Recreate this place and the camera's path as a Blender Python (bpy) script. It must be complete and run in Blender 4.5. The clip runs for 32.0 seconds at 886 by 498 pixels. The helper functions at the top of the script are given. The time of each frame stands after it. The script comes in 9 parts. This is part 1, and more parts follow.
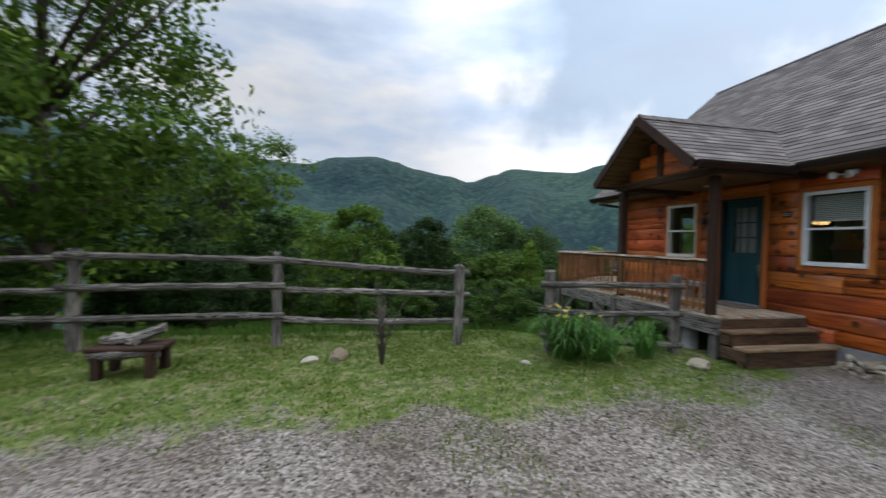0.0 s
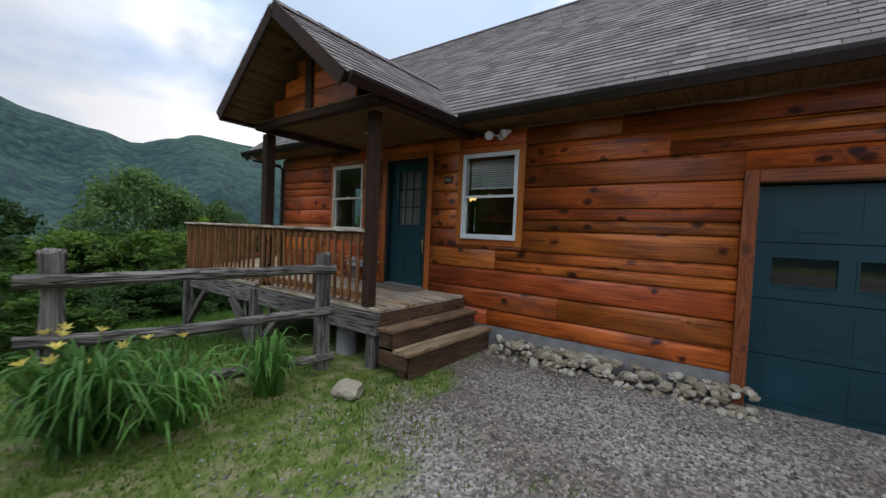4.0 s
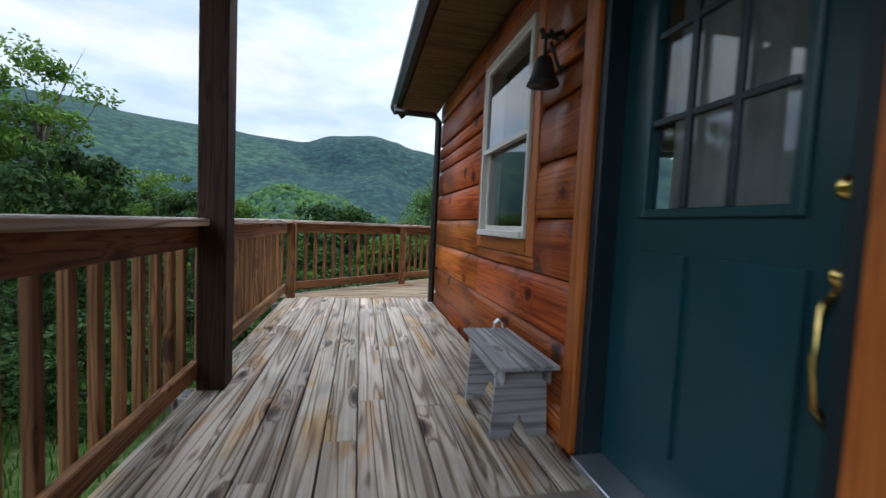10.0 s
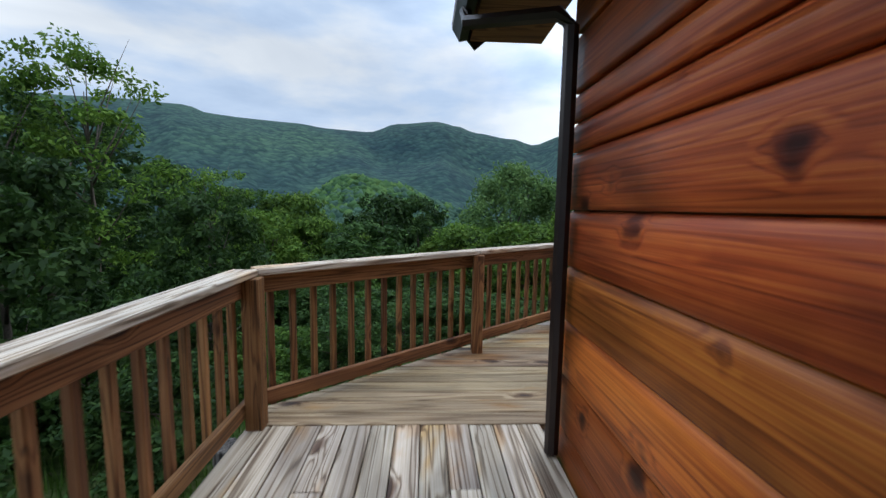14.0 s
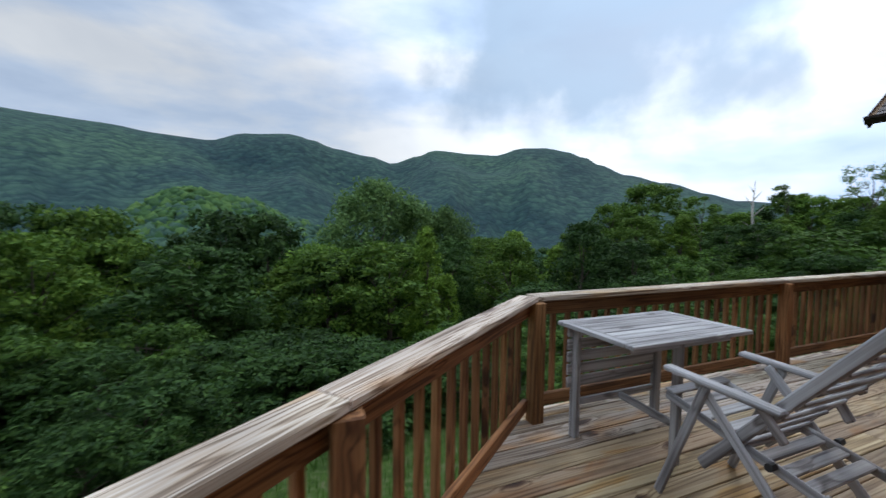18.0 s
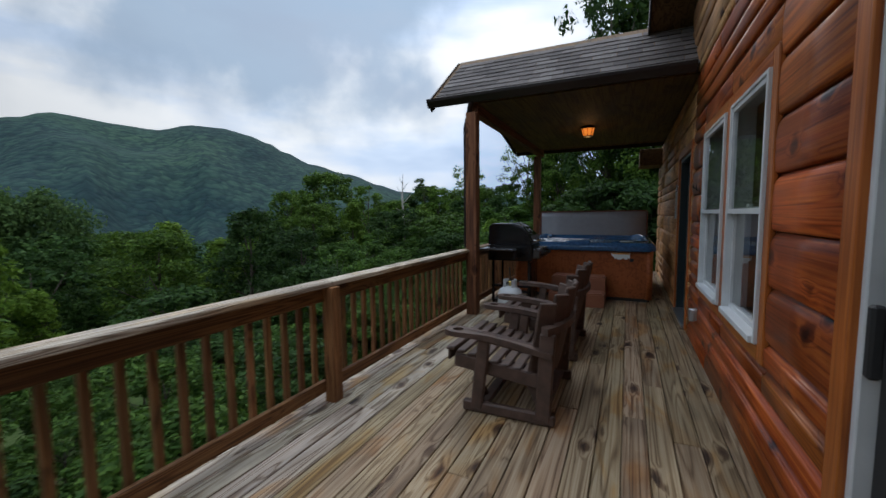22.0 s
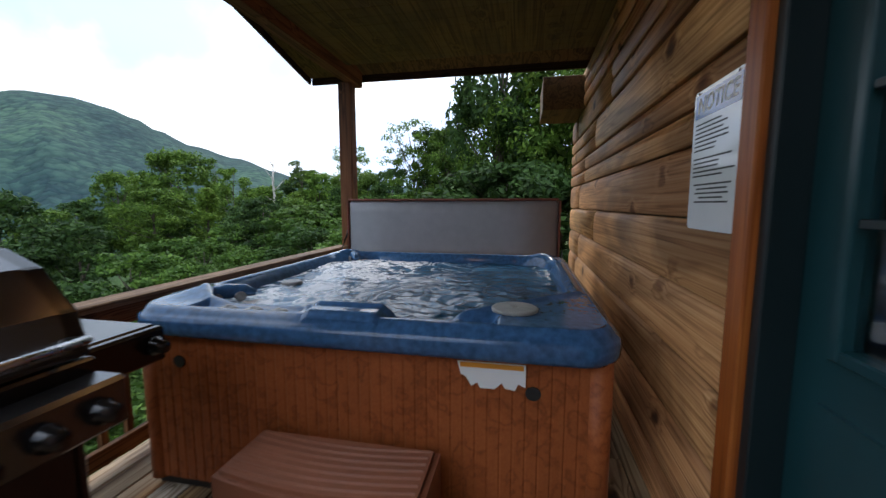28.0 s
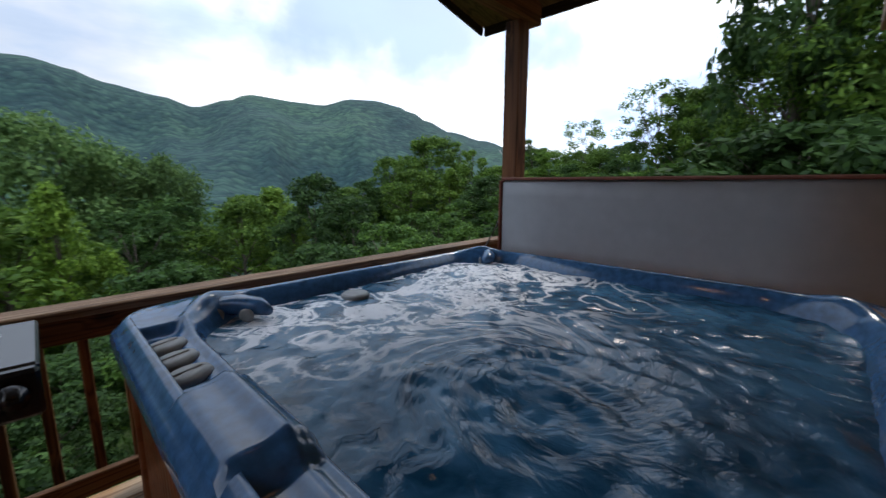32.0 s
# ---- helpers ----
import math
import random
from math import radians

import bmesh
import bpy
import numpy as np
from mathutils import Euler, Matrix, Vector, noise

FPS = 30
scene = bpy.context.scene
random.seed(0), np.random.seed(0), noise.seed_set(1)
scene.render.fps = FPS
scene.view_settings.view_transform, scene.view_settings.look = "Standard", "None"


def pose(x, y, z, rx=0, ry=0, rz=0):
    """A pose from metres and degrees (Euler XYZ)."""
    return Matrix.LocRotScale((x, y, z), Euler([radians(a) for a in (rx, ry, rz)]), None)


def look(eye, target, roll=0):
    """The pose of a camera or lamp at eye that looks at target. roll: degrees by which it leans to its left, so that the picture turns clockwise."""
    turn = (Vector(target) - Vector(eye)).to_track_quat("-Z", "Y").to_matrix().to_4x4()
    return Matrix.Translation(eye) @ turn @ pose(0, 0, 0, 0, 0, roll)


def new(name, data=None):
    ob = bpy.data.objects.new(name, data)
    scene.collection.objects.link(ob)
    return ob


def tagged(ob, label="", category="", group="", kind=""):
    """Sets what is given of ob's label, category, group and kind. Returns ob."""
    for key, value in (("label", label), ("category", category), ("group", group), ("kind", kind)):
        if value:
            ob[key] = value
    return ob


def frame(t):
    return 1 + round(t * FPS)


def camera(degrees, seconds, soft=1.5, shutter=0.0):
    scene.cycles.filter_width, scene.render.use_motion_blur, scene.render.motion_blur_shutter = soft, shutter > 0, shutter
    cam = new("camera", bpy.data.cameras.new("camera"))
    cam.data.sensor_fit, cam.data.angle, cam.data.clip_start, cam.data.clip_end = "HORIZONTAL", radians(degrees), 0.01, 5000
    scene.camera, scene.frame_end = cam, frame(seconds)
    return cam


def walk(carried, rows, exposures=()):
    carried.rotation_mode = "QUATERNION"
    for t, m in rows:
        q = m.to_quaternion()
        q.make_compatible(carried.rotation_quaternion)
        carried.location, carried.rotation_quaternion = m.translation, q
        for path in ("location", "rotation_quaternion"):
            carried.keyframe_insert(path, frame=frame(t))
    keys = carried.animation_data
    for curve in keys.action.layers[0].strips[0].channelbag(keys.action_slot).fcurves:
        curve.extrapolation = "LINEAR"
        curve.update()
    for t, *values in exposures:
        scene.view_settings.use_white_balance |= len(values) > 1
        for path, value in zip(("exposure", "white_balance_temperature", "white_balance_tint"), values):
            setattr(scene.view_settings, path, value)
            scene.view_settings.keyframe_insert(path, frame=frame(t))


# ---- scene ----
cam = camera(96.5, 32.0, 1.4, 0.5)
PATH = [
    (0, (-7.324, -5.92, 1.069), (-6.917, -3.962, 1.035), 1.5),
    (0.5, (-7.252, -5.813, 1.058), (-6.489, -3.965, 1.024), 1.1),
    (1, (-6.854, -5.603, 0.99), (-5.858, -3.869, 0.954), 1.4),
    (1.5, (-6.37, -5.272, 0.971), (-5.199, -3.651, 0.916), 1.0),
    (2, (-6.098, -4.992, 0.904), (-4.789, -3.48, 0.849), 1.7),
    (2.5, (-5.79, -4.686, 0.878), (-4.369, -3.28, 0.817), 2.0),
    (3, (-5.504, -4.433, 0.907), (-4.003, -3.113, 0.838), 2.0),
    (3.5, (-5.233, -4.189, 0.879), (-3.676, -2.935, 0.819), 2.3),
    (4, (-4.891, -3.926, 0.894), (-3.289, -2.732, 0.817), 2.5),
    (4.5, (-4.482, -3.696, 0.869), (-2.852, -2.54, 0.791), 2.4),
    (6.5, (-2.658, -2.74, 0.814), (-1.15, -1.428, 0.751), 2.0),
    (7, (-2.365, -2.461, 0.821), (-0.937, -1.063, 0.747), 2.1),
    (7.5, (-1.981, -2.238, 0.809), (-0.718, -0.688, 0.747), 2.6),
    (8, (-1.644, -1.941, 0.803), (-0.53, -0.281, 0.745), 2.8),
    (8.5, (-1.414, -1.617, 0.803), (-0.442, 0.129, 0.732), 2.9),
    (9, (-1.205, -1.254, 0.843), (-0.444, 0.594, 0.766), 2.8),
    (9.5, (-1.061, -0.877, 0.865), (-0.492, 1.039, 0.796), 3.1),
    (10, (-0.92, -0.479, 0.932), (-0.508, 1.474, 0.811), 2.7),
    (10.5, (-0.879, -0.187, 1.059), (-0.541, 1.777, 0.882), 2.6),
    (11, (-0.839, 0.092, 1.15), (-0.538, 2.063, 0.991), 3.1),
    (11.5, (-0.833, 0.351, 1.222), (-0.565, 2.328, 1.08), 3.2),
    (12, (-0.831, 0.631, 1.266), (-0.622, 2.614, 1.106), 2.0),
    (12.5, (-0.824, 0.996, 1.274), (-0.672, 2.981, 1.08), 1.0),
    (13, (-0.835, 1.433, 1.285), (-0.705, 3.413, 1.04), 0.2),
    (13.5, (-0.683, 1.836, 1.237), (-0.643, 3.823, 1.018), -0.3),
    (14, (-0.744, 2.19, 1.276), (-0.653, 4.177, 1.067), 1.0),
    (14.5, (-0.668, 2.535, 1.345), (-0.634, 4.521, 1.118), 1.7),
    (16.5, (-0.882, 3.61, 1.32), (-0.595, 5.586, 1.192), 1.8),
    (17, (-0.77, 3.875, 1.419), (-0.386, 5.834, 1.29), 1.0),
    (17.5, (-0.689, 4.18, 1.427), (-0.109, 6.089, 1.308), 0.9),
    (18, (-0.445, 4.474, 1.405), (0.316, 6.317, 1.29), 0.7),
    (18.5, (-0.274, 4.631, 1.41), (0.684, 6.381, 1.304), 0.6),
    (19, (-0.104, 4.775, 1.429), (1.047, 6.406, 1.316), 0.3),
    (19.5, (0.189, 4.871, 1.432), (1.502, 6.375, 1.307), 0.2),
    (20, (0.571, 4.84, 1.42), (2.012, 6.221, 1.304), -0.3),
    (20.5, (0.857, 4.816, 1.43), (2.431, 6.043, 1.296), -0.1),
    (21, (1.143, 4.837, 1.444), (2.835, 5.891, 1.284), -0.0),
    (21.5, (1.524, 4.825, 1.422), (3.283, 5.762, 1.251), -0.3),
    (22, (2.021, 4.837, 1.393), (3.826, 5.68, 1.22), -0.6),
    (22.5, (2.504, 4.832, 1.379), (4.352, 5.573, 1.186), -1.2),
    (23, (2.976, 4.785, 1.39), (4.853, 5.439, 1.174), -1.5),
    (23.5, (3.386, 4.723, 1.381), (5.284, 5.315, 1.165), -1.5),
    (24, (3.86, 4.649, 1.345), (5.77, 5.201, 1.123), -0.8),
    (24.5, (4.309, 4.676, 1.355), (6.231, 5.179, 1.121), -0.4),
    (25, (4.742, 4.683, 1.356), (6.668, 5.166, 1.118), 0.0),
    (25.5, (5.208, 4.724, 1.34), (7.14, 5.189, 1.11), 0.7),
    (27.5, (6.944, 4.799, 1.432), (8.88, 5.236, 1.19), -0.3),
    (28, (7.31, 4.816, 1.387), (9.257, 5.21, 1.162), -0.0),
    (28.5, (7.685, 4.836, 1.364), (9.641, 5.195, 1.149), 0.6),
    (29, (7.973, 4.834, 1.376), (9.925, 5.21, 1.153), 0.2),
    (29.5, (8.202, 4.839, 1.364), (10.135, 5.302, 1.142), 0.1),
    (30, (8.372, 4.845, 1.356), (10.267, 5.427, 1.096), 0.0),
    (30.5, (8.51, 4.79, 1.413), (10.323, 5.573, 1.102), 0.2),
    (31, (8.594, 4.745, 1.412), (10.277, 5.774, 1.084), 0.5),
    (31.5, (8.596, 4.779, 1.404), (10.16, 5.978, 1.062), 0.2),
    (32, (8.639, 4.73, 1.401), (10.05, 6.108, 1.071), 0.1),
]
walk(cam, [(t, look(eye, target, roll)) for t, eye, target, roll in PATH],
     exposures=[(0, -0.3, 6750, 13), (1.5, -0.42, 6750, 13), (4, -0.3, 6750, 14), (6, 0.15, 6500, 13), (7.7, 0.3, 6450, 13), (9, 0.15, 6250, 11), (10.5, 0.25, 6250, 11), (12, 0.1, 6300, 12), (14, -0.2, 6200, 10), (16, -0.15, 6250, 11), (18, -0.4, 6350, 11), (22, -0.8, 6450, 11), (24, -0.3, 6500, 12), (25, -0.15, 6500, 12), (28, 0.3, 6600, 13), (30, 0.12, 6600, 14), (32, 0, 6500, 13)])

# ---------- world, sun ----------
SUN_EL, SUN_AZ = radians(45), radians(68)
world = bpy.data.worlds.new("world")
scene.world = world
world.use_nodes = True
wn, wl = world.node_tree.nodes, world.node_tree.links
wn.clear()
w_out = wn.new("ShaderNodeOutputWorld")
w_sky = wn.new("ShaderNodeTexSky")
w_sky.sky_type, w_sky.sun_disc = "NISHITA", False
w_sky.sun_elevation, w_sky.sun_rotation = SUN_EL, SUN_AZ
w_sky.air_density, w_sky.dust_density = 1.0, 1.5
w_bg = wn.new("ShaderNodeBackground")
w_bg.inputs["Strength"].default_value = 0.12
wl.new(w_sky.outputs[0], w_bg.inputs["Color"])
w_tc = wn.new("ShaderNodeTexCoord")
w_map = wn.new("ShaderNodeMapping")
w_map.inputs["Scale"].default_value = (1.0, 1.0, 2.6)
w_map.inputs["Location"].default_value = (3.3, 0.9, 0.2)
wl.new(w_tc.outputs["Generated"], w_map.inputs["Vector"])
w_n1 = wn.new("ShaderNodeTexNoise")
w_n1.inputs["Scale"].default_value, w_n1.inputs["Detail"].default_value, w_n1.inputs["Roughness"].default_value = 1.7, 7, 0.5
w_n1.inputs["Distortion"].default_value = 0.5
wl.new(w_map.outputs[0], w_n1.inputs["Vector"])
w_cov = wn.new("ShaderNodeValToRGB")      # how much cloud covers the blue
w_cov.color_ramp.elements[0].position, w_cov.color_ramp.elements[0].color = 0.26, (0.55, 0.55, 0.55, 1)
w_cov.color_ramp.elements[1].position, w_cov.color_ramp.elements[1].color = 0.52, (1, 1, 1, 1)
wl.new(w_n1.outputs["Fac"], w_cov.inputs["Fac"])
w_n2 = wn.new("ShaderNodeTexNoise")
w_n2.inputs["Scale"].default_value, w_n2.inputs["Detail"].default_value = 2.3, 8
w_map2 = wn.new("ShaderNodeMapping")
w_map2.inputs["Scale"].default_value = (1.0, 1.0, 3.0)
w_map2.inputs["Location"].default_value = (7.1, 2.2, 4.0)
wl.new(w_tc.outputs["Generated"], w_map2.inputs["Vector"])
wl.new(w_map2.outputs[0], w_n2.inputs["Vector"])
w_shade = wn.new("ShaderNodeValToRGB")    # grey-blue cloud bellies to white tops
cr = w_shade.color_ramp
cr.elements[0].position, cr.elements[0].color = 0.34, (0.46, 0.60, 0.82, 1)
cr.elements[1].position, cr.elements[1].color = 0.60, (0.93, 0.98, 1.02, 1)
mid = cr.elements.new(0.47)
mid.color = (0.63, 0.77, 0.97, 1)
wl.new(w_n2.outputs["Fac"], w_shade.inputs["Fac"])
# the dark-bellied cloud that drifts over the eastern ridge
w_warp = wn.new("ShaderNodeTexNoise")
w_warp.inputs["Scale"].default_value, w_warp.inputs["Detail"].default_value = 3.2, 7
wl.new(w_tc.outputs["Generated"], w_warp.inputs["Vector"])
w_off = wn.new("ShaderNodeVectorMath")
w_off.operation = "MULTIPLY_ADD"
w_off.inputs[1].default_value = (0.80, 0.80, 0.45)
wl.new(w_warp.outputs["Color"], w_off.inputs[0])
wl.new(w_tc.outputs["Generated"], w_off.inputs[2])
w_belly = wn.new("ShaderNodeVectorMath")
w_belly.operation = "DISTANCE"
w_belly.inputs[1].default_value = (0.40 + math.sin(radians(42)) * 0.86, 0.40 + math.cos(radians(42)) * 0.86, 0.225 + 0.50)
wl.new(w_off.outputs[0], w_belly.inputs[0])
w_bf = wn.new("ShaderNodeMapRange")
w_bf.interpolation_type = "SMOOTHSTEP"
w_bf.inputs["From Min"].default_value, w_bf.inputs["From Max"].default_value = 0.40, 0.25
w_bf.inputs["To Min"].default_value, w_bf.inputs["To Max"].default_value = 0.0, 0.95
wl.new(w_belly.outputs["Value"], w_bf.inputs["Value"])
w_cmix = wn.new("ShaderNodeMix")
w_cmix.data_type = "RGBA"
w_cmix.inputs[7].default_value = (0.36, 0.48, 0.63, 1)
wl.new(w_bf.outputs[0], w_cmix.inputs[0])
wl.new(w_shade.outputs["Color"], w_cmix.inputs[6])
w_bg2 = wn.new("ShaderNodeBackground")
wl.new(w_cmix.outputs[2], w_bg2.inputs["Color"])
w_dot = wn.new("ShaderNodeVectorMath")
w_dot.operation = "DOT_PRODUCT"
w_dot.inputs[1].default_value = (math.sin(SUN_AZ) * math.cos(SUN_EL), math.cos(SUN_AZ) * math.cos(SUN_EL), math.sin(SUN_EL))
wl.new(w_tc.outputs["Generated"], w_dot.inputs[0])
w_glow = wn.new("ShaderNodeMapRange")      # cloud is brightest round the hidden sun
w_glow.interpolation_type = "SMOOTHSTEP"
w_glow.inputs["From Min"].default_value, w_glow.inputs["From Max"].default_value = 0.35, 1.0
w_glow.inputs["To Min"].default_value, w_glow.inputs["To Max"].default_value = 1.0, 2.0
wl.new(w_dot.outputs["Value"], w_glow.inputs["Value"])
w_sep = wn.new("ShaderNodeSeparateXYZ")
wl.new(w_tc.outputs["Generated"], w_sep.inputs[0])
w_zen = wn.new("ShaderNodeMapRange")       # an overcast sky is far brighter overhead than at the horizon
w_zen.interpolation_type = "SMOOTHSTEP"
w_zen.inputs["From Min"].default_value, w_zen.inputs["From Max"].default_value = 0.5, 0.95
w_zen.inputs["To Min"].default_value, w_zen.inputs["To Max"].default_value = 1.0, 2.0
wl.new(w_sep.outputs["Z"], w_zen.inputs["Value"])
w_west_fill = wn.new("ShaderNodeVectorMath")    # an unseen brighter western sky, added to light the front wall
w_west_fill.operation = "DOT_PRODUCT"
w_west_fill.inputs[1].default_value = (math.sin(radians(-105)) * 0.8, math.cos(radians(-105)) * 0.8, 0.6)
wl.new(w_tc.outputs["Generated"], w_west_fill.inputs[0])
w_wf = wn.new("ShaderNodeMapRange")
w_wf.interpolation_type = "SMOOTHSTEP"
w_wf.inputs["From Min"].default_value, w_wf.inputs["From Max"].default_value = 0.45, 0.95
w_wf.inputs["To Min"].default_value, w_wf.inputs["To Max"].default_value = 1.0, 2.4
wl.new(w_west_fill.outputs["Value"], w_wf.inputs["Value"])
w_zw = wn.new("ShaderNodeMath")
w_zw.operation = "MULTIPLY"
wl.new(w_zen.outputs[0], w_zw.inputs[0])
wl.new(w_wf.outputs[0], w_zw.inputs[1])
w_str = wn.new("ShaderNodeMath")
w_str.operation = "MULTIPLY"
wl.new(w_glow.outputs[0], w_str.inputs[0])
wl.new(w_zw.outputs[0], w_str.inputs[1])
wl.new(w_str.outputs[0], w_bg2.inputs["Strength"])
w_mix = wn.new("ShaderNodeMixShader")
wl.new(w_cov.outputs["Color"], w_mix.inputs["Fac"])
wl.new(w_bg.outputs[0], w_mix.inputs[1])
wl.new(w_bg2.outputs[0], w_mix.inputs[2])
wl.new(w_mix.outputs[0], w_out.inputs["Surface"])
sun_data = bpy.data.lights.new("sun", "SUN")
sun_data.energy, sun_data.angle, sun_data.color = 0.9, radians(14), (1.0, 0.95, 0.88)
sun = new("sun", sun_data)
sun.matrix_world = look((0, 0, 60), (-60 * math.sin(SUN_AZ) / math.tan(SUN_EL), -60 * math.cos(SUN_AZ) / math.tan(SUN_EL), 0))


# ---------- materials ----------
def nodes_of(name):
    m = bpy.data.materials.new(name)
    m.use_nodes = True
    nt = m.node_tree
    return m, nt.nodes, nt.links, nt.nodes["Principled BSDF"]


def ramp(nd, stops):
    r = nd.new("ShaderNodeValToRGB")
    e = r.color_ramp.elements
    e[0].position, e[0].color = stops[0][0], (*stops[0][1], 1)
    e[1].position, e[1].color = stops[-1][0], (*stops[-1][1], 1)
    for p, c in stops[1:-1]:
        x = e.new(p)
        x.color = (*c, 1)
    return r


def mixer(nd, lk, kind, fac, a, b):
    m = nd.new("ShaderNodeMix")
    m.data_type, m.blend_type = "RGBA", kind
    for sock, v in ((m.inputs[0], fac), (m.inputs[6], a), (m.inputs[7], b)):
        if isinstance(v, (int, float)):
            sock.default_value = v
        elif isinstance(v, tuple):
            sock.default_value = (*v, 1)
        else:
            lk.new(v, sock)
    return m.outputs[2]


def wood(name, dark, mid, light, rough=0.75, ring=1.0, knots=0.5, stain=0.4, grain=1.0, bump=0.25, spread=0.25, coat=0.0, late=0.34, hue=0.0, kn=(2.0, 3.4, 3.4), ochre=0.0, few=0.42):
    """Timber with its grain along local X: rings that bend round knots, fine fibres, stains, and a tone of its own for each piece."""
    m, nd, lk, bs = nodes_of(name)
    tc, info = nd.new("ShaderNodeTexCoord"), nd.new("ShaderNodeObjectInfo")

    def calc(op, x, y, z=None):
        q = nd.new("ShaderNodeMath")
        q.operation = op
        for k, v in enumerate((x, y, z)):
            if v is None:
                continue
            if isinstance(v, (int, float)):
                q.inputs[k].default_value = v
            else:
                lk.new(v, q.inputs[k])
        return q.outputs[0]
    shift = calc("MULTIPLY", info.outputs["Random"], 37.0)
    off = nd.new("ShaderNodeCombineXYZ")
    for k in range(3):
        lk.new(shift, off.inputs[k])
    add = nd.new("ShaderNodeVectorMath")
    lk.new(tc.outputs["Object"], add.inputs[0])
    lk.new(off.outputs[0], add.inputs[1])

    def noise_tex(sx, sy, sz, scale, detail, dist=0.0):
        mp = nd.new("ShaderNodeMapping")
        mp.inputs["Scale"].default_value = (sx, sy, sz)
        lk.new(add.outputs[0], mp.inputs["Vector"])
        n = nd.new("ShaderNodeTexNoise")
        n.inputs["Scale"].default_value, n.inputs["Detail"].default_value, n.inputs["Distortion"].default_value = scale, detail, dist
        lk.new(mp.outputs[0], n.inputs["Vector"])
        return n
    # knots: some of the cells of a scattered pattern
    mp = nd.new("ShaderNodeMapping")
    mp.inputs["Scale"].default_value = kn
    lk.new(add.outputs[0], mp.inputs["Vector"])
    wob = nd.new("ShaderNodeTexNoise")
    wob.inputs["Scale"].default_value = 3.0
    lk.new(mp.outputs[0], wob.inputs["Vector"])
    jit = mixer(nd, lk, "LINEAR_LIGHT", 0.12, mp.outputs[0], wob.outputs["Color"])
    vo = nd.new("ShaderNodeTexVoronoi")
    vo.inputs["Scale"].default_value = 1.5
    lk.new(jit, vo.inputs["Vector"])
    sepc = nd.new("ShaderNodeSeparateColor")
    lk.new(vo.outputs["Color"], sepc.inputs[0])
    keep = calc("GREATER_THAN", sepc.outputs[0], few)
    near = nd.new("ShaderNodeMapRange")
    near.interpolation_type = "SMOOTHSTEP"
    near.inputs["From Min"].default_value, near.inputs["From Max"].default_value = 0.42, 0.05
    lk.new(vo.outputs["Distance"], near.inputs["Value"])
    bend = calc("MULTIPLY", near.outputs[0], keep)
    body = noise_tex(0.28, 7, 7, 1.5 * grain, 2, 0.25)
    phase = calc("MULTIPLY_ADD", body.outputs["Fac"], 60.0 * ring, calc("MULTIPLY", bend, 9.0 * min(1.0, knots * 2)))
    wave = calc("MULTIPLY_ADD", calc("SINE", phase, 0.0), 0.5, 0.5)
    wave = calc("SUBTRACT", 1.0, calc("MULTIPLY", wave, calc("MULTIPLY", wave, wave)))
    fibre = noise_tex(1.6, 110, 110, 1.0 * grain, 4)
    both = calc("MULTIPLY_ADD", wave, late, calc("MULTIPLY", fibre.outputs["Fac"], 1.06 - late))
    r = ramp(nd, [(0.22, dark), (0.55, mid), (0.85, light)])
    lk.new(both, r.inputs["Fac"])
    col = r.outputs["Color"]
    big = noise_tex(0.8, 2.5, 2.5, 1.3, 4, 0.8)
    if stain:
        rs = ramp(nd, [(0.40, (0.42, 0.40, 0.40)), (0.58, (1, 1, 1))])
        lk.new(big.outputs["Fac"], rs.inputs["Fac"])
        col = mixer(nd, lk, "MULTIPLY", stain, col, rs.outputs["Color"])
    if ochre:
        wet = noise_tex(0.9, 3.0, 3.0, 1.7, 3, 0.5)
        ro = ramp(nd, [(0.54, (1, 1, 1)), (0.66, (0.95, 0.70, 0.40))])
        lk.new(wet.outputs["Fac"], ro.inputs["Fac"])
        col = mixer(nd, lk, "MULTIPLY", ochre, col, ro.outputs["Color"])
    if knots:
        rk = ramp(nd, [(0.09, (0.08, 0.045, 0.04)), (0.15, (0.28, 0.20, 0.16)), (0.25, (1, 1, 1))])
        lk.new(vo.outputs["Distance"], rk.inputs["Fac"])
        col = mixer(nd, lk, "MULTIPLY", calc("MULTIPLY", keep, knots), col, rk.outputs["Color"])
    tone = nd.new("ShaderNodeMapRange")
    tone.inputs["To Min"].default_value, tone.inputs["To Max"].default_value = 1 - spread, 1 + spread
    lk.new(info.outputs["Random"], tone.inputs["Value"])
    hs = nd.new("ShaderNodeHueSaturation")
    lk.new(col, hs.inputs["Color"])
    lk.new(tone.outputs[0], hs.inputs["Value"])
    if hue:
        turn = calc("FRACT", calc("MULTIPLY", info.outputs["Random"], 17.3), 0.0)
        lk.new(calc("MULTIPLY_ADD", turn, hue, 0.5 - hue * 0.5), hs.inputs["Hue"])
    lk.new(hs.outputs["Color"], bs.inputs["Base Color"])
    rr = nd.new("ShaderNodeMapRange")
    rr.inputs["To Min"].default_value, rr.inputs["To Max"].default_value = rough - 0.12, min(1.0, rough + 0.15)
    lk.new(big.outputs["Fac"], rr.inputs["Value"])
    lk.new(rr.outputs[0], bs.inputs["Roughness"])
    bs.inputs["Coat Weight"].default_value = coat
    bs.inputs["Specular IOR Level"].default_value = 0.32
    bs.inputs["Coat Roughness"].default_value = 0.35
    bp = nd.new("ShaderNodeBump")
    bp.inputs["Strength"].default_value, bp.inputs["Distance"].default_value = bump, 0.006
    lk.new(both, bp.inputs["Height"])
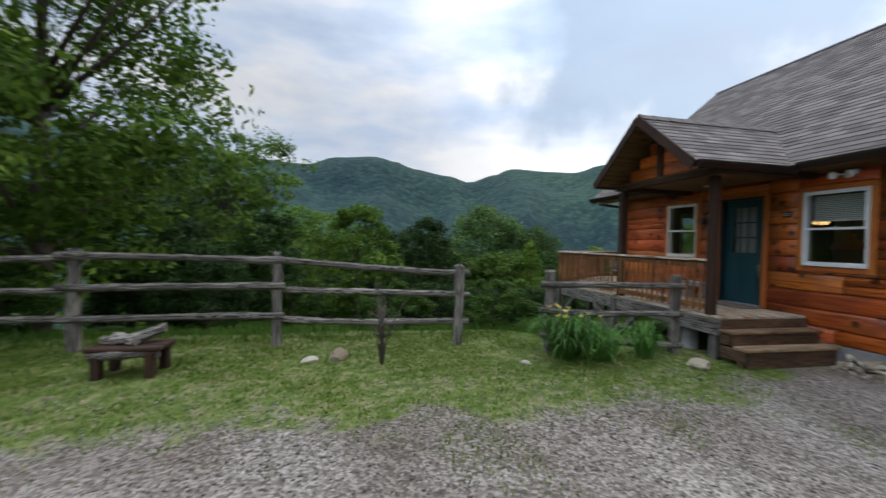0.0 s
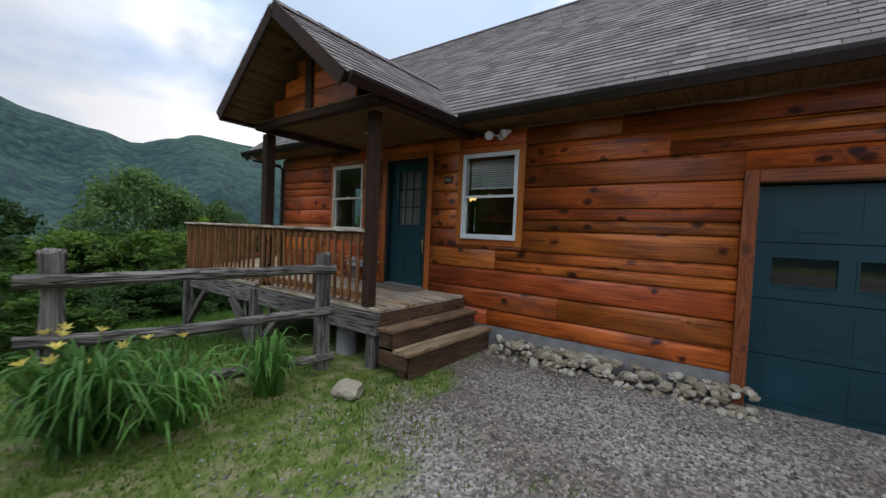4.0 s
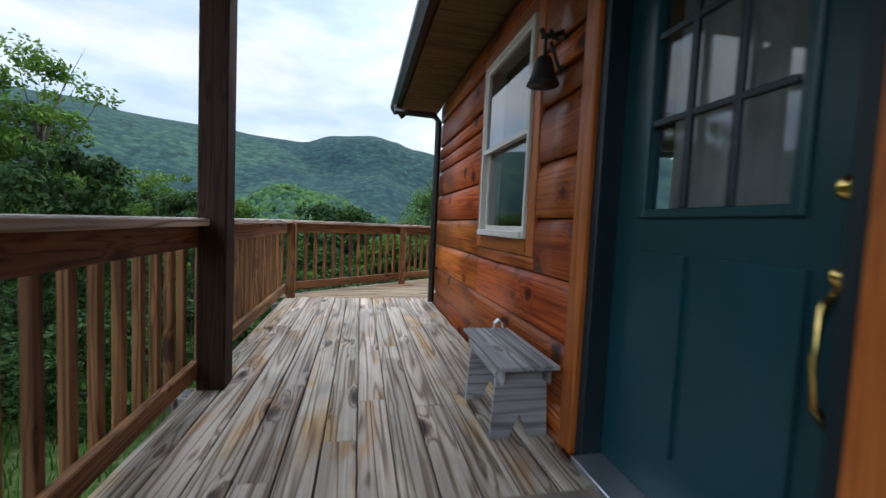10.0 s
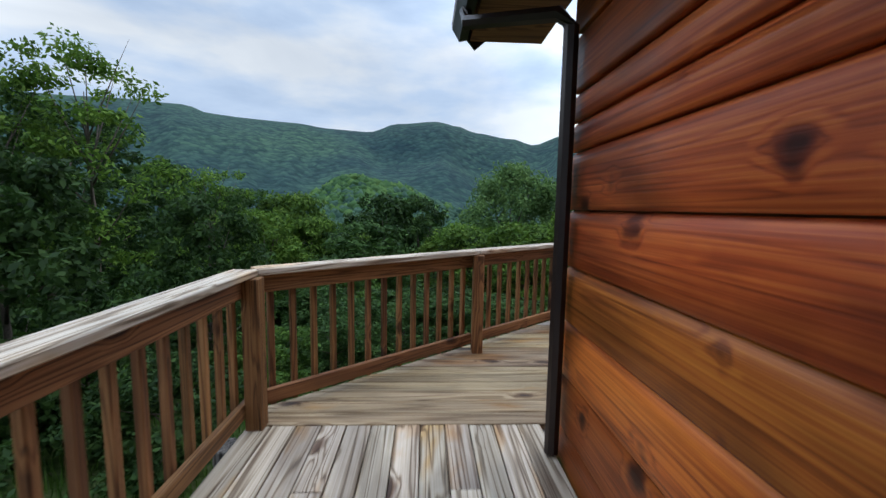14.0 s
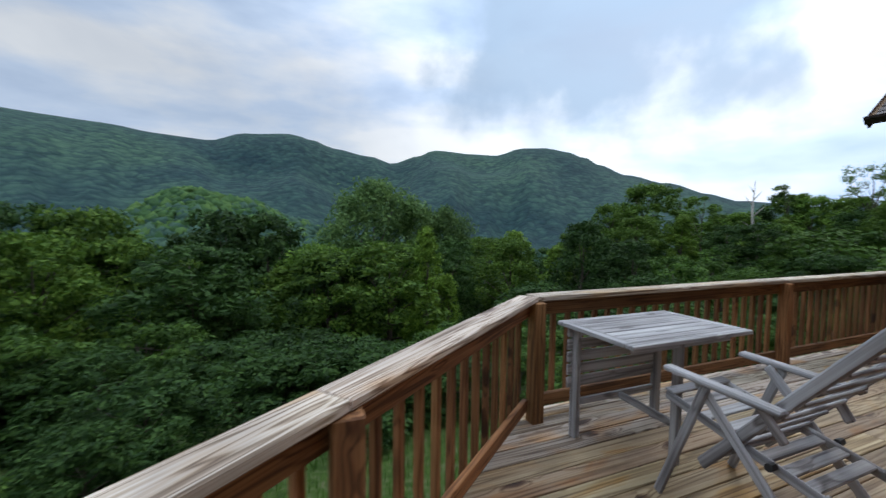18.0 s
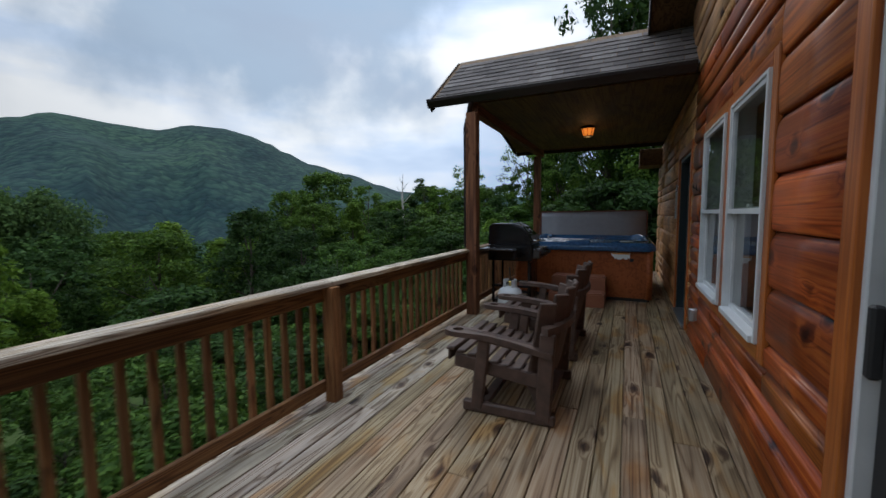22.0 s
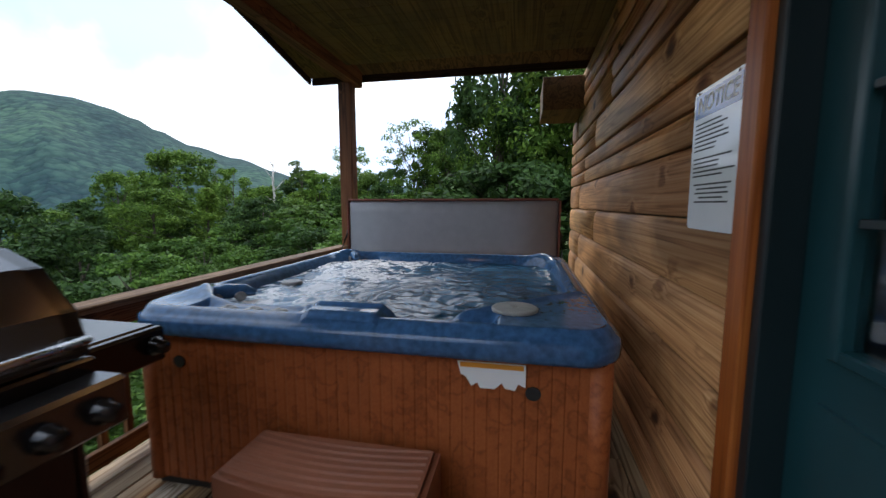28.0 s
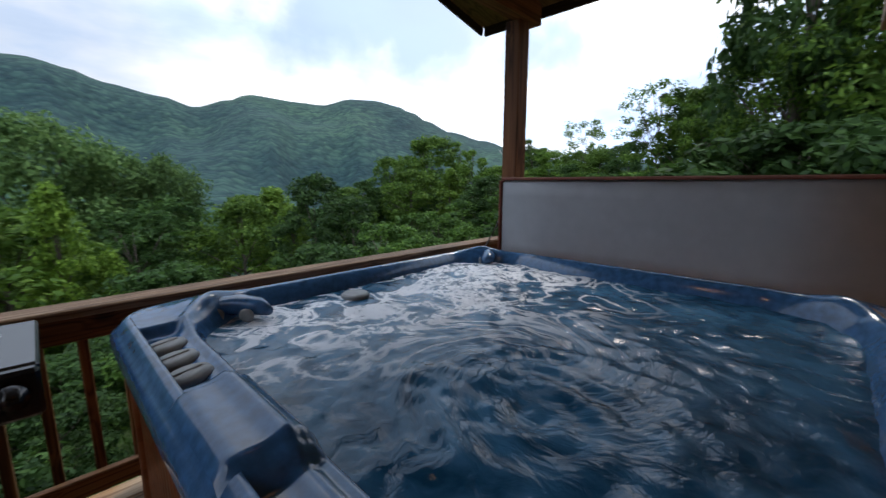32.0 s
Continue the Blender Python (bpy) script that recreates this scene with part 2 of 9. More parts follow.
    lk.new(bp.outputs[0], bs.inputs["Normal"])
    return m


def plain(name, color, rough=0.5, metal=0.0, var=0.12, scale=6.0, bump=0.0, bscale=200.0, spec=0.5, emit=None, power=0.0):
    """A painted, moulded or metal surface with faint blotches and a fine relief."""
    m, nd, lk, bs = nodes_of(name)
    tc = nd.new("ShaderNodeTexCoord")
    n = nd.new("ShaderNodeTexNoise")
    n.inputs["Scale"].default_value, n.inputs["Detail"].default_value = scale, 6
    lk.new(tc.outputs["Object"], n.inputs["Vector"])
    r = ramp(nd, [(0.3, tuple(c * (1 - var) for c in color)), (0.7, tuple(min(1, c * (1 + var)) for c in color))])
    lk.new(n.outputs["Fac"], r.inputs["Fac"])
    lk.new(r.outputs["Color"], bs.inputs["Base Color"])
    bs.inputs["Metallic"].default_value = metal
    bs.inputs["Specular IOR Level"].default_value = spec
    mr = nd.new("ShaderNodeMapRange")
    mr.inputs["To Min"].default_value, mr.inputs["To Max"].default_value = max(0.02, rough - 0.1), min(1, rough + 0.1)
    lk.new(n.outputs["Fac"], mr.inputs["Value"])
    lk.new(mr.outputs[0], bs.inputs["Roughness"])
    if bump:
        n2 = nd.new("ShaderNodeTexNoise")
        n2.inputs["Scale"].default_value, n2.inputs["Detail"].default_value = bscale, 3
        lk.new(tc.outputs["Object"], n2.inputs["Vector"])
        b = nd.new("ShaderNodeBump")
        b.inputs["Strength"].default_value, b.inputs["Distance"].default_value = bump, 0.004
        lk.new(n2.outputs["Fac"], b.inputs["Height"])
        lk.new(b.outputs[0], bs.inputs["Normal"])
    if emit:
        bs.inputs["Emission Color"].default_value = (*emit, 1)
        bs.inputs["Emission Strength"].default_value = power
    return m


def pieces(name, stops, rough=0.85, island=True, scale=40.0, bump=0.4, big=0.8):
    """Many loose pieces (stones, shingles, blades): each has a tone of its own."""
    m, nd, lk, bs = nodes_of(name)
    tc = nd.new("ShaderNodeTexCoord")
    if island:
        g = nd.new("ShaderNodeNewGeometry")
        src = g.outputs["Random Per Island"]
    else:
        g = nd.new("ShaderNodeObjectInfo")
        src = g.outputs["Random"]
    r = ramp(nd, stops)
    lk.new(src, r.inputs["Fac"])
    n = nd.new("ShaderNodeTexNoise")
    n.inputs["Scale"].default_value, n.inputs["Detail"].default_value = scale, 5
    lk.new(tc.outputs["Object"], n.inputs["Vector"])
    rs = ramp(nd, [(0.3, (0.62, 0.62, 0.62)), (0.7, (1.15, 1.15, 1.15))])
    lk.new(n.outputs["Fac"], rs.inputs["Fac"])
    col = mixer(nd, lk, "MULTIPLY", big, r.outputs["Color"], rs.outputs["Color"])
    lk.new(col, bs.inputs["Base Color"])
    bs.inputs["Roughness"].default_value = rough
    if bump:
        b = nd.new("ShaderNodeBump")
        b.inputs["Strength"].default_value, b.inputs["Distance"].default_value = bump, 0.01
        lk.new(n.outputs["Fac"], b.inputs["Height"])
        lk.new(b.outputs[0], bs.inputs["Normal"])
    return m


def leafy(name, a, b, c, sheen=0.45, clump=0.9):
    """Leaves: tone by leaf and by plant, some light passing through."""
    m, nd, lk, bs = nodes_of(name)
    g, info = nd.new("ShaderNodeNewGeometry"), nd.new("ShaderNodeObjectInfo")
    r = ramp(nd, [(0.15, a), (0.5, b), (0.85, c)])
    tc, nz = nd.new("ShaderNodeTexCoord"), nd.new("ShaderNodeTexNoise")
    nz.inputs["Scale"].default_value, nz.inputs["Detail"].default_value = clump, 3
    lk.new(tc.outputs["Object"], nz.inputs["Vector"])
    mi = nd.new("ShaderNodeMath")
    mi.operation = "MULTIPLY_ADD"
    mi.inputs[1].default_value = 0.45
    lk.new(g.outputs["Random Per Island"], mi.inputs[0])
    m2 = nd.new("ShaderNodeMath")
    m2.operation = "MULTIPLY"
    m2.inputs[1].default_value = 0.55
    lk.new(nz.outputs["Fac"], m2.inputs[0])
    lk.new(m2.outputs[0], mi.inputs[2])
    lk.new(mi.outputs[0], r.inputs["Fac"])
    hs = nd.new("ShaderNodeHueSaturation")
    mr = nd.new("ShaderNodeMapRange")
    mr.inputs["To Min"].default_value, mr.inputs["To Max"].default_value = 0.75, 1.25
    lk.new(info.outputs["Random"], mr.inputs["Value"])
    lk.new(mr.outputs[0], hs.inputs["Value"])
    lk.new(r.outputs["Color"], hs.inputs["Color"])
    lk.new(hs.outputs["Color"], bs.inputs["Base Color"])
    bs.inputs["Roughness"].default_value = sheen
    bs.inputs["Specular IOR Level"].default_value = 0.18
    tr = nd.new("ShaderNodeBsdfTranslucent")
    lk.new(hs.outputs["Color"], tr.inputs["Color"])
    ms = nd.new("ShaderNodeMixShader")
    ms.inputs[0].default_value = 0.35
    out = nd["Material Output"]
    lk.new(bs.outputs[0], ms.inputs[1])
    lk.new(tr.outputs[0], ms.inputs[2])
    lk.new(ms.outputs[0], out.inputs["Surface"])
    return m


M = {}
M["deck"] = wood("weathered_deck_wood", (0.115, 0.076, 0.048), (0.39, 0.31, 0.222), (0.59, 0.51, 0.41), 0.62, 1.0, 0.95, 0.65, 0.8, 0.6, 0.16, 0.0, 0.40, 0.02, (1.5, 3.6, 0.3), 0.9, 0.34)
M["deck_back"] = wood("brown_deck_wood", (0.115, 0.070, 0.034), (0.29, 0.20, 0.110), (0.44, 0.34, 0.215), 0.66, 0.9, 0.95, 0.6, 0.8, 0.5, 0.22, 0.0, 0.34, 0.022, (1.5, 3.6, 0.3), 0.9, 0.36)
M["cap"] = wood("weathered_rail_cap_wood", (0.13, 0.085, 0.052), (0.42, 0.335, 0.24), (0.66, 0.58, 0.48), 0.72, 1.6, 0.7, 0.6, 1.0, 0.5, 0.14, 0.0, 0.40, 0.02, (1.2, 4.0, 0.3), 0.6)
M["rail"] = wood("brown_rail_wood", (0.055, 0.022, 0.008), (0.20, 0.086, 0.031), (0.35, 0.172, 0.068), 0.70, 1.2, 0.8, 0.6, 1.0, 0.35, 0.24, 0.0, 0.30, 0.012)
M["post"] = wood("dark_post_wood", (0.014, 0.007, 0.004), (0.038, 0.018, 0.010), (0.062, 0.031, 0.016), 0.88, 1.6, 0.8, 0.5, 1.0, 0.25, 0.12)
M["dark_trim"] = wood("dark_red_trim", (0.08, 0.018, 0.005), (0.20, 0.050, 0.013), (0.30, 0.085, 0.024), 0.6, 1.2, 0.6, 0.4, 1.0, 0.15, 0.1)
M["rpost"] = wood("red_brown_post_wood", (0.06, 0.022, 0.010), (0.17, 0.065, 0.028), (0.27, 0.12, 0.055), 0.7, 0.5, 0.8, 0.5, 1.0, 0.25, 0.15)
M["siding"] = wood("stained_cedar_siding", (0.14, 0.025, 0.005), (0.40, 0.084, 0.013), (0.58, 0.166, 0.026), 0.42, 0.9, 0.97, 0.8, 0.8, 0.25, 0.34, 0.10, 0.22, 0.016, (2.2, 0.3, 3.0), 0.0, 0.24)
M["pale_siding"] = wood("pale_cedar_siding", (0.23, 0.105, 0.038), (0.56, 0.275, 0.108), (0.74, 0.43, 0.20), 0.55, 0.8, 0.9, 0.75, 0.8, 0.2, 0.20, 0.0, 0.20, 0.01, (2.0, 0.3, 2.6), 0.0, 0.4)
M["trim"] = wood("stained_cedar_trim", (0.18, 0.042, 0.007), (0.42, 0.115, 0.020), (0.56, 0.185, 0.036), 0.45, 0.8, 0.8, 0.4, 1.0, 0.15, 0.12, 0.08, 0.18, 0.01, (1.5, 1.5, 1.5), 0.0, 0.6)
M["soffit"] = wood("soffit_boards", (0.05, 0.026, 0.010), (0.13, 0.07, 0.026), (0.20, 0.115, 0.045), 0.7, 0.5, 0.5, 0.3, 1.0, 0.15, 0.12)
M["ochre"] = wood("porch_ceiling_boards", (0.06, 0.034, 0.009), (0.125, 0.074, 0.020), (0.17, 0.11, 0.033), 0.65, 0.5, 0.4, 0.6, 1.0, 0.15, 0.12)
M["gray_wood"] = wood("silver_gray_wood", (0.13, 0.12, 0.12), (0.31, 0.295, 0.285), (0.47, 0.46, 0.45), 0.7, 0.5, 0.3, 0.5, 1.0, 0.35, 0.10)
M["fence"] = wood("split_rail_wood", (0.024, 0.020, 0.017), (0.100, 0.087, 0.074), (0.27, 0.245, 0.215), 0.88, 1.2, 0.3, 0.8, 1.2, 0.9, 0.18, 0.0, 0.5)
M["riser"] = wood("dark_riser_wood", (0.028, 0.015, 0.009), (0.085, 0.046, 0.025), (0.15, 0.088, 0.05), 0.75, 1.2, 0.6, 0.6, 1.0, 0.4, 0.15)
M["stair"] = wood("brown_stair_wood", (0.07, 0.036, 0.018), (0.205, 0.118, 0.062), (0.35, 0.235, 0.145), 0.75, 1.2, 0.6, 0.6, 1.0, 0.4, 0.15, 0.0, 0.30)
M["chair"] = plain("brown_slat_plastic_wood", (0.085, 0.050, 0.036), 0.62, 0, 0.35, 14, 0.5, 90)
M["white"] = plain("white_vinyl", (0.58, 0.59, 0.58), 0.4, 0, 0.08)
M["beige"] = plain("almond_vinyl", (0.62, 0.58, 0.50), 0.45, 0, 0.06)
M["teal"] = plain("dark_teal_door_paint", (0.009, 0.050, 0.060), 0.34, 0, 0.12, 3, spec=0.4)
M["teal_garage"] = plain("dark_teal_garage_paint", (0.007, 0.035, 0.045), 0.42, 0, 0.2, 2, spec=0.3)
M["teal_dark"] = plain("dark_teal_frame_paint", (0.006, 0.016, 0.019), 0.45, 0, 0.15, 3)
M["brass"] = plain("polished_brass", (0.78, 0.55, 0.18), 0.2, 1.0, 0.08)
M["alu"] = plain("aluminium_sill", (0.55, 0.57, 0.60), 0.35, 0.9, 0.1)
M["steel"] = plain("stainless_steel", (0.6, 0.6, 0.61), 0.25, 1.0, 0.06)
M["brown_metal"] = plain("brown_gutter_metal", (0.022, 0.014, 0.012), 0.35, 0.2, 0.15)
M["black"] = plain("black_enamel", (0.010, 0.010, 0.011), 0.22, 0, 0.1)
M["black_matt"] = plain("black_matt_paint", (0.015, 0.015, 0.015), 0.6, 0, 0.2)
M["charcoal"] = plain("charcoal_steel", (0.13, 0.13, 0.135), 0.25, 0.9, 0.1)
M["tub"] = plain("marbled_blue_acrylic", (0.043, 0.118, 0.245), 0.15, 0, 0.28, 34, 0.06, 60)
M["tub_skirt"] = wood("brown_tub_skirt", (0.22, 0.055, 0.014), (0.34, 0.088, 0.024), (0.41, 0.115, 0.034), 0.45, 0.4, 0.0, 0.2, 1.0, 0.1, 0.06)
M["tubstep"] = plain("brown_moulded_plastic", (0.27, 0.098, 0.050), 0.5, 0, 0.08, 8, 0.15, 120)
M["cover"] = plain("gray_vinyl_cover", (0.36, 0.37, 0.40), 0.55, 0, 0.06, 9, 0.2, 260)
M["cover_edge"] = plain("red_brown_cover_edge", (0.20, 0.055, 0.035), 0.55, 0, 0.1)
M["gray_knob"] = plain("gray_plastic", (0.25, 0.25, 0.24), 0.45, 0, 0.2, 30)
M["concrete"] = plain("concrete", (0.19, 0.182, 0.172), 0.9, 0, 0.3, 5, 0.6, 60)
M["mat"] = plain("brown_doormat", (0.17, 0.135, 0.105), 0.95, 0, 0.25, 10, 1.0, 180)
M["paper"] = plain("white_paper", (0.8, 0.8, 0.79), 0.6, 0, 0.03)
M["blue"] = plain("blue_sign_ink", (0.010, 0.060, 0.33), 0.06, 0, 0.03, spec=0.5)
M["ink"] = plain("black_ink", (0.02, 0.02, 0.02), 0.5, 0, 0.03)
M["orange_label"] = plain("orange_label_ink", (0.75, 0.30, 0.03), 0.5, 0, 0.03)
M["amber"] = plain("lit_amber_glass", (0.5, 0.16, 0.03), 0.3, 0, 0.1, 20, 0, 1, 0.5, (1.0, 0.26, 0.035), 1.5)
M["bulb"] = plain("lit_bulb", (1, 0.9, 0.7), 0.3, 0, 0.02, 5, 0, 1, 0.5, (1.0, 0.60, 0.22), 2.0)
M["copper"] = plain("copper_lamp_shade", (0.50, 0.16, 0.07), 0.35, 0.4, 0.15)
# the rooms' low light is put into this dark brown
M["room"] = plain("dimmed_room_wall", (0.20, 0.14, 0.09), 0.8, 0, 0.2, 2)
M["blind"] = plain("white_blind", (0.70, 0.70, 0.66), 0.6, 0, 0.04)
M["curtain"] = plain("pale_curtain", (0.42, 0.40, 0.37), 0.9, 0, 0.1)
M["floodglass"] = plain("flood_lamp_glass", (0.75, 0.77, 0.80), 0.15, 0, 0.05)
M["shingle"] = pieces("asphalt_shingles", [(0.0, (0.085, 0.072, 0.066)), (0.5, (0.135, 0.115, 0.105)), (1.0, (0.20, 0.175, 0.16))], 0.95, True, 70, 0.5)

M["gravel"] = pieces("gray_gravel", [(0.0, (0.075, 0.063, 0.053)), (0.5, (0.165, 0.143, 0.122)), (1.0, (0.39, 0.352, 0.31))], 0.9, True, 60, 0.3)
M["bark"] = plain("tree_bark", (0.075, 0.058, 0.045), 0.95, 0, 0.5, 12, 1.0, 40)
M["dead"] = plain("bleached_dead_wood", (0.42, 0.38, 0.34), 0.9, 0, 0.3, 12, 0.6, 40)
M["leaf_mid"] = leafy("green_leaves", (0.020, 0.052, 0.007), (0.066, 0.128, 0.015), (0.155, 0.240, 0.033), 0.7)
M["leaf_bush"] = leafy("bush_leaves", (0.014, 0.040, 0.007), (0.044, 0.094, 0.013), (0.105, 0.185, 0.028), 0.7)
M["leaf_dark"] = leafy("dark_leaves", (0.010, 0.028, 0.008), (0.030, 0.068, 0.014), (0.066, 0.125, 0.024), 0.7)
M["leaf_light"] = leafy("light_leaves", (0.034, 0.076, 0.008), (0.090, 0.160, 0.016), (0.175, 0.270, 0.034), 0.7)
M["leaf_willow"] = leafy("gray_green_leaves", (0.030, 0.066, 0.020), (0.072, 0.130, 0.034), (0.125, 0.20, 0.055), 0.7)
M["blade"] = leafy("grass_blades", (0.036, 0.082, 0.010), (0.090, 0.150, 0.018), (0.21, 0.23, 0.055), 0.8)
M["bank_blade"] = leafy("rough_grass_blades", (0.026, 0.070, 0.010), (0.055, 0.115, 0.016), (0.10, 0.17, 0.03), 0.8)
M["lily"] = leafy("lily_leaves", (0.045, 0.13, 0.025), (0.085, 0.205, 0.040), (0.15, 0.29, 0.065), 0.45)
M["petal"] = leafy("yellow_petals", (0.70, 0.50, 0.08), (0.75, 0.62, 0.16), (0.80, 0.70, 0.30))


def glass_mat(name, tint, rough=0.0):
    m, nd, lk, bs = nodes_of(name)
    bs.inputs["Base Color"].default_value = (*tint, 1)
    bs.inputs["Transmission Weight"].default_value = 1.0
    bs.inputs["Roughness"].default_value = rough
    bs.inputs["IOR"].default_value = 1.5
    return m


M["glass"] = glass_mat("window_glass", (0.86, 0.90, 0.90))


def water_mat():
    """Churned tub water: clear blue, rippled, with a swirl, and foam drifting from the jets."""
    m, nd, lk, bs = nodes_of("churned_water")
    tc = nd.new("ShaderNodeTexCoord")

    def ns(vec, scale, detail, dist):
        n = nd.new("ShaderNodeTexNoise")
        n.inputs["Scale"].default_value, n.inputs["Detail"].default_value, n.inputs["Distortion"].default_value = scale, detail, dist
        lk.new(vec, n.inputs["Vector"])
        return n.outputs["Fac"]

    def calc(op, x, y, z=0.0):
        q = nd.new("ShaderNodeMath")
        q.operation = op
        for k, v in enumerate((x, y, z)):
            if isinstance(v, (int, float)):
                q.inputs[k].default_value = v
            else:
                lk.new(v, q.inputs[k])
        return q.outputs[0]

    def centre(x, y):
        d = nd.new("ShaderNodeVectorMath")
        d.operation = "DISTANCE"
        d.inputs[1].default_value = (x, y, 0.80)
        lk.new(tc.outputs["Object"], d.inputs[0])
        return d.outputs["Value"]
    sw = nd.new("ShaderNodeVectorRotate")      # the pattern turns round the swirl
    sw.rotation_type = "Z_AXIS"
    sw.inputs["Center"].default_value = (-0.27, -0.17, 0)
    ang = nd.new("ShaderNodeMapRange")
    ang.interpolation_type = "SMOOTHSTEP"
    ang.inputs["From Min"].default_value, ang.inputs["From Max"].default_value = 0.0, 0.42
    ang.inputs["To Min"].default_value, ang.inputs["To Max"].default_value = 1.5, 0.0
    lk.new(centre(-0.27, -0.17), ang.inputs["Value"])
    lk.new(tc.outputs["Object"], sw.inputs["Vector"])
    lk.new(ang.outputs[0], sw.inputs["Angle"])
    vec = sw.outputs[0]
    reach = calc("MINIMUM", centre(0.46, 0.56), calc("MINIMUM", calc("ADD", centre(-0.05, 0.42), 0.16), calc("ADD", centre(-0.50, 0.62), 0.22)))
    body = calc("ADD", calc("MULTIPLY_ADD", reach, -0.50, 0.27), ns(vec, 5.0, 8, 1.6))
    rb = ramp(nd, [(0.56, (0, 0, 0)), (0.66, (1, 1, 1))])
    lk.new(body, rb.inputs["Fac"])
    rf = ramp(nd, [(0.40, (0.12, 0.12, 0.12)), (0.56, (1, 1, 1))])
    lk.new(ns(vec, 22.0, 8, 1.2), rf.inputs["Fac"])
    foam = mixer(nd, lk, "MULTIPLY", 1.0, rb.outputs["Color"], rf.outputs["Color"])
    ridge_line = calc("ABSOLUTE", calc("SUBTRACT", ns(vec, 3.6, 5, 1.1), 0.5), 0.0)
    thin = ramp(nd, [(0.012, (0.9, 0.9, 0.9)), (0.045, (0, 0, 0))])
    lk.new(ridge_line, thin.inputs["Fac"])
    span = ramp(nd, [(0.35, (1, 1, 1)), (0.95, (0, 0, 0))])
    lk.new(reach, span.inputs["Fac"])
    web = mixer(nd, lk, "MULTIPLY", 1.0, thin.outputs["Color"], span.outputs["Color"])
    foam = mixer(nd, lk, "LIGHTEN", 1.0, foam, web)
    tint = ramp(nd, [(0.36, (0.010, 0.056, 0.110)), (0.64, (0.050, 0.155, 0.265))])
    lk.new(ns(vec, 7.0, 5, 0.6), tint.inputs["Fac"])
    lk.new(mixer(nd, lk, "MIX", foam, tint.outputs["Color"], (0.94, 0.95, 0.97)), bs.inputs["Base Color"])
    rr = nd.new("ShaderNodeMapRange")
    rr.inputs["To Min"].default_value, rr.inputs["To Max"].default_value = 0.03, 0.6
    lk.new(foam, rr.inputs["Value"])
    lk.new(rr.outputs[0], bs.inputs["Roughness"])
    bs.inputs["IOR"].default_value = 1.33
    bs.inputs["Specular IOR Level"].default_value = 0.4
    b = nd.new("ShaderNodeBump")
    b.inputs["Strength"].default_value, b.inputs["Distance"].default_value = 0.26, 0.02
    lk.new(calc("MULTIPLY_ADD", foam, 0.3, ns(vec, 24.0, 5, 0.7)), b.inputs["Height"])
    lk.new(b.outputs[0], bs.inputs["Normal"])
    return m


M["water"] = water_mat()


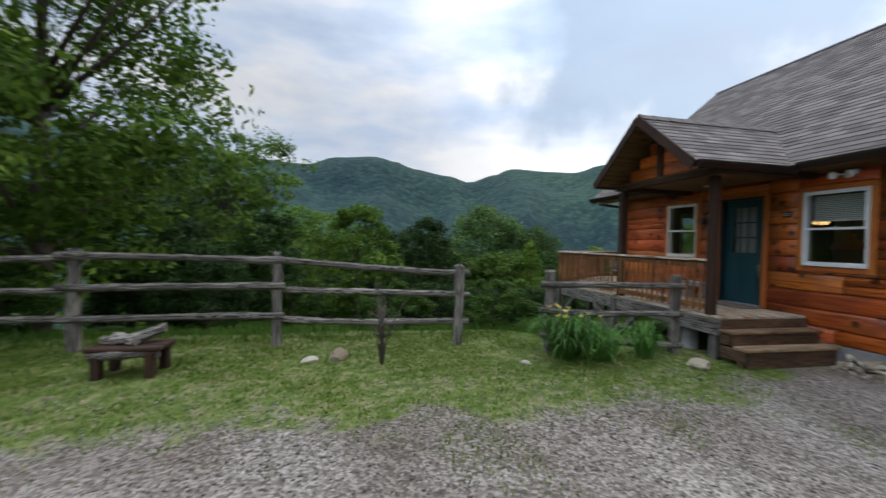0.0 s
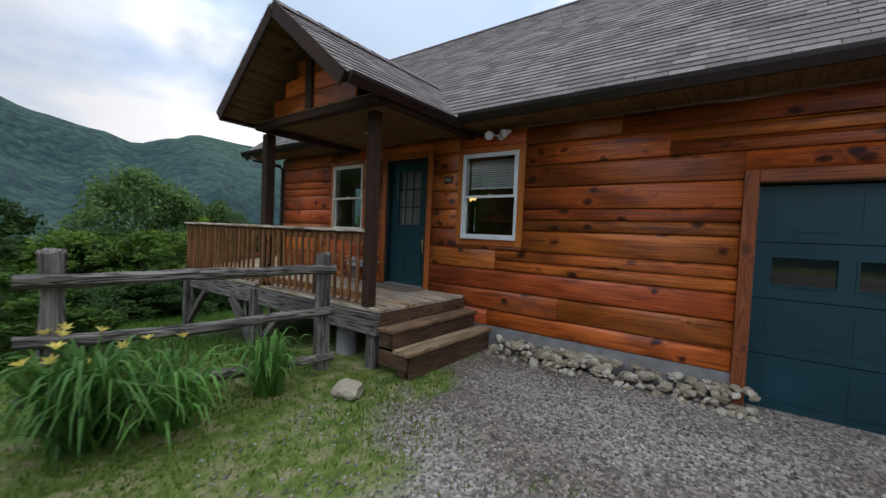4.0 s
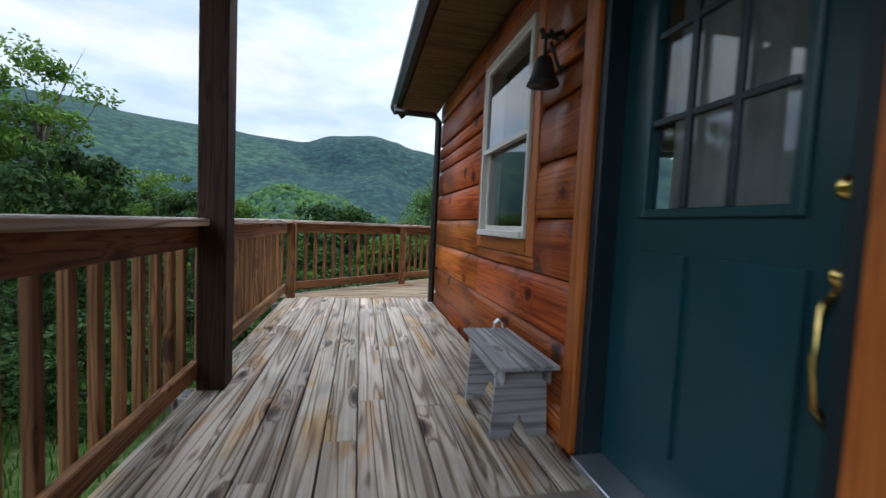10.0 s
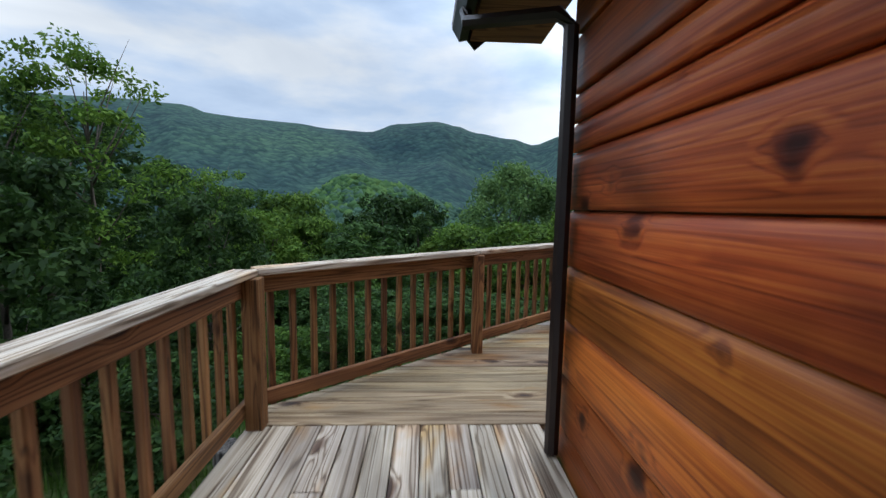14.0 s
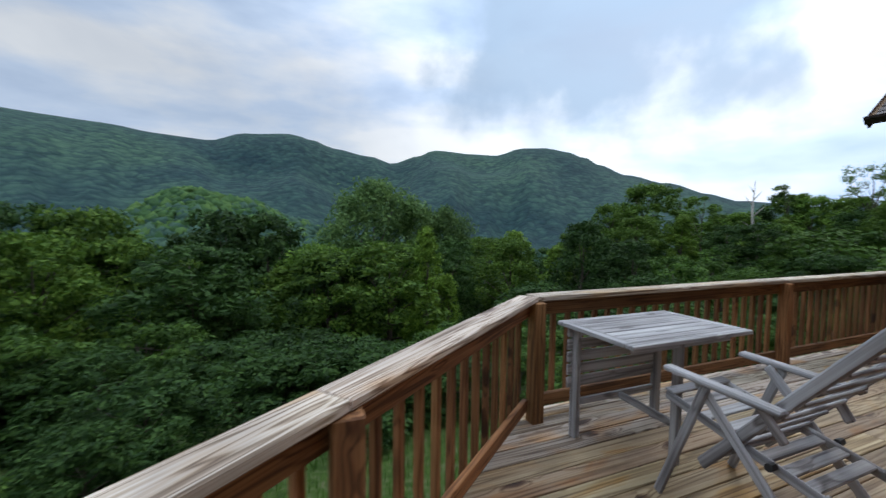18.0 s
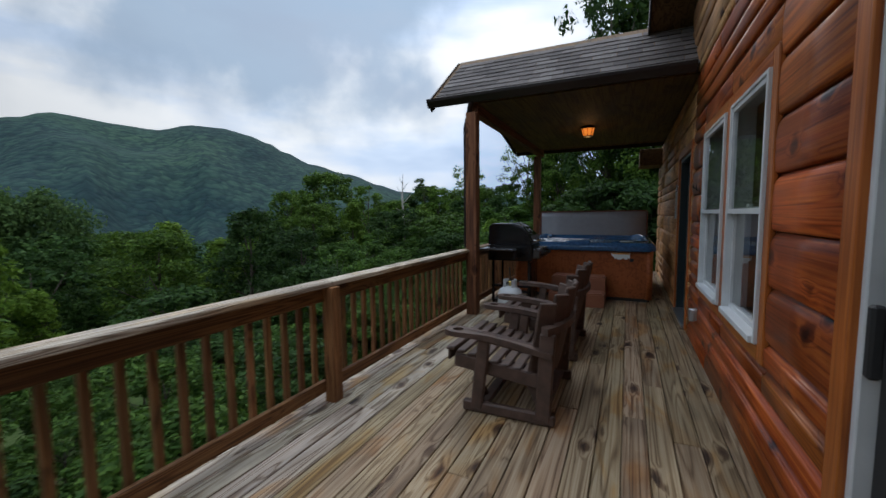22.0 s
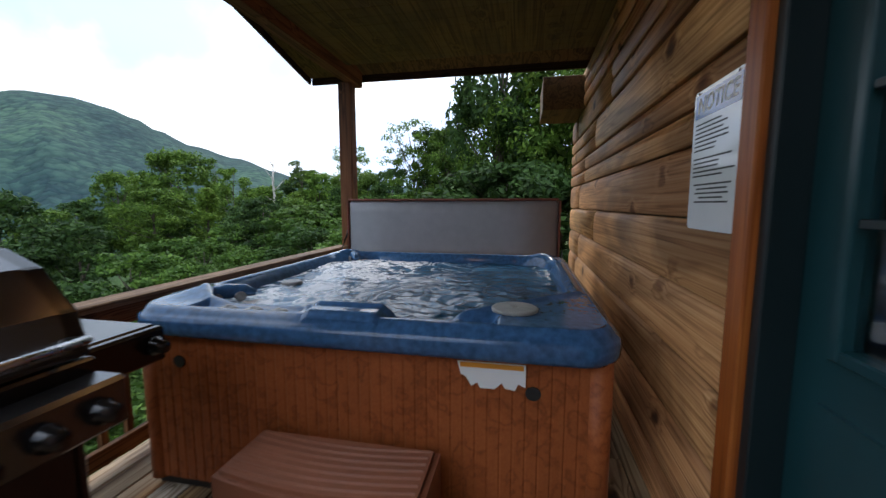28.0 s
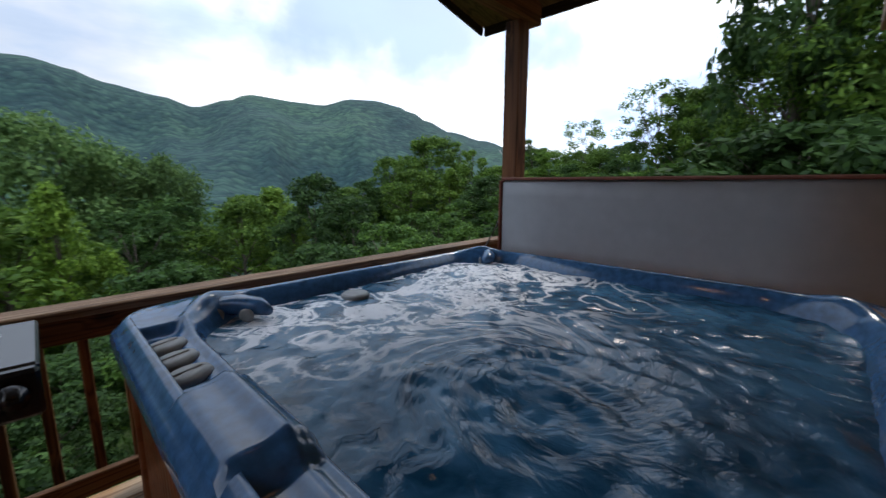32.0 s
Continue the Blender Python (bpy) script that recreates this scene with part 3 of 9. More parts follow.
def land_mat():
    """Gravel drive, thin grass and meadow near the house; wooded slopes far off, with haze and shade in their colour.
    """
    m, nd, lk, bs = nodes_of("land")
    tc = nd.new("ShaderNodeTexCoord")

    def ns(scale, detail, dist=0.0):
        n = nd.new("ShaderNodeTexNoise")
        n.inputs["Scale"].default_value, n.inputs["Detail"].default_value, n.inputs["Distortion"].default_value = scale, detail, dist
        lk.new(tc.outputs["Object"], n.inputs["Vector"])
        return n
    g1 = nd.new("ShaderNodeTexVoronoi")
    g1.inputs["Scale"].default_value = 38
    lk.new(tc.outputs["Object"], g1.inputs["Vector"])
    sep = nd.new("ShaderNodeSeparateColor")
    lk.new(g1.outputs["Color"], sep.inputs[0])
    rgv = ramp(nd, [(0.0, (0.105, 0.091, 0.077)), (0.5, (0.205, 0.180, 0.153)), (1.0, (0.36, 0.327, 0.288))])
    lk.new(sep.outputs[0], rgv.inputs["Fac"])
    dirt = ramp(nd, [(0.35, (0.55, 0.50, 0.46)), (0.65, (1, 1, 1))])
    lk.new(ns(0.9, 6).outputs["Fac"], dirt.inputs["Fac"])
    gravel = mixer(nd, lk, "MULTIPLY", 0.9, rgv.outputs["Color"], dirt.outputs["Color"])
    rgr = ramp(nd, [(0.30, (0.055, 0.080, 0.020)), (0.48, (0.095, 0.135, 0.028)), (0.66, (0.20, 0.18, 0.095))])
    lk.new(ns(7, 9).outputs["Fac"], rgr.inputs["Fac"])
    att = nd.new("ShaderNodeAttribute")
    att.attribute_name = "gravel"
    patch = ns(1.1, 7, 0.6)
    mn = nd.new("ShaderNodeMath")
    mn.operation = "MULTIPLY_ADD"
    mn.inputs[1].default_value = 1.5
    sub = nd.new("ShaderNodeMath")
    sub.operation = "SUBTRACT"
    sub.inputs[1].default_value = 0.5
    lk.new(patch.outputs["Fac"], sub.inputs[0])
    lk.new(sub.outputs[0], mn.inputs[0])
    lk.new(att.outputs["Fac"], mn.inputs[2])
    rm = ramp(nd, [(0.42, (0, 0, 0)), (0.62, (1, 1, 1))])
    lk.new(mn.outputs[0], rm.inputs["Fac"])
    near = mixer(nd, lk, "MIX", rm.outputs["Color"], rgr.outputs["Color"], gravel)
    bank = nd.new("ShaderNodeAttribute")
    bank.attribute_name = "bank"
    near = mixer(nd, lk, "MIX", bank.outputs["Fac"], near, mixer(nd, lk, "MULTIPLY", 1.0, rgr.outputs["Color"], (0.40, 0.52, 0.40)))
    far = nd.new("ShaderNodeAttribute")
    far.attribute_name = "woods"
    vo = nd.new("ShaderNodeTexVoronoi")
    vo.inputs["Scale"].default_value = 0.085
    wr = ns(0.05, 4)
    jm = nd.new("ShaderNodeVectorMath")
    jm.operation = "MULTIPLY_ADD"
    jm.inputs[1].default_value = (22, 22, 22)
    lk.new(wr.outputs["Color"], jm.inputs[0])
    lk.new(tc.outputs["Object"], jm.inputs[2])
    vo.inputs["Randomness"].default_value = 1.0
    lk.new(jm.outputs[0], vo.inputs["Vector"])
    # crown ramp: haze blue and the shade between crowns are put into the colour
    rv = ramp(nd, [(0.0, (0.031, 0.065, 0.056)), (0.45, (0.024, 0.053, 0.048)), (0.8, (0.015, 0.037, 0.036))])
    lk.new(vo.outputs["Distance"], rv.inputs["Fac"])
    sp = nd.new("ShaderNodeSeparateColor")
    lk.new(vo.outputs["Color"], sp.inputs[0])
    rt = ramp(nd, [(0.0, (0.60, 0.68, 0.74)), (1.0, (1.42, 1.34, 1.1))])
    lk.new(sp.outputs[0], rt.inputs["Fac"])
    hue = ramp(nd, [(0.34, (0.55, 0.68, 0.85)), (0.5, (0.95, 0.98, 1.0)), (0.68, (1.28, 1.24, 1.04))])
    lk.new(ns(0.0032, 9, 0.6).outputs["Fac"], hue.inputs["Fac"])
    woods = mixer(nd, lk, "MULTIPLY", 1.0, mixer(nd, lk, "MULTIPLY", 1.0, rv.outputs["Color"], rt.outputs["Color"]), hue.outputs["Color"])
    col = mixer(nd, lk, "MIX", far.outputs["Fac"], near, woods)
    lk.new(col, bs.inputs["Base Color"])
    bs.inputs["Roughness"].default_value = 0.95
    bs.inputs["Specular IOR Level"].default_value = 0.15
    b = nd.new("ShaderNodeBump")
    b.inputs["Strength"].default_value, b.inputs["Distance"].default_value = 0.6, 0.02
    lk.new(g1.outputs["Distance"], b.inputs["Height"])
    b2 = nd.new("ShaderNodeBump")
    b2.invert = True
    b2.inputs["Strength"].default_value, b2.inputs["Distance"].default_value = 0.5, 3.0
    lk.new(vo.outputs["Distance"], b2.inputs["Height"])
    vm = nd.new("ShaderNodeMix")
    vm.data_type = "VECTOR"
    lk.new(far.outputs["Fac"], vm.inputs[0])
    lk.new(b.outputs[0], vm.inputs[4])
    lk.new(b2.outputs[0], vm.inputs[5])
    lk.new(vm.outputs[1], bs.inputs["Normal"])
    return m


M["land"] = land_mat()
# distance haze is put into these blue-green leaf tones
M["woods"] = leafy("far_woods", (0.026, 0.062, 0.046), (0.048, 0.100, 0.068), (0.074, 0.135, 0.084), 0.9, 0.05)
# paler hill woods: the sunlit look is put into these leaf tones
M["pale_woods"] = leafy("sunlit_tone_far_woods", (0.028, 0.076, 0.030), (0.062, 0.132, 0.040), (0.115, 0.20, 0.052), 0.9, 0.05)

# ---------- building helpers ----------
WORLD = {}
CACHE = {}


def thing(name, loc, label, category, group="", kind="", rz=0.0):
    ob = new(name)
    ob.empty_display_size = 0.1
    WORLD[ob] = pose(*loc, 0, 0, rz)
    ob.matrix_world = WORLD[ob]
    return tagged(ob, label, category, group, kind)


def put(ob, m, parent=None):
    WORLD[ob] = m
    if parent is not None:
        ob.parent = parent
        ob.matrix_basis = WORLD[parent].inverted() @ m
    else:
        ob.matrix_basis = m
    return ob


def to_mesh(bm, name, mat, smooth=False):
    me = bpy.data.meshes.new(name)
    bm.to_mesh(me)
    bm.free()
    me.materials.append(mat)
    if smooth:
        for p in me.polygons:
            p.use_smooth = True
    return me


def part(name, bm, mat, parent, label="", m=None, smooth=False):
    ob = new(name, to_mesh(bm, name, mat, smooth))
    put(ob, m or Matrix(), parent)
    if label:
        ob["label"] = label
    return ob


def own(name, bm, mat, label, category, group="", kind="", m=None, smooth=False):
    """A thing of one mesh."""
    ob = new(name, to_mesh(bm, name, mat, smooth))
    put(ob, m or Matrix())
    return tagged(ob, label, category, group, kind)


def cube(bm, x0, x1, y0, y1, z0, z1, m=None):
    v = [bm.verts.new(Vector(c) if m is None else m @ Vector(c)) for c in
         ((x0, y0, z0), (x1, y0, z0), (x1, y1, z0), (x0, y1, z0), (x0, y0, z1), (x1, y0, z1), (x1, y1, z1), (x0, y1, z1))]
    for f in ((3, 2, 1, 0), (4, 5, 6, 7), (0, 1, 5, 4), (1, 2, 6, 5), (2, 3, 7, 6), (3, 0, 4, 7)):
        bm.faces.new([v[i] for i in f])
    return v


def bevel_all(bm, r, seg=1):
    bmesh.ops.bevel(bm, geom=list(bm.edges), offset=r, segments=seg, affect="EDGES", profile=0.7)


def axes(p0, p1, up=(0, 0, 1)):
    a, b = Vector(p0), Vector(p1)
    x = (b - a).normalized()
    u = Vector(up)
    if abs(x.dot(u)) > 0.999:
        u = Vector((0, 1, 0))
    y = u.cross(x).normalized()
    z = x.cross(y)
    m = Matrix((x, y, z)).transposed().to_4x4()
    m.translation = (a + b) / 2
    return m, (b - a).length


def beam_mesh(length, w, h, mat, bev, name):
    key = (round(length, 3), round(w, 4), round(h, 4), mat.name, bev)
    if key not in CACHE:
        bm = bmesh.new()
        cube(bm, -length / 2, length / 2, -w / 2, w / 2, -h / 2, h / 2)
        if bev:
            bevel_all(bm, min(bev, w * 0.3, h * 0.3))
        CACHE[key] = to_mesh(bm, name, mat)
    return CACHE[key]


def beam(name, p0, p1, w, h, mat, parent, up=(0, 0, 1), bev=0.004, label="", tags=None):
    """A squared timber from p0 to p1: w across, h along up; the grain follows its length."""
    m, length = axes(p0, p1, up)
    ob = new(name, beam_mesh(length, w, h, mat, bev, name))
    put(ob, m, parent)
    if label:
        ob["label"] = label
    if tags:
        tagged(ob, **tags)
    return ob


def tube(bm, pts, r, sides=8, closed=True):
    """A round bar along the points; r is one radius or one for each point."""
    rs = r if isinstance(r, (list, tuple)) else [r] * len(pts)
    rings = []
    pts = [Vector(p) for p in pts]
    for i, p in enumerate(pts):
        d = (pts[min(i + 1, len(pts) - 1)] - pts[max(i - 1, 0)]).normalized()
        u = Vector((0, 0, 1)) if abs(d.z) < 0.95 else Vector((1, 0, 0))
        s = d.cross(u).normalized()
        t = s.cross(d)
        rings.append([bm.verts.new(p + (s * math.cos(a) + t * math.sin(a)) * rs[i]) for a in (2 * math.pi * k / sides for k in range(sides))])
    for a, b in zip(rings, rings[1:]):
        for k in range(sides):
            bm.faces.new((a[k], a[(k + 1) % sides], b[(k + 1) % sides], b[k]))
    if closed:
        bm.faces.new(list(reversed(rings[0])))
        bm.faces.new(rings[-1])


def lathe(bm, profile, sides=20, m=None):
    rings = []
    for r, z in profile:
        ring = []
        for k in range(sides):
            a = 2 * math.pi * k / sides
            p = Vector((max(r, 1e-4) * math.cos(a), max(r, 1e-4) * math.sin(a), z))
            ring.append(bm.verts.new(m @ p if m else p))
        rings.append(ring)
    for a, b in zip(rings, rings[1:]):
        for k in range(sides):
            bm.faces.new((a[k], a[(k + 1) % sides], b[(k + 1) % sides], b[k]))
    bm.faces.new(list(reversed(rings[0])))
    bm.faces.new(rings[-1])


def prism(bm, outline, z0, z1, m=None):
    """A flat outline in x, y (counterclockwise) raised from z0 to z1."""
    lo = [bm.verts.new((m or Matrix()) @ Vector((x, y, z0))) for x, y in outline]
    hi = [bm.verts.new((m or Matrix()) @ Vector((x, y, z1))) for x, y in outline]
    bm.faces.new(list(reversed(lo)))
    bm.faces.new(hi)
    n = len(outline)
    for k in range(n):
        bm.faces.new((lo[k], lo[(k + 1) % n], hi[(k + 1) % n], hi[k]))


def quick(name, verts, faces, mat, smooth=False):
    me = bpy.data.meshes.new(name)
    me.from_pydata(verts, [], faces)
    me.materials.append(mat)
    if smooth:
        me.polygons.foreach_set("use_smooth", [True] * len(me.polygons))
    return me


def rect_minus(x0, x1, z0, z1, holes):
    """The rectangle less its holes, as rectangles."""
    xs = sorted({x0, x1, *[min(max(h[k], x0), x1) for h in holes for k in (0, 1)]})
    zs = sorted({z0, z1, *[min(max(h[k], z0), z1) for h in holes for k in (2, 3)]})
    out = []
    for a, b in zip(xs, xs[1:]):
        for c, d in zip(zs, zs[1:]):
            u, v = (a + b) / 2, (c + d) / 2
            if not any(h[0] < u < h[1] and h[2] < v < h[3] for h in holes):
                out.append((a, b, c, d))
    return out

# ---------- land ----------
RIDGE = [(-180, 7), (-90, 7), (-60, 9), (-44, 10.2), (-34.4, 10.9), (-30, 11.1), (-27.8, 10.5), (-24, 10.4), (-17, 10.3), (-13.7, 10.0), (-8.2, 9.9), (-4, 11.1), (1.3, 11.5), (4.5, 10.9), (6.9, 10.1), (12.1, 9.25),
         (15, 8.45), (18.6, 9.5), (21, 10.35), (26.8, 9.95), (29.8, 9.75), (33.3, 10.6), (36.8, 10.5), (39, 10.0), (42.2, 9.0), (43.5, 8.2), (47.2, 6.7), (51.6, 5.6), (56.5, 4.1), (58.7, 3.3), (66, 2.5), (90, 2.0), (130, 5), (180, 7)]
CREST = 1130.0                                  # how far off the ridge stands


def ridge(az):
    for (a, e), (b, f) in zip(RIDGE, RIDGE[1:]):
        if a <= az <= b:
            k = (az - a) / (b - a)
            return e + (f - e) * k * k * (3 - 2 * k)
    return 7


def smooth(a, b, v):
    k = min(1, max(0, (v - a) / (b - a)))
    return k * k * (3 - 2 * k)


def land_z(x, y):
    """Level ground round the drive, a bank below the deck, a valley, and ridges all round."""
    r = math.hypot(x, y - 5)
    az = math.degrees(math.atan2(x, y - 5))
    z = -0.66 - 0.16 * max(0, y - 0.2 - 1.3 * smooth(-3.0, -4.6, x) * (1 - smooth(2.0, 5.0, y))) - 0.035 * max(0, y - 6) ** 1.35 * smooth(6, 30, y)
    z = max(z, -16)
    z = z * (1 - smooth(12, 40, x)) + (-1.6 - 0.05 * max(0, y)) * smooth(12, 40, x) if y > 0 else z
    if r > 40:
        z = z * (1 - smooth(40, 160, r)) - 22 * smooth(40, 160, r)
        top = 1.3 + math.tan(math.radians(ridge(az))) * CREST
        rise = smooth(300, CREST, r) ** 1.25
        fold = noise.noise((x * 0.0042, y * 0.0042, 3.1)) * 36 * smooth(200, 520, r) * (1 - smooth(800, 1100, r))
        z = z * (1 - rise) + top * rise + fold
        fold2 = abs(noise.noise((az * 0.085, r * 0.0011, 8.2))) * 50 + abs(noise.noise((az * 0.21, r * 0.0019, 1.7))) * 22
        z -= fold2 * smooth(300, 600, r) * (1 - smooth(800, 1115, r))
        spur = math.exp(-((az + 9) / 13.0) ** 2) * math.exp(-((r - 360) / 105) ** 2)
        z += spur * (47 + 14 * noise.noise((az * 0.16, 0.4, 2.2)))
        if r > CREST:
            z = top - (r - CREST) * 0.12
    z += noise.noise((x * 0.35, y * 0.35, 0.0)) * 0.05 * smooth(1.0, 3.0, r) if r < 60 else 0
    return z


def build_land():
    rads = [0]
    r = 1.2
    while r < 2600:
        rads.append(r)
        r += max(0.55, r * 0.035)
    azs = [-180 + 6 * k for k in range(22)] + [-48 + 1.1 * k for k in range(112)] + [76 + 6.1 * k for k in range(17)]
    verts, faces = [(0, 5, land_z(0, 5))], []
    n = len(azs)
    for rr in rads[1:]:
        for a in azs:
            x, y = rr * math.sin(math.radians(a)), 5 + rr * math.cos(math.radians(a))
            verts.append((x, y, land_z(x, y)))
    for k in range(n):
        faces.append((0, 1 + (k + 1) % n, 1 + k))
    for i in range(len(rads) - 2):
        for k in range(n):
            a, b = 1 + i * n + k, 1 + i * n + (k + 1) % n
            faces.append((a, b, b + n, a + n))
    me = quick("ground", verts, faces, M["land"], True)
    gr = me.attributes.new("gravel", "FLOAT", "POINT")
    wd = me.attributes.new("woods", "FLOAT", "POINT")
    bk = me.attributes.new("bank", "FLOAT", "POINT")
    for i, (x, y, z) in enumerate(verts):
        edge = -1.75 if x < -2.6 else -1.75 + 1.0 * smooth(-2.6, -1.6, x)
        gr.data[i].value = 1 - smooth(edge - 1.5, edge + 1.0, y) if -30 < x < 6 else 0
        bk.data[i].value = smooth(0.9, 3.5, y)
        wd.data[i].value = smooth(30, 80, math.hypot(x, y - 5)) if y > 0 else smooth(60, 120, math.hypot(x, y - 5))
    ob = new("ground", me)
    tagged(ob, "gravel drive, grass and wooded mountain slopes", "ground", kind="structure")


build_land()

# ---------- house walls ----------
COURSE, FIRST = 0.283, 0.14
F_OPEN = [(0.06, 0.965, 0.0, 2.09), (-1.51, -0.62, 0.84, 2.06), (1.55, 2.385, 0.875, 2.08), (-7.28, -4.06, -0.70, 1.52)]       # door, two windows, garage: y0 y1 z0 z1
B_OPEN = [(4.60, 5.42, 0.68, 2.12), (5.60, 6.48, 0.68, 2.12), (1.81, 3.68, 0.0, 2.08), (7.44, 8.56, 0.0, 2.12)]           # twin windows, sliding door, side door: x0 x1
YB = 4.16                                                                                                                  # the back wall's face
RIDGE_X, RIDGE_Z, EAVE_X, EAVE_Z = 3.88, 6.10, -0.48, 2.48
SLOPE = (RIDGE_Z - EAVE_Z) / (RIDGE_X - EAVE_X)


def front_matrix(y, z):
    """Local X along the wall (to -y), local Y out of it (to -x), local Z up."""
    m = Matrix(((0, -1, 0), (-1, 0, 0), (0, 0, 1))).to_4x4()
    m.translation = (0, y, z)
    return m


def back_matrix(x, z):
    return Matrix.Translation((x, YB, z))


def solid_wall(name, rects, fn, label):
    bm = bmesh.new()
    for a, b, c, d in rects:
        fn(bm, a, b, c, d)
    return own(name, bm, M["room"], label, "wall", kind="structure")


wall_front = solid_wall("wall_front", rect_minus(-8.6, YB - 0.03, -0.72, 2.62, F_OPEN),
                        lambda bm, a, b, c, d: cube(bm, 0.022, 0.17, a, b, c, d), "outer wall of stained cedar planks")
wall_back = solid_wall("wall_back", rect_minus(0.0, 13.0, -0.72, 2.92, B_OPEN),
                       lambda bm, a, b, c, d: cube(bm, a, b, YB - 0.17, YB - 0.022, c, d), "outer wall of stained and pale cedar planks")
G_OPEN = (4.35, 5.45, 2.93, 3.90)          # the window high in the gable
bm = bmesh.new()
for shape in (((0.3, 2.92), (4.35, 2.92), (4.35, 5.62), (RIDGE_X, 5.90)), ((5.45, 2.92), (8.9, 2.92), (5.45, 4.97)), ((4.35, 3.90), (5.45, 3.90), (5.45, 4.97), (4.35, 5.62))):
    prism(bm, list(reversed(shape)), 0.0, 0.148, Matrix(((1, 0, 0, 0), (0, 0, 1, YB - 0.17), (0, 1, 0, 0), (0, 0, 0, 1))))
own("wall_gable", bm, M["room"], "gable wall of stained cedar planks", "wall", kind="structure")
# unseen walls, ceiling and floor close the rooms into a dark box
bm = bmesh.new()
cube(bm, 0.0, 13.0, -8.6, -8.45, -0.72, 2.6)
cube(bm, 12.85, 13.0, -8.45, YB - 0.17, -0.72, 2.9)
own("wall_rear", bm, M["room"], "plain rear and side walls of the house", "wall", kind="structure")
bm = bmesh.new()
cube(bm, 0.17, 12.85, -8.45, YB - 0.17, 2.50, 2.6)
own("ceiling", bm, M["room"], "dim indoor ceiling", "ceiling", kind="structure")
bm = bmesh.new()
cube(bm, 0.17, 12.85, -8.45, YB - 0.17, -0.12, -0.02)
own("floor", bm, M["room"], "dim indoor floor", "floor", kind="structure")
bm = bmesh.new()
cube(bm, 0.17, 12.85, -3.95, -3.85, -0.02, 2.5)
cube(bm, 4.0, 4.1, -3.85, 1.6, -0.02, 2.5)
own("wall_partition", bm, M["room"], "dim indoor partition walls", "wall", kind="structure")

# concrete footing along the front wall
bm = bmesh.new()
cube(bm, -0.012, 0.02, -3.94, -0.75, -0.9, -0.372)
cube(bm, -0.012, 0.02, -8.6, -7.41, -0.9, -0.372)
bevel_all(bm, 0.006)
own("foundation", bm, M["concrete"], "gray concrete foundation below the siding", "foundation", kind="structure")


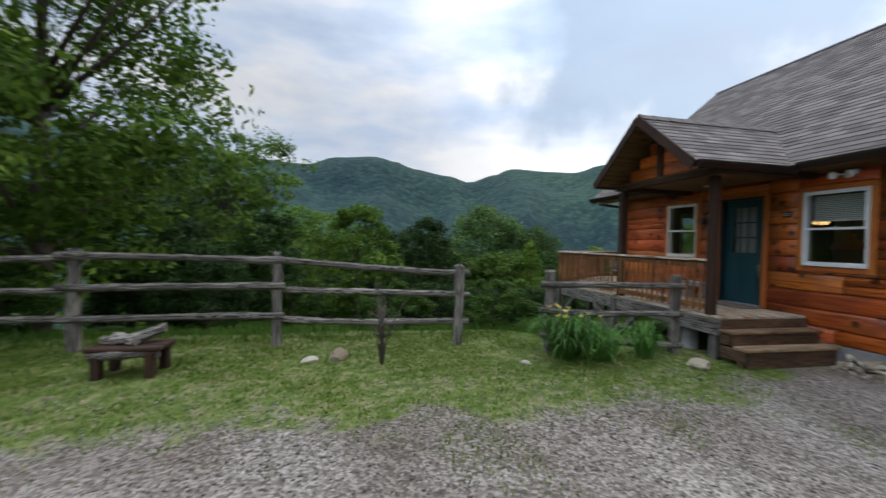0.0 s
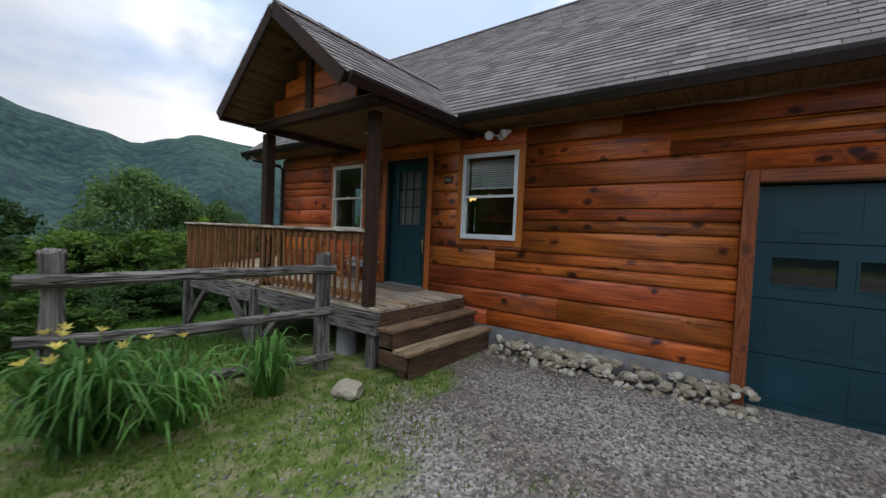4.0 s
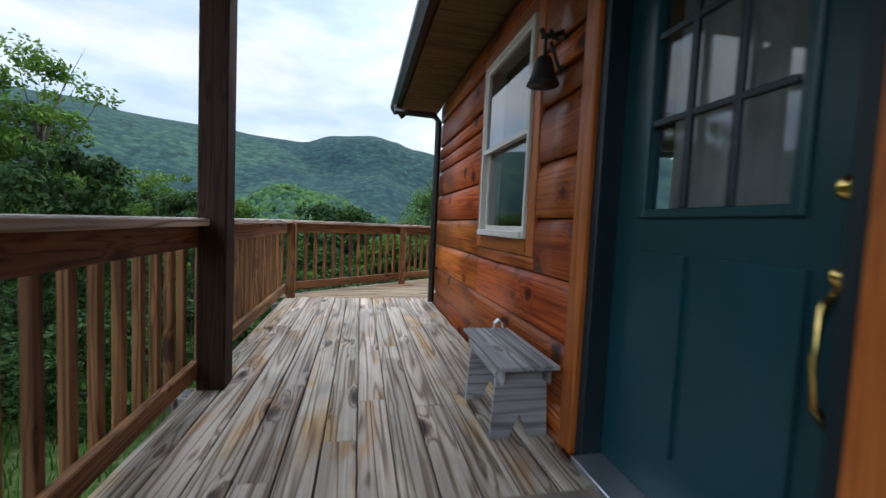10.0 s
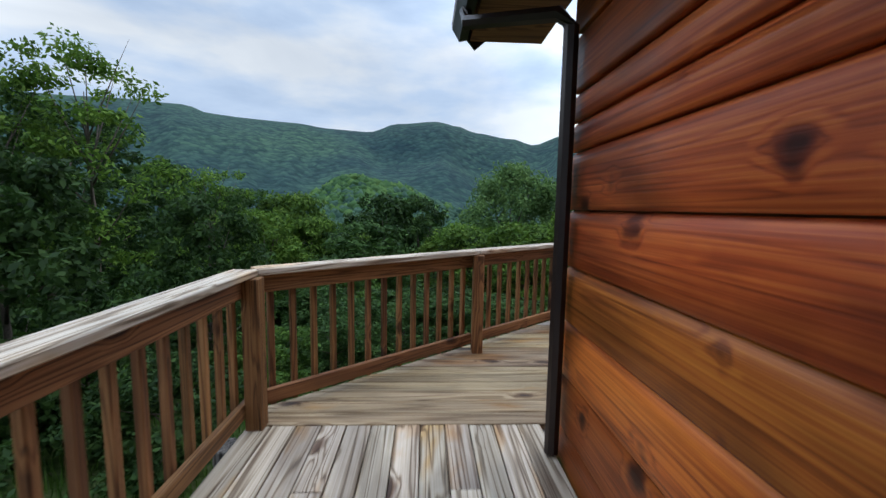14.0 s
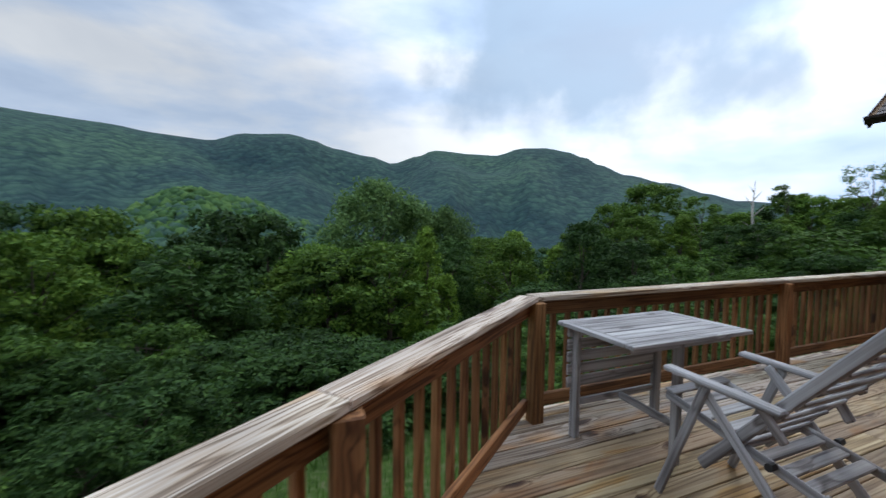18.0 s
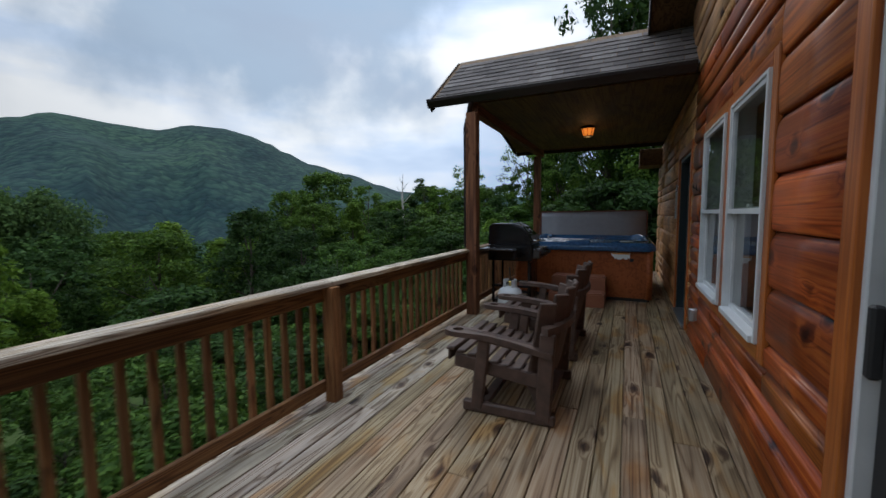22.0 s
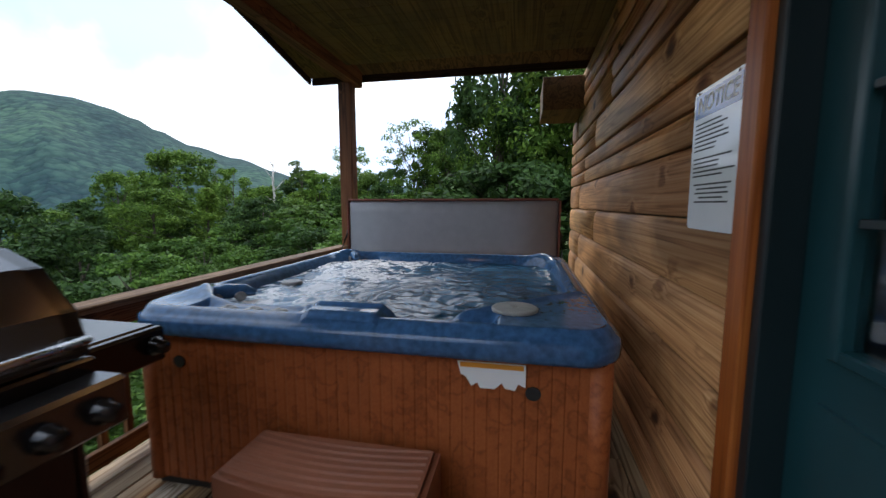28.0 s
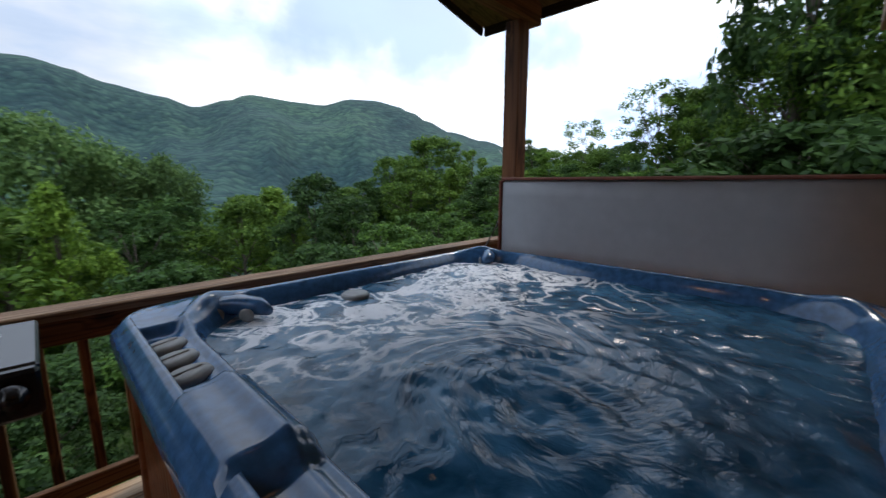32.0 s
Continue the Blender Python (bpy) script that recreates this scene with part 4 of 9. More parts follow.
# ---------- windows ----------
def sash_window(name, mfun, a, b, c, d, frame_mat, label, blind=False):
    """A double-hung window in the opening a..b along the wall, c..d in height; local X runs along the wall, Y outwards."""
    w, h = b - a, d - c
    base = mfun((a + b) / 2, c)
    ob = new(name)
    put(ob, base)
    tagged(ob, label, "window", kind="structure")
    fr = 0.026
    mid = h * 0.5

    def bar(nm, x0, x1, y0, y1, z0, z1, mat, label=""):
        bm = bmesh.new()
        cube(bm, x0, x1, y0, y1, z0, z1)
        bevel_all(bm, 0.004)
        return part(nm, bm, M[mat], ob, label, base)
    bar("window_frame", -w / 2, -w / 2 + fr, -0.10, 0.052, 0, h, frame_mat)
    bar("window_frame", w / 2 - fr, w / 2, -0.10, 0.052, 0, h, frame_mat)
    bar("window_frame", -w / 2 + fr, w / 2 - fr, -0.10, 0.052, h - fr, h, frame_mat)
    bar("window_sill", -w / 2 + fr, w / 2 - fr, -0.10, 0.070, 0, 0.04, frame_mat)
    x0, x1 = -w / 2 + fr, w / 2 - fr
    for k, (z0, z1, yy) in enumerate(((0.04, mid + 0.02, 0.010), (mid - 0.02, h - fr, 0.044))):
        s = 0.031
        bm = bmesh.new()
        cube(bm, x0, x0 + s, yy - 0.03, yy, z0, z1)
        cube(bm, x1 - s, x1, yy - 0.03, yy, z0, z1)
        cube(bm, x0 + s, x1 - s, yy - 0.03, yy, z0, z0 + s)
        cube(bm, x0 + s, x1 - s, yy - 0.03, yy, z1 - s, z1)
        sash = part("sash", bm, M[frame_mat], ob, "", base)
        bm = bmesh.new()
        cube(bm, x0 + s - 0.005, x1 - s + 0.005, yy - 0.020, yy - 0.014, z0 + s - 0.005, z1 - s + 0.005)
        g = part("pane", bm, M["glass"], sash, "", base)
        g.visible_shadow = False
    bm = bmesh.new()
    cube(bm, -0.03, 0.03, -0.008, 0.012, mid + 0.022, mid + 0.04)
    part("sash_lock", bm, M[frame_mat], ob, "", base)
    if blind:
        bl = new("window_blind")
        put(bl, base @ Matrix.Translation((0, -0.15, h - 0.1)))
        tagged(bl, "white slatted blind half lowered behind the window", "blind")
        for k in range(13):
            bm = bmesh.new()
            cube(bm, x0 + 0.01, x1 - 0.01, -0.0125, 0.0125, -0.001, 0.001)
            part("slat", bm, M["blind"], bl, "", base @ Matrix.Translation((0, -0.15, h - 0.08 - 0.030 * k)) @ pose(0, 0, 0, 48, 0, 0))
        bm = bmesh.new()
        cube(bm, x0 + 0.01, x1 - 0.01, -0.015, 0.015, -0.012, 0.012)
        part("bottom_bar", bm, M["blind"], bl, "", base @ Matrix.Translation((0, -0.15, h - 0.08 - 0.030 * 13)))
    # wooden casing round it
    t, k = 0.09, 0.030
    for nm, q in (("casing", (-w / 2 - t, -w / 2, -t, h + t)), ("casing", (w / 2, w / 2 + t, -t, h + t))):
        beam(nm, base @ Vector(((q[0] + q[1]) / 2, k / 2 + 0.004, q[2])), base @ Vector(((q[0] + q[1]) / 2, k / 2 + 0.004, q[3])), t, k, M["trim"], ob, base.to_3x3() @ Vector((0, 1, 0)), 0.005, "stained cedar casing")
    for z in (-t / 2, h + t / 2):
        beam("casing", base @ Vector((-w / 2, k / 2 + 0.004, z)), base @ Vector((w / 2, k / 2 + 0.004, z)), t, k, M["trim"], ob, base.to_3x3() @ Vector((0, 1, 0)), 0.005, "stained cedar casing")
    return ob


sash_window("window_1", front_matrix, *F_OPEN[1], "white", "white double-hung window in cedar casing by the porch", True)
sash_window("window_2", front_matrix, *F_OPEN[2], "beige", "almond double-hung window in cedar casing")
sash_window("window_3", back_matrix, *B_OPEN[0], "white", "tall white double-hung window facing the deck")
sash_window("window_4", back_matrix, *B_OPEN[1], "white", "tall white double-hung window facing the deck")
sash_window("window_5", back_matrix, *G_OPEN, "white", "white double-hung window high in the gable")


# ---------- doors ----------
def panel_door(name, mfun, a, b, h, label, glass_low=1.02, knob_side=1):
    w = b - a
    base = mfun((a + b) / 2, 0.0)
    deep = base @ Matrix.Translation((0, -0.04, 0))          # the leaf stands back in its jambs
    ob = new(name)
    put(ob, base)
    tagged(ob, label, "door", kind="structure")
    jam = 0.045

    def bar(nm, x0, x1, y0, y1, z0, z1, mat, par=ob, bev=0.004, label=""):
        bm = bmesh.new()
        cube(bm, x0, x1, y0, y1, z0, z1)
        bevel_all(bm, bev)
        return part(nm, bm, M[mat], par, label, base if par is ob else deep)
    bar("jamb", -w / 2, -w / 2 + jam, -0.14, 0.015, 0.0, h, "teal_dark", label="dark painted jamb")
    bar("jamb", w / 2 - jam, w / 2, -0.14, 0.015, 0.0, h, "teal_dark", label="dark painted jamb")
    bar("jamb", -w / 2 + jam, w / 2 - jam, -0.14, 0.015, h - jam, h, "teal_dark", label="dark painted jamb")
    bar("threshold", -w / 2 + jam, w / 2 - jam, -0.14, 0.06, 0.0, 0.03, "alu", label="aluminium threshold")
    x0, x1, z0, z1 = -w / 2 + jam + 0.003, w / 2 - jam - 0.003, 0.035, h - jam - 0.003
    gx0, gx1, gz0, gz1 = x0 + 0.16, x1 - 0.16, glass_low, z1 - 0.14
    bm = bmesh.new()
    for q in rect_minus(x0, x1, z0, z1, [(gx0, gx1, gz0, gz1)]):
        cube(bm, q[0], q[1], -0.075, -0.035, q[2], q[3])
    leaf = part("leaf", bm, M["teal"], ob, "dark teal painted leaf", deep)
    mxc = (x0 + x1) / 2
    for px0, px1 in ((x0 + 0.11, mxc - 0.05), (mxc + 0.05, x1 - 0.11)):
        for pz0, pz1 in ((0.22, glass_low - 0.15),):
            bm = bmesh.new()
            cube(bm, px0, px1, -0.037, -0.022, pz0, pz1)
            bmesh.ops.inset_region(bm, faces=[f for f in bm.faces if f.normal.y > 0.9], thickness=0.024, depth=-0.010)
            part("panel", bm, M["teal"], leaf, "", deep)
    f = 0.03
    for q in ((gx0 - f, gx0, gz0 - f, gz1 + f), (gx1, gx1 + f, gz0 - f, gz1 + f), (gx0, gx1, gz0 - f, gz0), (gx0, gx1, gz1, gz1 + f)):
        bar("glazing_frame", q[0], q[1], -0.04, -0.020, q[2], q[3], "teal", leaf)
    for k in (1, 2):
        xx = gx0 + (gx1 - gx0) * k / 3
        bar("muntin", xx - 0.011, xx + 0.011, -0.042, -0.022, gz0, gz1, "teal_dark", leaf, 0.003)
        zz = gz0 + (gz1 - gz0) * k / 3
        for i in range(3):
            u0, u1 = gx0 + (gx1 - gx0) * i / 3 + 0.012, gx0 + (gx1 - gx0) * (i + 1) / 3 - 0.012
            bar("muntin", u0, u1, -0.041, -0.023, zz - 0.011, zz + 0.011, "teal_dark", leaf, 0.003)
    bm = bmesh.new()
    cube(bm, gx0, gx1, -0.058, -0.052, gz0, gz1)
    g = part("pane", bm, M["glass"], leaf, "", deep)
    g.visible_shadow = False
    # curtain behind the glass
    cu = new("door_curtain")
    put(cu, base @ Matrix.Translation((0, -0.18, gz0)))
    tagged(cu, "pale gathered curtain behind the door glass", "curtain")
    bm = bmesh.new()
    n = 40
    lo, hi = [], []
    for k in range(n + 1):
        xx, yy = gx0 - 0.02 + (gx1 - gx0 + 0.04) * k / n, -0.15 + 0.016 * math.sin(k * 1.35)
        lo.append(bm.verts.new((xx, yy, gz0 - 0.05)))
        hi.append(bm.verts.new((xx, yy, gz1 + 0.03)))
    for k in range(n):
        bm.faces.new((lo[k], lo[k + 1], hi[k + 1], hi[k]))
    part("cloth", bm, M["curtain"], cu, "", deep, True)
    # brass pull handle at the latch edge
    kx = x1 - 0.05 if knob_side > 0 else x0 + 0.05
    bm = bmesh.new()
    tube(bm, [(0, 0, 0.10), (0, 0.034, 0.075), (0, 0.044, 0.0), (0, 0.034, -0.075), (0, 0, -0.11)], [0.011, 0.008, 0.007, 0.008, 0.010], 8)
    part("pull_handle", bm, M["brass"], leaf, "brass pull handle", deep @ Matrix.Translation((kx, -0.033, 0.69)) @ Matrix.Diagonal((1.2, 1.2, 1.4, 1)), True)
    bm = bmesh.new()
    lathe(bm, [(0.024, 0), (0.024, 0.006), (0.016, 0.016), (0.0, 0.018)], 16)
    part("thumb_latch", bm, M["brass"], leaf, "brass thumb latch", deep @ Matrix.Translation((kx, -0.035, 0.86)) @ pose(0, 0, 0, -90, 0, 0), True)
    bm = bmesh.new()
    lathe(bm, [(0.027, 0), (0.027, 0.010), (0.017, 0.018), (0.0, 0.020)], 16)
    part("lock_cylinder", bm, M["brass"], leaf, "brass lock cylinder", deep @ Matrix.Translation((kx, -0.035, 1.05)) @ pose(0, 0, 0, -90, 0, 0), True)
    # cedar casing
    t, k = 0.095, 0.035
    up = base.to_3x3() @ Vector((0, 1, 0))
    for xx in (-w / 2 - t / 2, w / 2 + t / 2):
        beam("casing", base @ Vector((xx, k / 2 + 0.004, 0.0)), base @ Vector((xx, k / 2 + 0.004, h + t)), t, k, M["trim"], ob, up, 0.006, "stained cedar casing")
    beam("casing", base @ Vector((-w / 2, k / 2 + 0.004, h + t / 2)), base @ Vector((w / 2, k / 2 + 0.004, h + t / 2)), t, k, M["trim"], ob, up, 0.006, "stained cedar casing")
    return ob


panel_door("door_1", front_matrix, *F_OPEN[0][:2], 2.09, "closed dark teal panel door with nine panes")
panel_door("door_2", back_matrix, *B_OPEN[3][:2], 2.12, "closed dark teal panel door under the tub roof", 1.05, -1)

# glass sliding door
sd = new("door_3")
put(sd, back_matrix(2.745, 0))
tagged(sd, "white-framed glass sliding door onto the deck", "door", kind="structure")
B3 = WORLD[sd]
for x0, x1, z0, z1 in ((-0.93, -0.895, 0, 2.08), (0.895, 0.93, 0, 2.08), (-0.895, 0.895, 2.03, 2.08), (-0.895, 0.895, 0.0, 0.04)):
    bm = bmesh.new()
    cube(bm, x0, x1, -0.12, 0.012, z0, z1)
    bevel_all(bm, 0.004)
    part("door_frame", bm, M["white"], sd, "", B3)
for x0, x1, yy in ((-0.88, 0.03, -0.08), (-0.03, 0.88, -0.03)):
    bm = bmesh.new()
    for q in rect_minus(x0, x1, 0.04, 2.03, [(x0 + 0.07, x1 - 0.07, 0.14, 1.96)]):
        cube(bm, q[0], q[1], yy - 0.035, yy, q[2], q[3])
    pn = part("door_panel", bm, M["black_matt"] if yy > -0.05 else M["white"], sd, "", B3)
    bm = bmesh.new()
    cube(bm, x0 + 0.065, x1 - 0.065, yy - 0.022, yy - 0.015, 0.135, 1.965)
    g = part("pane", bm, M["glass"], pn, "", B3)
    g.visible_shadow = False
bm = bmesh.new()
cube(bm, 0.80, 0.835, 0.0, 0.035, 0.90, 1.12)
bevel_all(bm, 0.008)
part("door_handle", bm, M["black_matt"], sd, "black plastic handle", B3)
for p, q in (((-0.98, 0.018, 0), (-0.98, 0.018, 2.18)), ((0.98, 0.018, 0), (0.98, 0.018, 2.18)), ((-0.93, 0.018, 2.13), (0.93, 0.018, 2.13))):
    beam("casing", B3 @ Vector(p), B3 @ Vector(q), 0.1, 0.032, M["trim"], sd, (0, 1, 0), 0.005, "stained cedar casing")

# garage door
gd = new("door_4")
GM = front_matrix(-5.67, -0.70)
put(gd, GM)
tagged(gd, "closed dark teal panelled garage door with small windows", "garage door", kind="structure")
gw, gh = 3.23, 2.22
for s in range(4):
    z0, z1 = 0.02 + s * 0.545, 0.02 + (s + 1) * 0.545 - 0.008
    lights = [(-gw / 2 + 0.14 + k * 0.60, -gw / 2 + 0.14 + k * 0.60 + 0.46, z0 + 0.14, z1 - 0.14) for k in range(5)] if s == 2 else []
    bm = bmesh.new()
    for q in rect_minus(-gw / 2, gw / 2, z0, z1, lights):
        cube(bm, q[0], q[1], -0.12, -0.075, q[2], q[3])
    sec = part("door_section", bm, M["teal_garage"], gd, "", GM)
    for k in range(5):
        px = -gw / 2 + 0.13 + k * 0.60
        if s == 2:
            bm = bmesh.new()
            cube(bm, px + 0.005, px + 0.475, -0.105, -0.098, z0 + 0.135, z1 - 0.135)
            g = part("pane", bm, M["glass"], sec, "", GM)
            for q in ((px - 0.01, px + 0.01, z0 + 0.12, z1 - 0.12), (px + 0.47, px + 0.49, z0 + 0.12, z1 - 0.12), (px + 0.01, px + 0.47, z0 + 0.12, z0 + 0.14), (px + 0.01, px + 0.47, z1 - 0.14, z1 - 0.12)):
                bm = bmesh.new()
                cube(bm, q[0], q[1], -0.08, -0.066, q[2], q[3])
                part("pane_frame", bm, M["teal_garage"], sec, "", GM)
        else:
            bm = bmesh.new()
            cube(bm, px, px + 0.48, -0.08, -0.068, z0 + 0.10, z1 - 0.10)
            bmesh.ops.inset_region(bm, faces=[f for f in bm.faces if f.normal.y > 0.9], thickness=0.03, depth=-0.008)
            part("panel", bm, M["teal_garage"], sec, "", GM)
for p, q in (((-gw / 2 - 0.06, 0.0, -0.03), (-gw / 2 - 0.06, 0.0, gh + 0.12)), ((gw / 2 + 0.06, 0.0, -0.03), (gw / 2 + 0.06, 0.0, gh + 0.12)), ((-gw / 2, 0.0, gh + 0.06), (gw / 2, 0.0, gh + 0.06))):
    beam("casing", GM @ Vector((p[0], 0.022, p[2])), GM @ Vector((q[0], 0.022, q[2])), 0.12, 0.044, M["dark_trim"], gd, (-1, 0, 0), 0.006, "dark red-brown casing")
bm = bmesh.new()
cube(bm, -0.05, 0.17, -7.4, -3.98, -0.9, -0.685)
bevel_all(bm, 0.01)
own("threshold", bm, M["concrete"], "gray concrete garage threshold", "threshold", kind="structure")


# ---------- roofs ----------
def shingle_field(p0, along, up, n_along, n_up, w, h, clip=None, jitter=0.02):
    """Tabs laid in courses from p0: `along` runs with the eave, `up` with the slope. Returns vertices and faces."""
    a, u = Vector(along).normalized(), Vector(up).normalized()
    nrm = a.cross(u).normalized()
    if nrm.z < 0:
        nrm = -nrm
    rnd = random.Random(n_along * 31 + n_up)
    verts, faces = [], []
    for j in range(n_up):
        off = (j % 2) * w * 0.5 + rnd.uniform(-0.02, 0.02)
        for i in range(-1, n_along + 1):
            s0 = i * w + off + 0.003 + rnd.uniform(-0.004, 0.004)
            s1 = (i + 1) * w + off - 0.004
            if clip:
                s0, s1 = clip(s0, s1, j * h)
            else:
                s0, s1 = max(0, s0), min(n_along * w, s1)
            if s1 - s0 < 0.03:
                continue
            lift = 0.010 + rnd.uniform(0, 0.004)
            lo = j * h - rnd.uniform(0, 0.008)
            b = len(verts)
            for s in (s0, s1):
                base = Vector(p0) + a * s
                verts += [base + u * lo + nrm * lift, base + u * (lo + h * 1.12) + nrm * 0.001, base + u * lo - nrm * 0.002]
            faces += [(b, b + 3, b + 4, b + 1), (b + 2, b + 5, b + 3, b), (b + 2, b, b + 1), (b + 5, b + 4, b + 3)]
    return verts, faces


def shingled(name, fields, label, parent):
    verts, faces = [], []
    for v, f in fields:
        o = len(verts)
        verts += [tuple(q) for q in v]
        faces += [tuple(i + o for i in q) for q in f]
    ob = new(name, quick(name, verts, faces, M["shingle"]))
    put(ob, Matrix(), parent)
    ob["kind"] = "stuff"
    ob["label"] = label
    return ob


def slab(bm, pts, thick):
    """A flat roof plane of any outline with its thickness below."""
    n = (Vector(pts[1]) - Vector(pts[0])).cross(Vector(pts[2]) - Vector(pts[0])).normalized()
    if n.z < 0:
        pts = list(reversed(pts))
        n = -n
    hi = [bm.verts.new(p) for p in pts]
    lo = [bm.verts.new(Vector(p) - n * thick) for p in pts]
    bm.faces.new(hi)
    bm.faces.new(list(reversed(lo)))
    k = len(pts)
    for i in range(k):
        bm.faces.new((lo[i], lo[(i + 1) % k], hi[(i + 1) % k], hi[i]))


Y0, Y1 = -9.0, 4.95
FAR_X, FAR_Z, FAR_Y = 8.60, 3.55, 4.64
roof_main = new("roof_main")
put(roof_main, Matrix())
tagged(roof_main, "steep gable roof of gray-brown asphalt shingles", "roof", kind="structure")
bm = bmesh.new()
slab(bm, [(EAVE_X, Y0, EAVE_Z), (EAVE_X, Y1, EAVE_Z), (RIDGE_X, Y1, RIDGE_Z), (RIDGE_X, Y0, RIDGE_Z)], 0.10)
part("roof_slope", bm, M["soffit"], roof_main)
bm = bmesh.new()
slab(bm, [(RIDGE_X, Y0, RIDGE_Z), (RIDGE_X, FAR_Y, RIDGE_Z), (FAR_X, FAR_Y, FAR_Z), (FAR_X, Y0, FAR_Z)], 0.10)
part("roof_slope", bm, M["soffit"], roof_main)
LEN = math.hypot(RIDGE_X - EAVE_X, RIDGE_Z - EAVE_Z)
shingled("shingles", [shingle_field((EAVE_X - 0.03, Y0, EAVE_Z - 0.02), (0, 1, 0), (1, 0, SLOPE), int((Y1 - Y0) / 0.31), int(LEN / 0.145), 0.31, 0.145)], "gray-brown asphalt shingles", roof_main)
bm = bmesh.new()
tube(bm, [(RIDGE_X, Y0, RIDGE_Z + 0.0), (RIDGE_X, Y1, RIDGE_Z + 0.0)], 0.05, 6)
part("ridge_cap", bm, M["shingle"], roof_main)
beam("rake_board", (EAVE_X, Y1 + 0.012, EAVE_Z - 0.09), (RIDGE_X, Y1 + 0.012, RIDGE_Z - 0.09), 0.024, 0.16, M["brown_metal"], roof_main)
beam("rake_board", (FAR_X, FAR_Y + 0.012, FAR_Z - 0.09), (RIDGE_X, FAR_Y + 0.012, RIDGE_Z - 0.09), 0.024, 0.16, M["brown_metal"], roof_main)
# boxed eave
bm = bmesh.new()
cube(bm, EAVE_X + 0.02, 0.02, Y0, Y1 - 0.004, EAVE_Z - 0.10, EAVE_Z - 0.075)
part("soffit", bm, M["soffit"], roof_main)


def gutter(name, p0, p1, out, parent):
    """A K-shaped gutter from p0 to p1, its mouth towards out."""
    a, b, o = Vector(p0), Vector(p1), Vector(out)
    bm = bmesh.new()
    prof = [(0, 0.0), (0, -0.10), (0.055, -0.11), (0.075, -0.075), (0.10, -0.035), (0.105, 0.0), (0.095, 0.0), (0.092, -0.03), (0.06, -0.095), (0.006, -0.09), (0.006, 0)]
    rows = [[bm.verts.new(p + o * x + Vector((0, 0, z))) for x, z in prof] for p in (a, b)]
    n = len(prof)
    for k in range(n):
        bm.faces.new((rows[0][k], rows[0][(k + 1) % n], rows[1][(k + 1) % n], rows[1][k]))
    for r in rows:
        bm.faces.new(r if r is rows[0] else list(reversed(r)))
    for p in (a, b):
        e = (b - a).normalized() * (0.002 if p is b else -0.002)
        bm.faces.new([bm.verts.new(p + e + o * x + Vector((0, 0, z))) for x, z in prof[:6]])
    return part(name, bm, M["brown_metal"], parent, "dark brown metal gutter")


gutter("gutter", (EAVE_X, -9.0, EAVE_Z + 0.005), (EAVE_X, -0.86, EAVE_Z + 0.005), (-1, 0, 0), roof_main)
gutter("gutter", (EAVE_X, 1.95, EAVE_Z + 0.005), (EAVE_X, Y1, EAVE_Z + 0.005), (-1, 0, 0), roof_main)
bm = bmesh.new()
tube(bm, [(EAVE_X - 0.05, 4.55, EAVE_Z - 0.1), (EAVE_X - 0.05, 4.5, EAVE_Z - 0.18), (-0.12, 4.15, EAVE_Z - 0.28), (-0.075, 4.10, EAVE_Z - 0.36), (-0.075, 4.10, 0.02)], 0.038, 8)
part("downspout", bm, M["brown_metal"], roof_main, "dark brown downspout")

# porch gable roof
PX, PY0, PY1, PEZ, PRZ = -2.40, -0.79, 1.80, 2.42, 3.47
PYM = (PY0 + PY1) / 2
ps = (PRZ - PEZ) / (PYM - PY0)
roof_porch = new("roof_porch")
put(roof_porch, Matrix())
tagged(roof_porch, "small gabled porch roof of gray-brown shingles", "roof", kind="structure")
hit_eave = EAVE_X + (PEZ - EAVE_Z) / SLOPE
hit_ridge = EAVE_X + (PRZ - EAVE_Z) / SLOPE
for ya in (PY0, PY1):
    bm = bmesh.new()
    slab(bm, [(PX, ya, PEZ), (max(hit_eave, EAVE_X), ya, PEZ), (hit_ridge, PYM, PRZ), (PX, PYM, PRZ)], 0.09)
    part("roof_slope", bm, M["soffit"], roof_porch)
plen = math.hypot(PYM - PY0, PRZ - PEZ)
sl = ps / math.hypot(1, ps)


def porch_clip(s0, s1, u):
    return max(0, s0), min(s1, (max(hit_eave, EAVE_X) - PX) + u * sl / SLOPE)


fields = []
for ya, d in ((PY0, 1), (PY1, -1)):
    fields.append(shingle_field((PX, ya - d * 0.02, PEZ - 0.015), (1, 0, 0), (0, d, ps), 12, int(plen / 0.145), 0.31, 0.145, porch_clip))
shingled("shingles", fields, "gray-brown asphalt shingles", roof_porch)
for k in range(11):
    bm = bmesh.new()
    x0 = PX + k * 0.30
    pr = [(-0.14, PRZ - 0.14 * ps + 0.025), (0, PRZ + 0.03), (0.14, PRZ - 0.14 * ps + 0.025)]
    hi = [[bm.verts.new((x, PYM + y, z + dz)) for y, z in pr] for x, dz in ((x0, 0.016), (x0 + 0.34, 0.002))]
    for a in (0, 1):
        bm.faces.new((hi[0][a], hi[1][a], hi[1][a + 1], hi[0][a + 1]))
    lo = [bm.verts.new((x0, PYM + y, z - 0.02)) for y, z in pr]
    bm.faces.new((lo[0], hi[0][0], hi[0][1], lo[1]))
    bm.faces.new((lo[1], hi[0][1], hi[0][2], lo[2]))
    part("ridge_shingle", bm, M["shingle"], roof_porch)
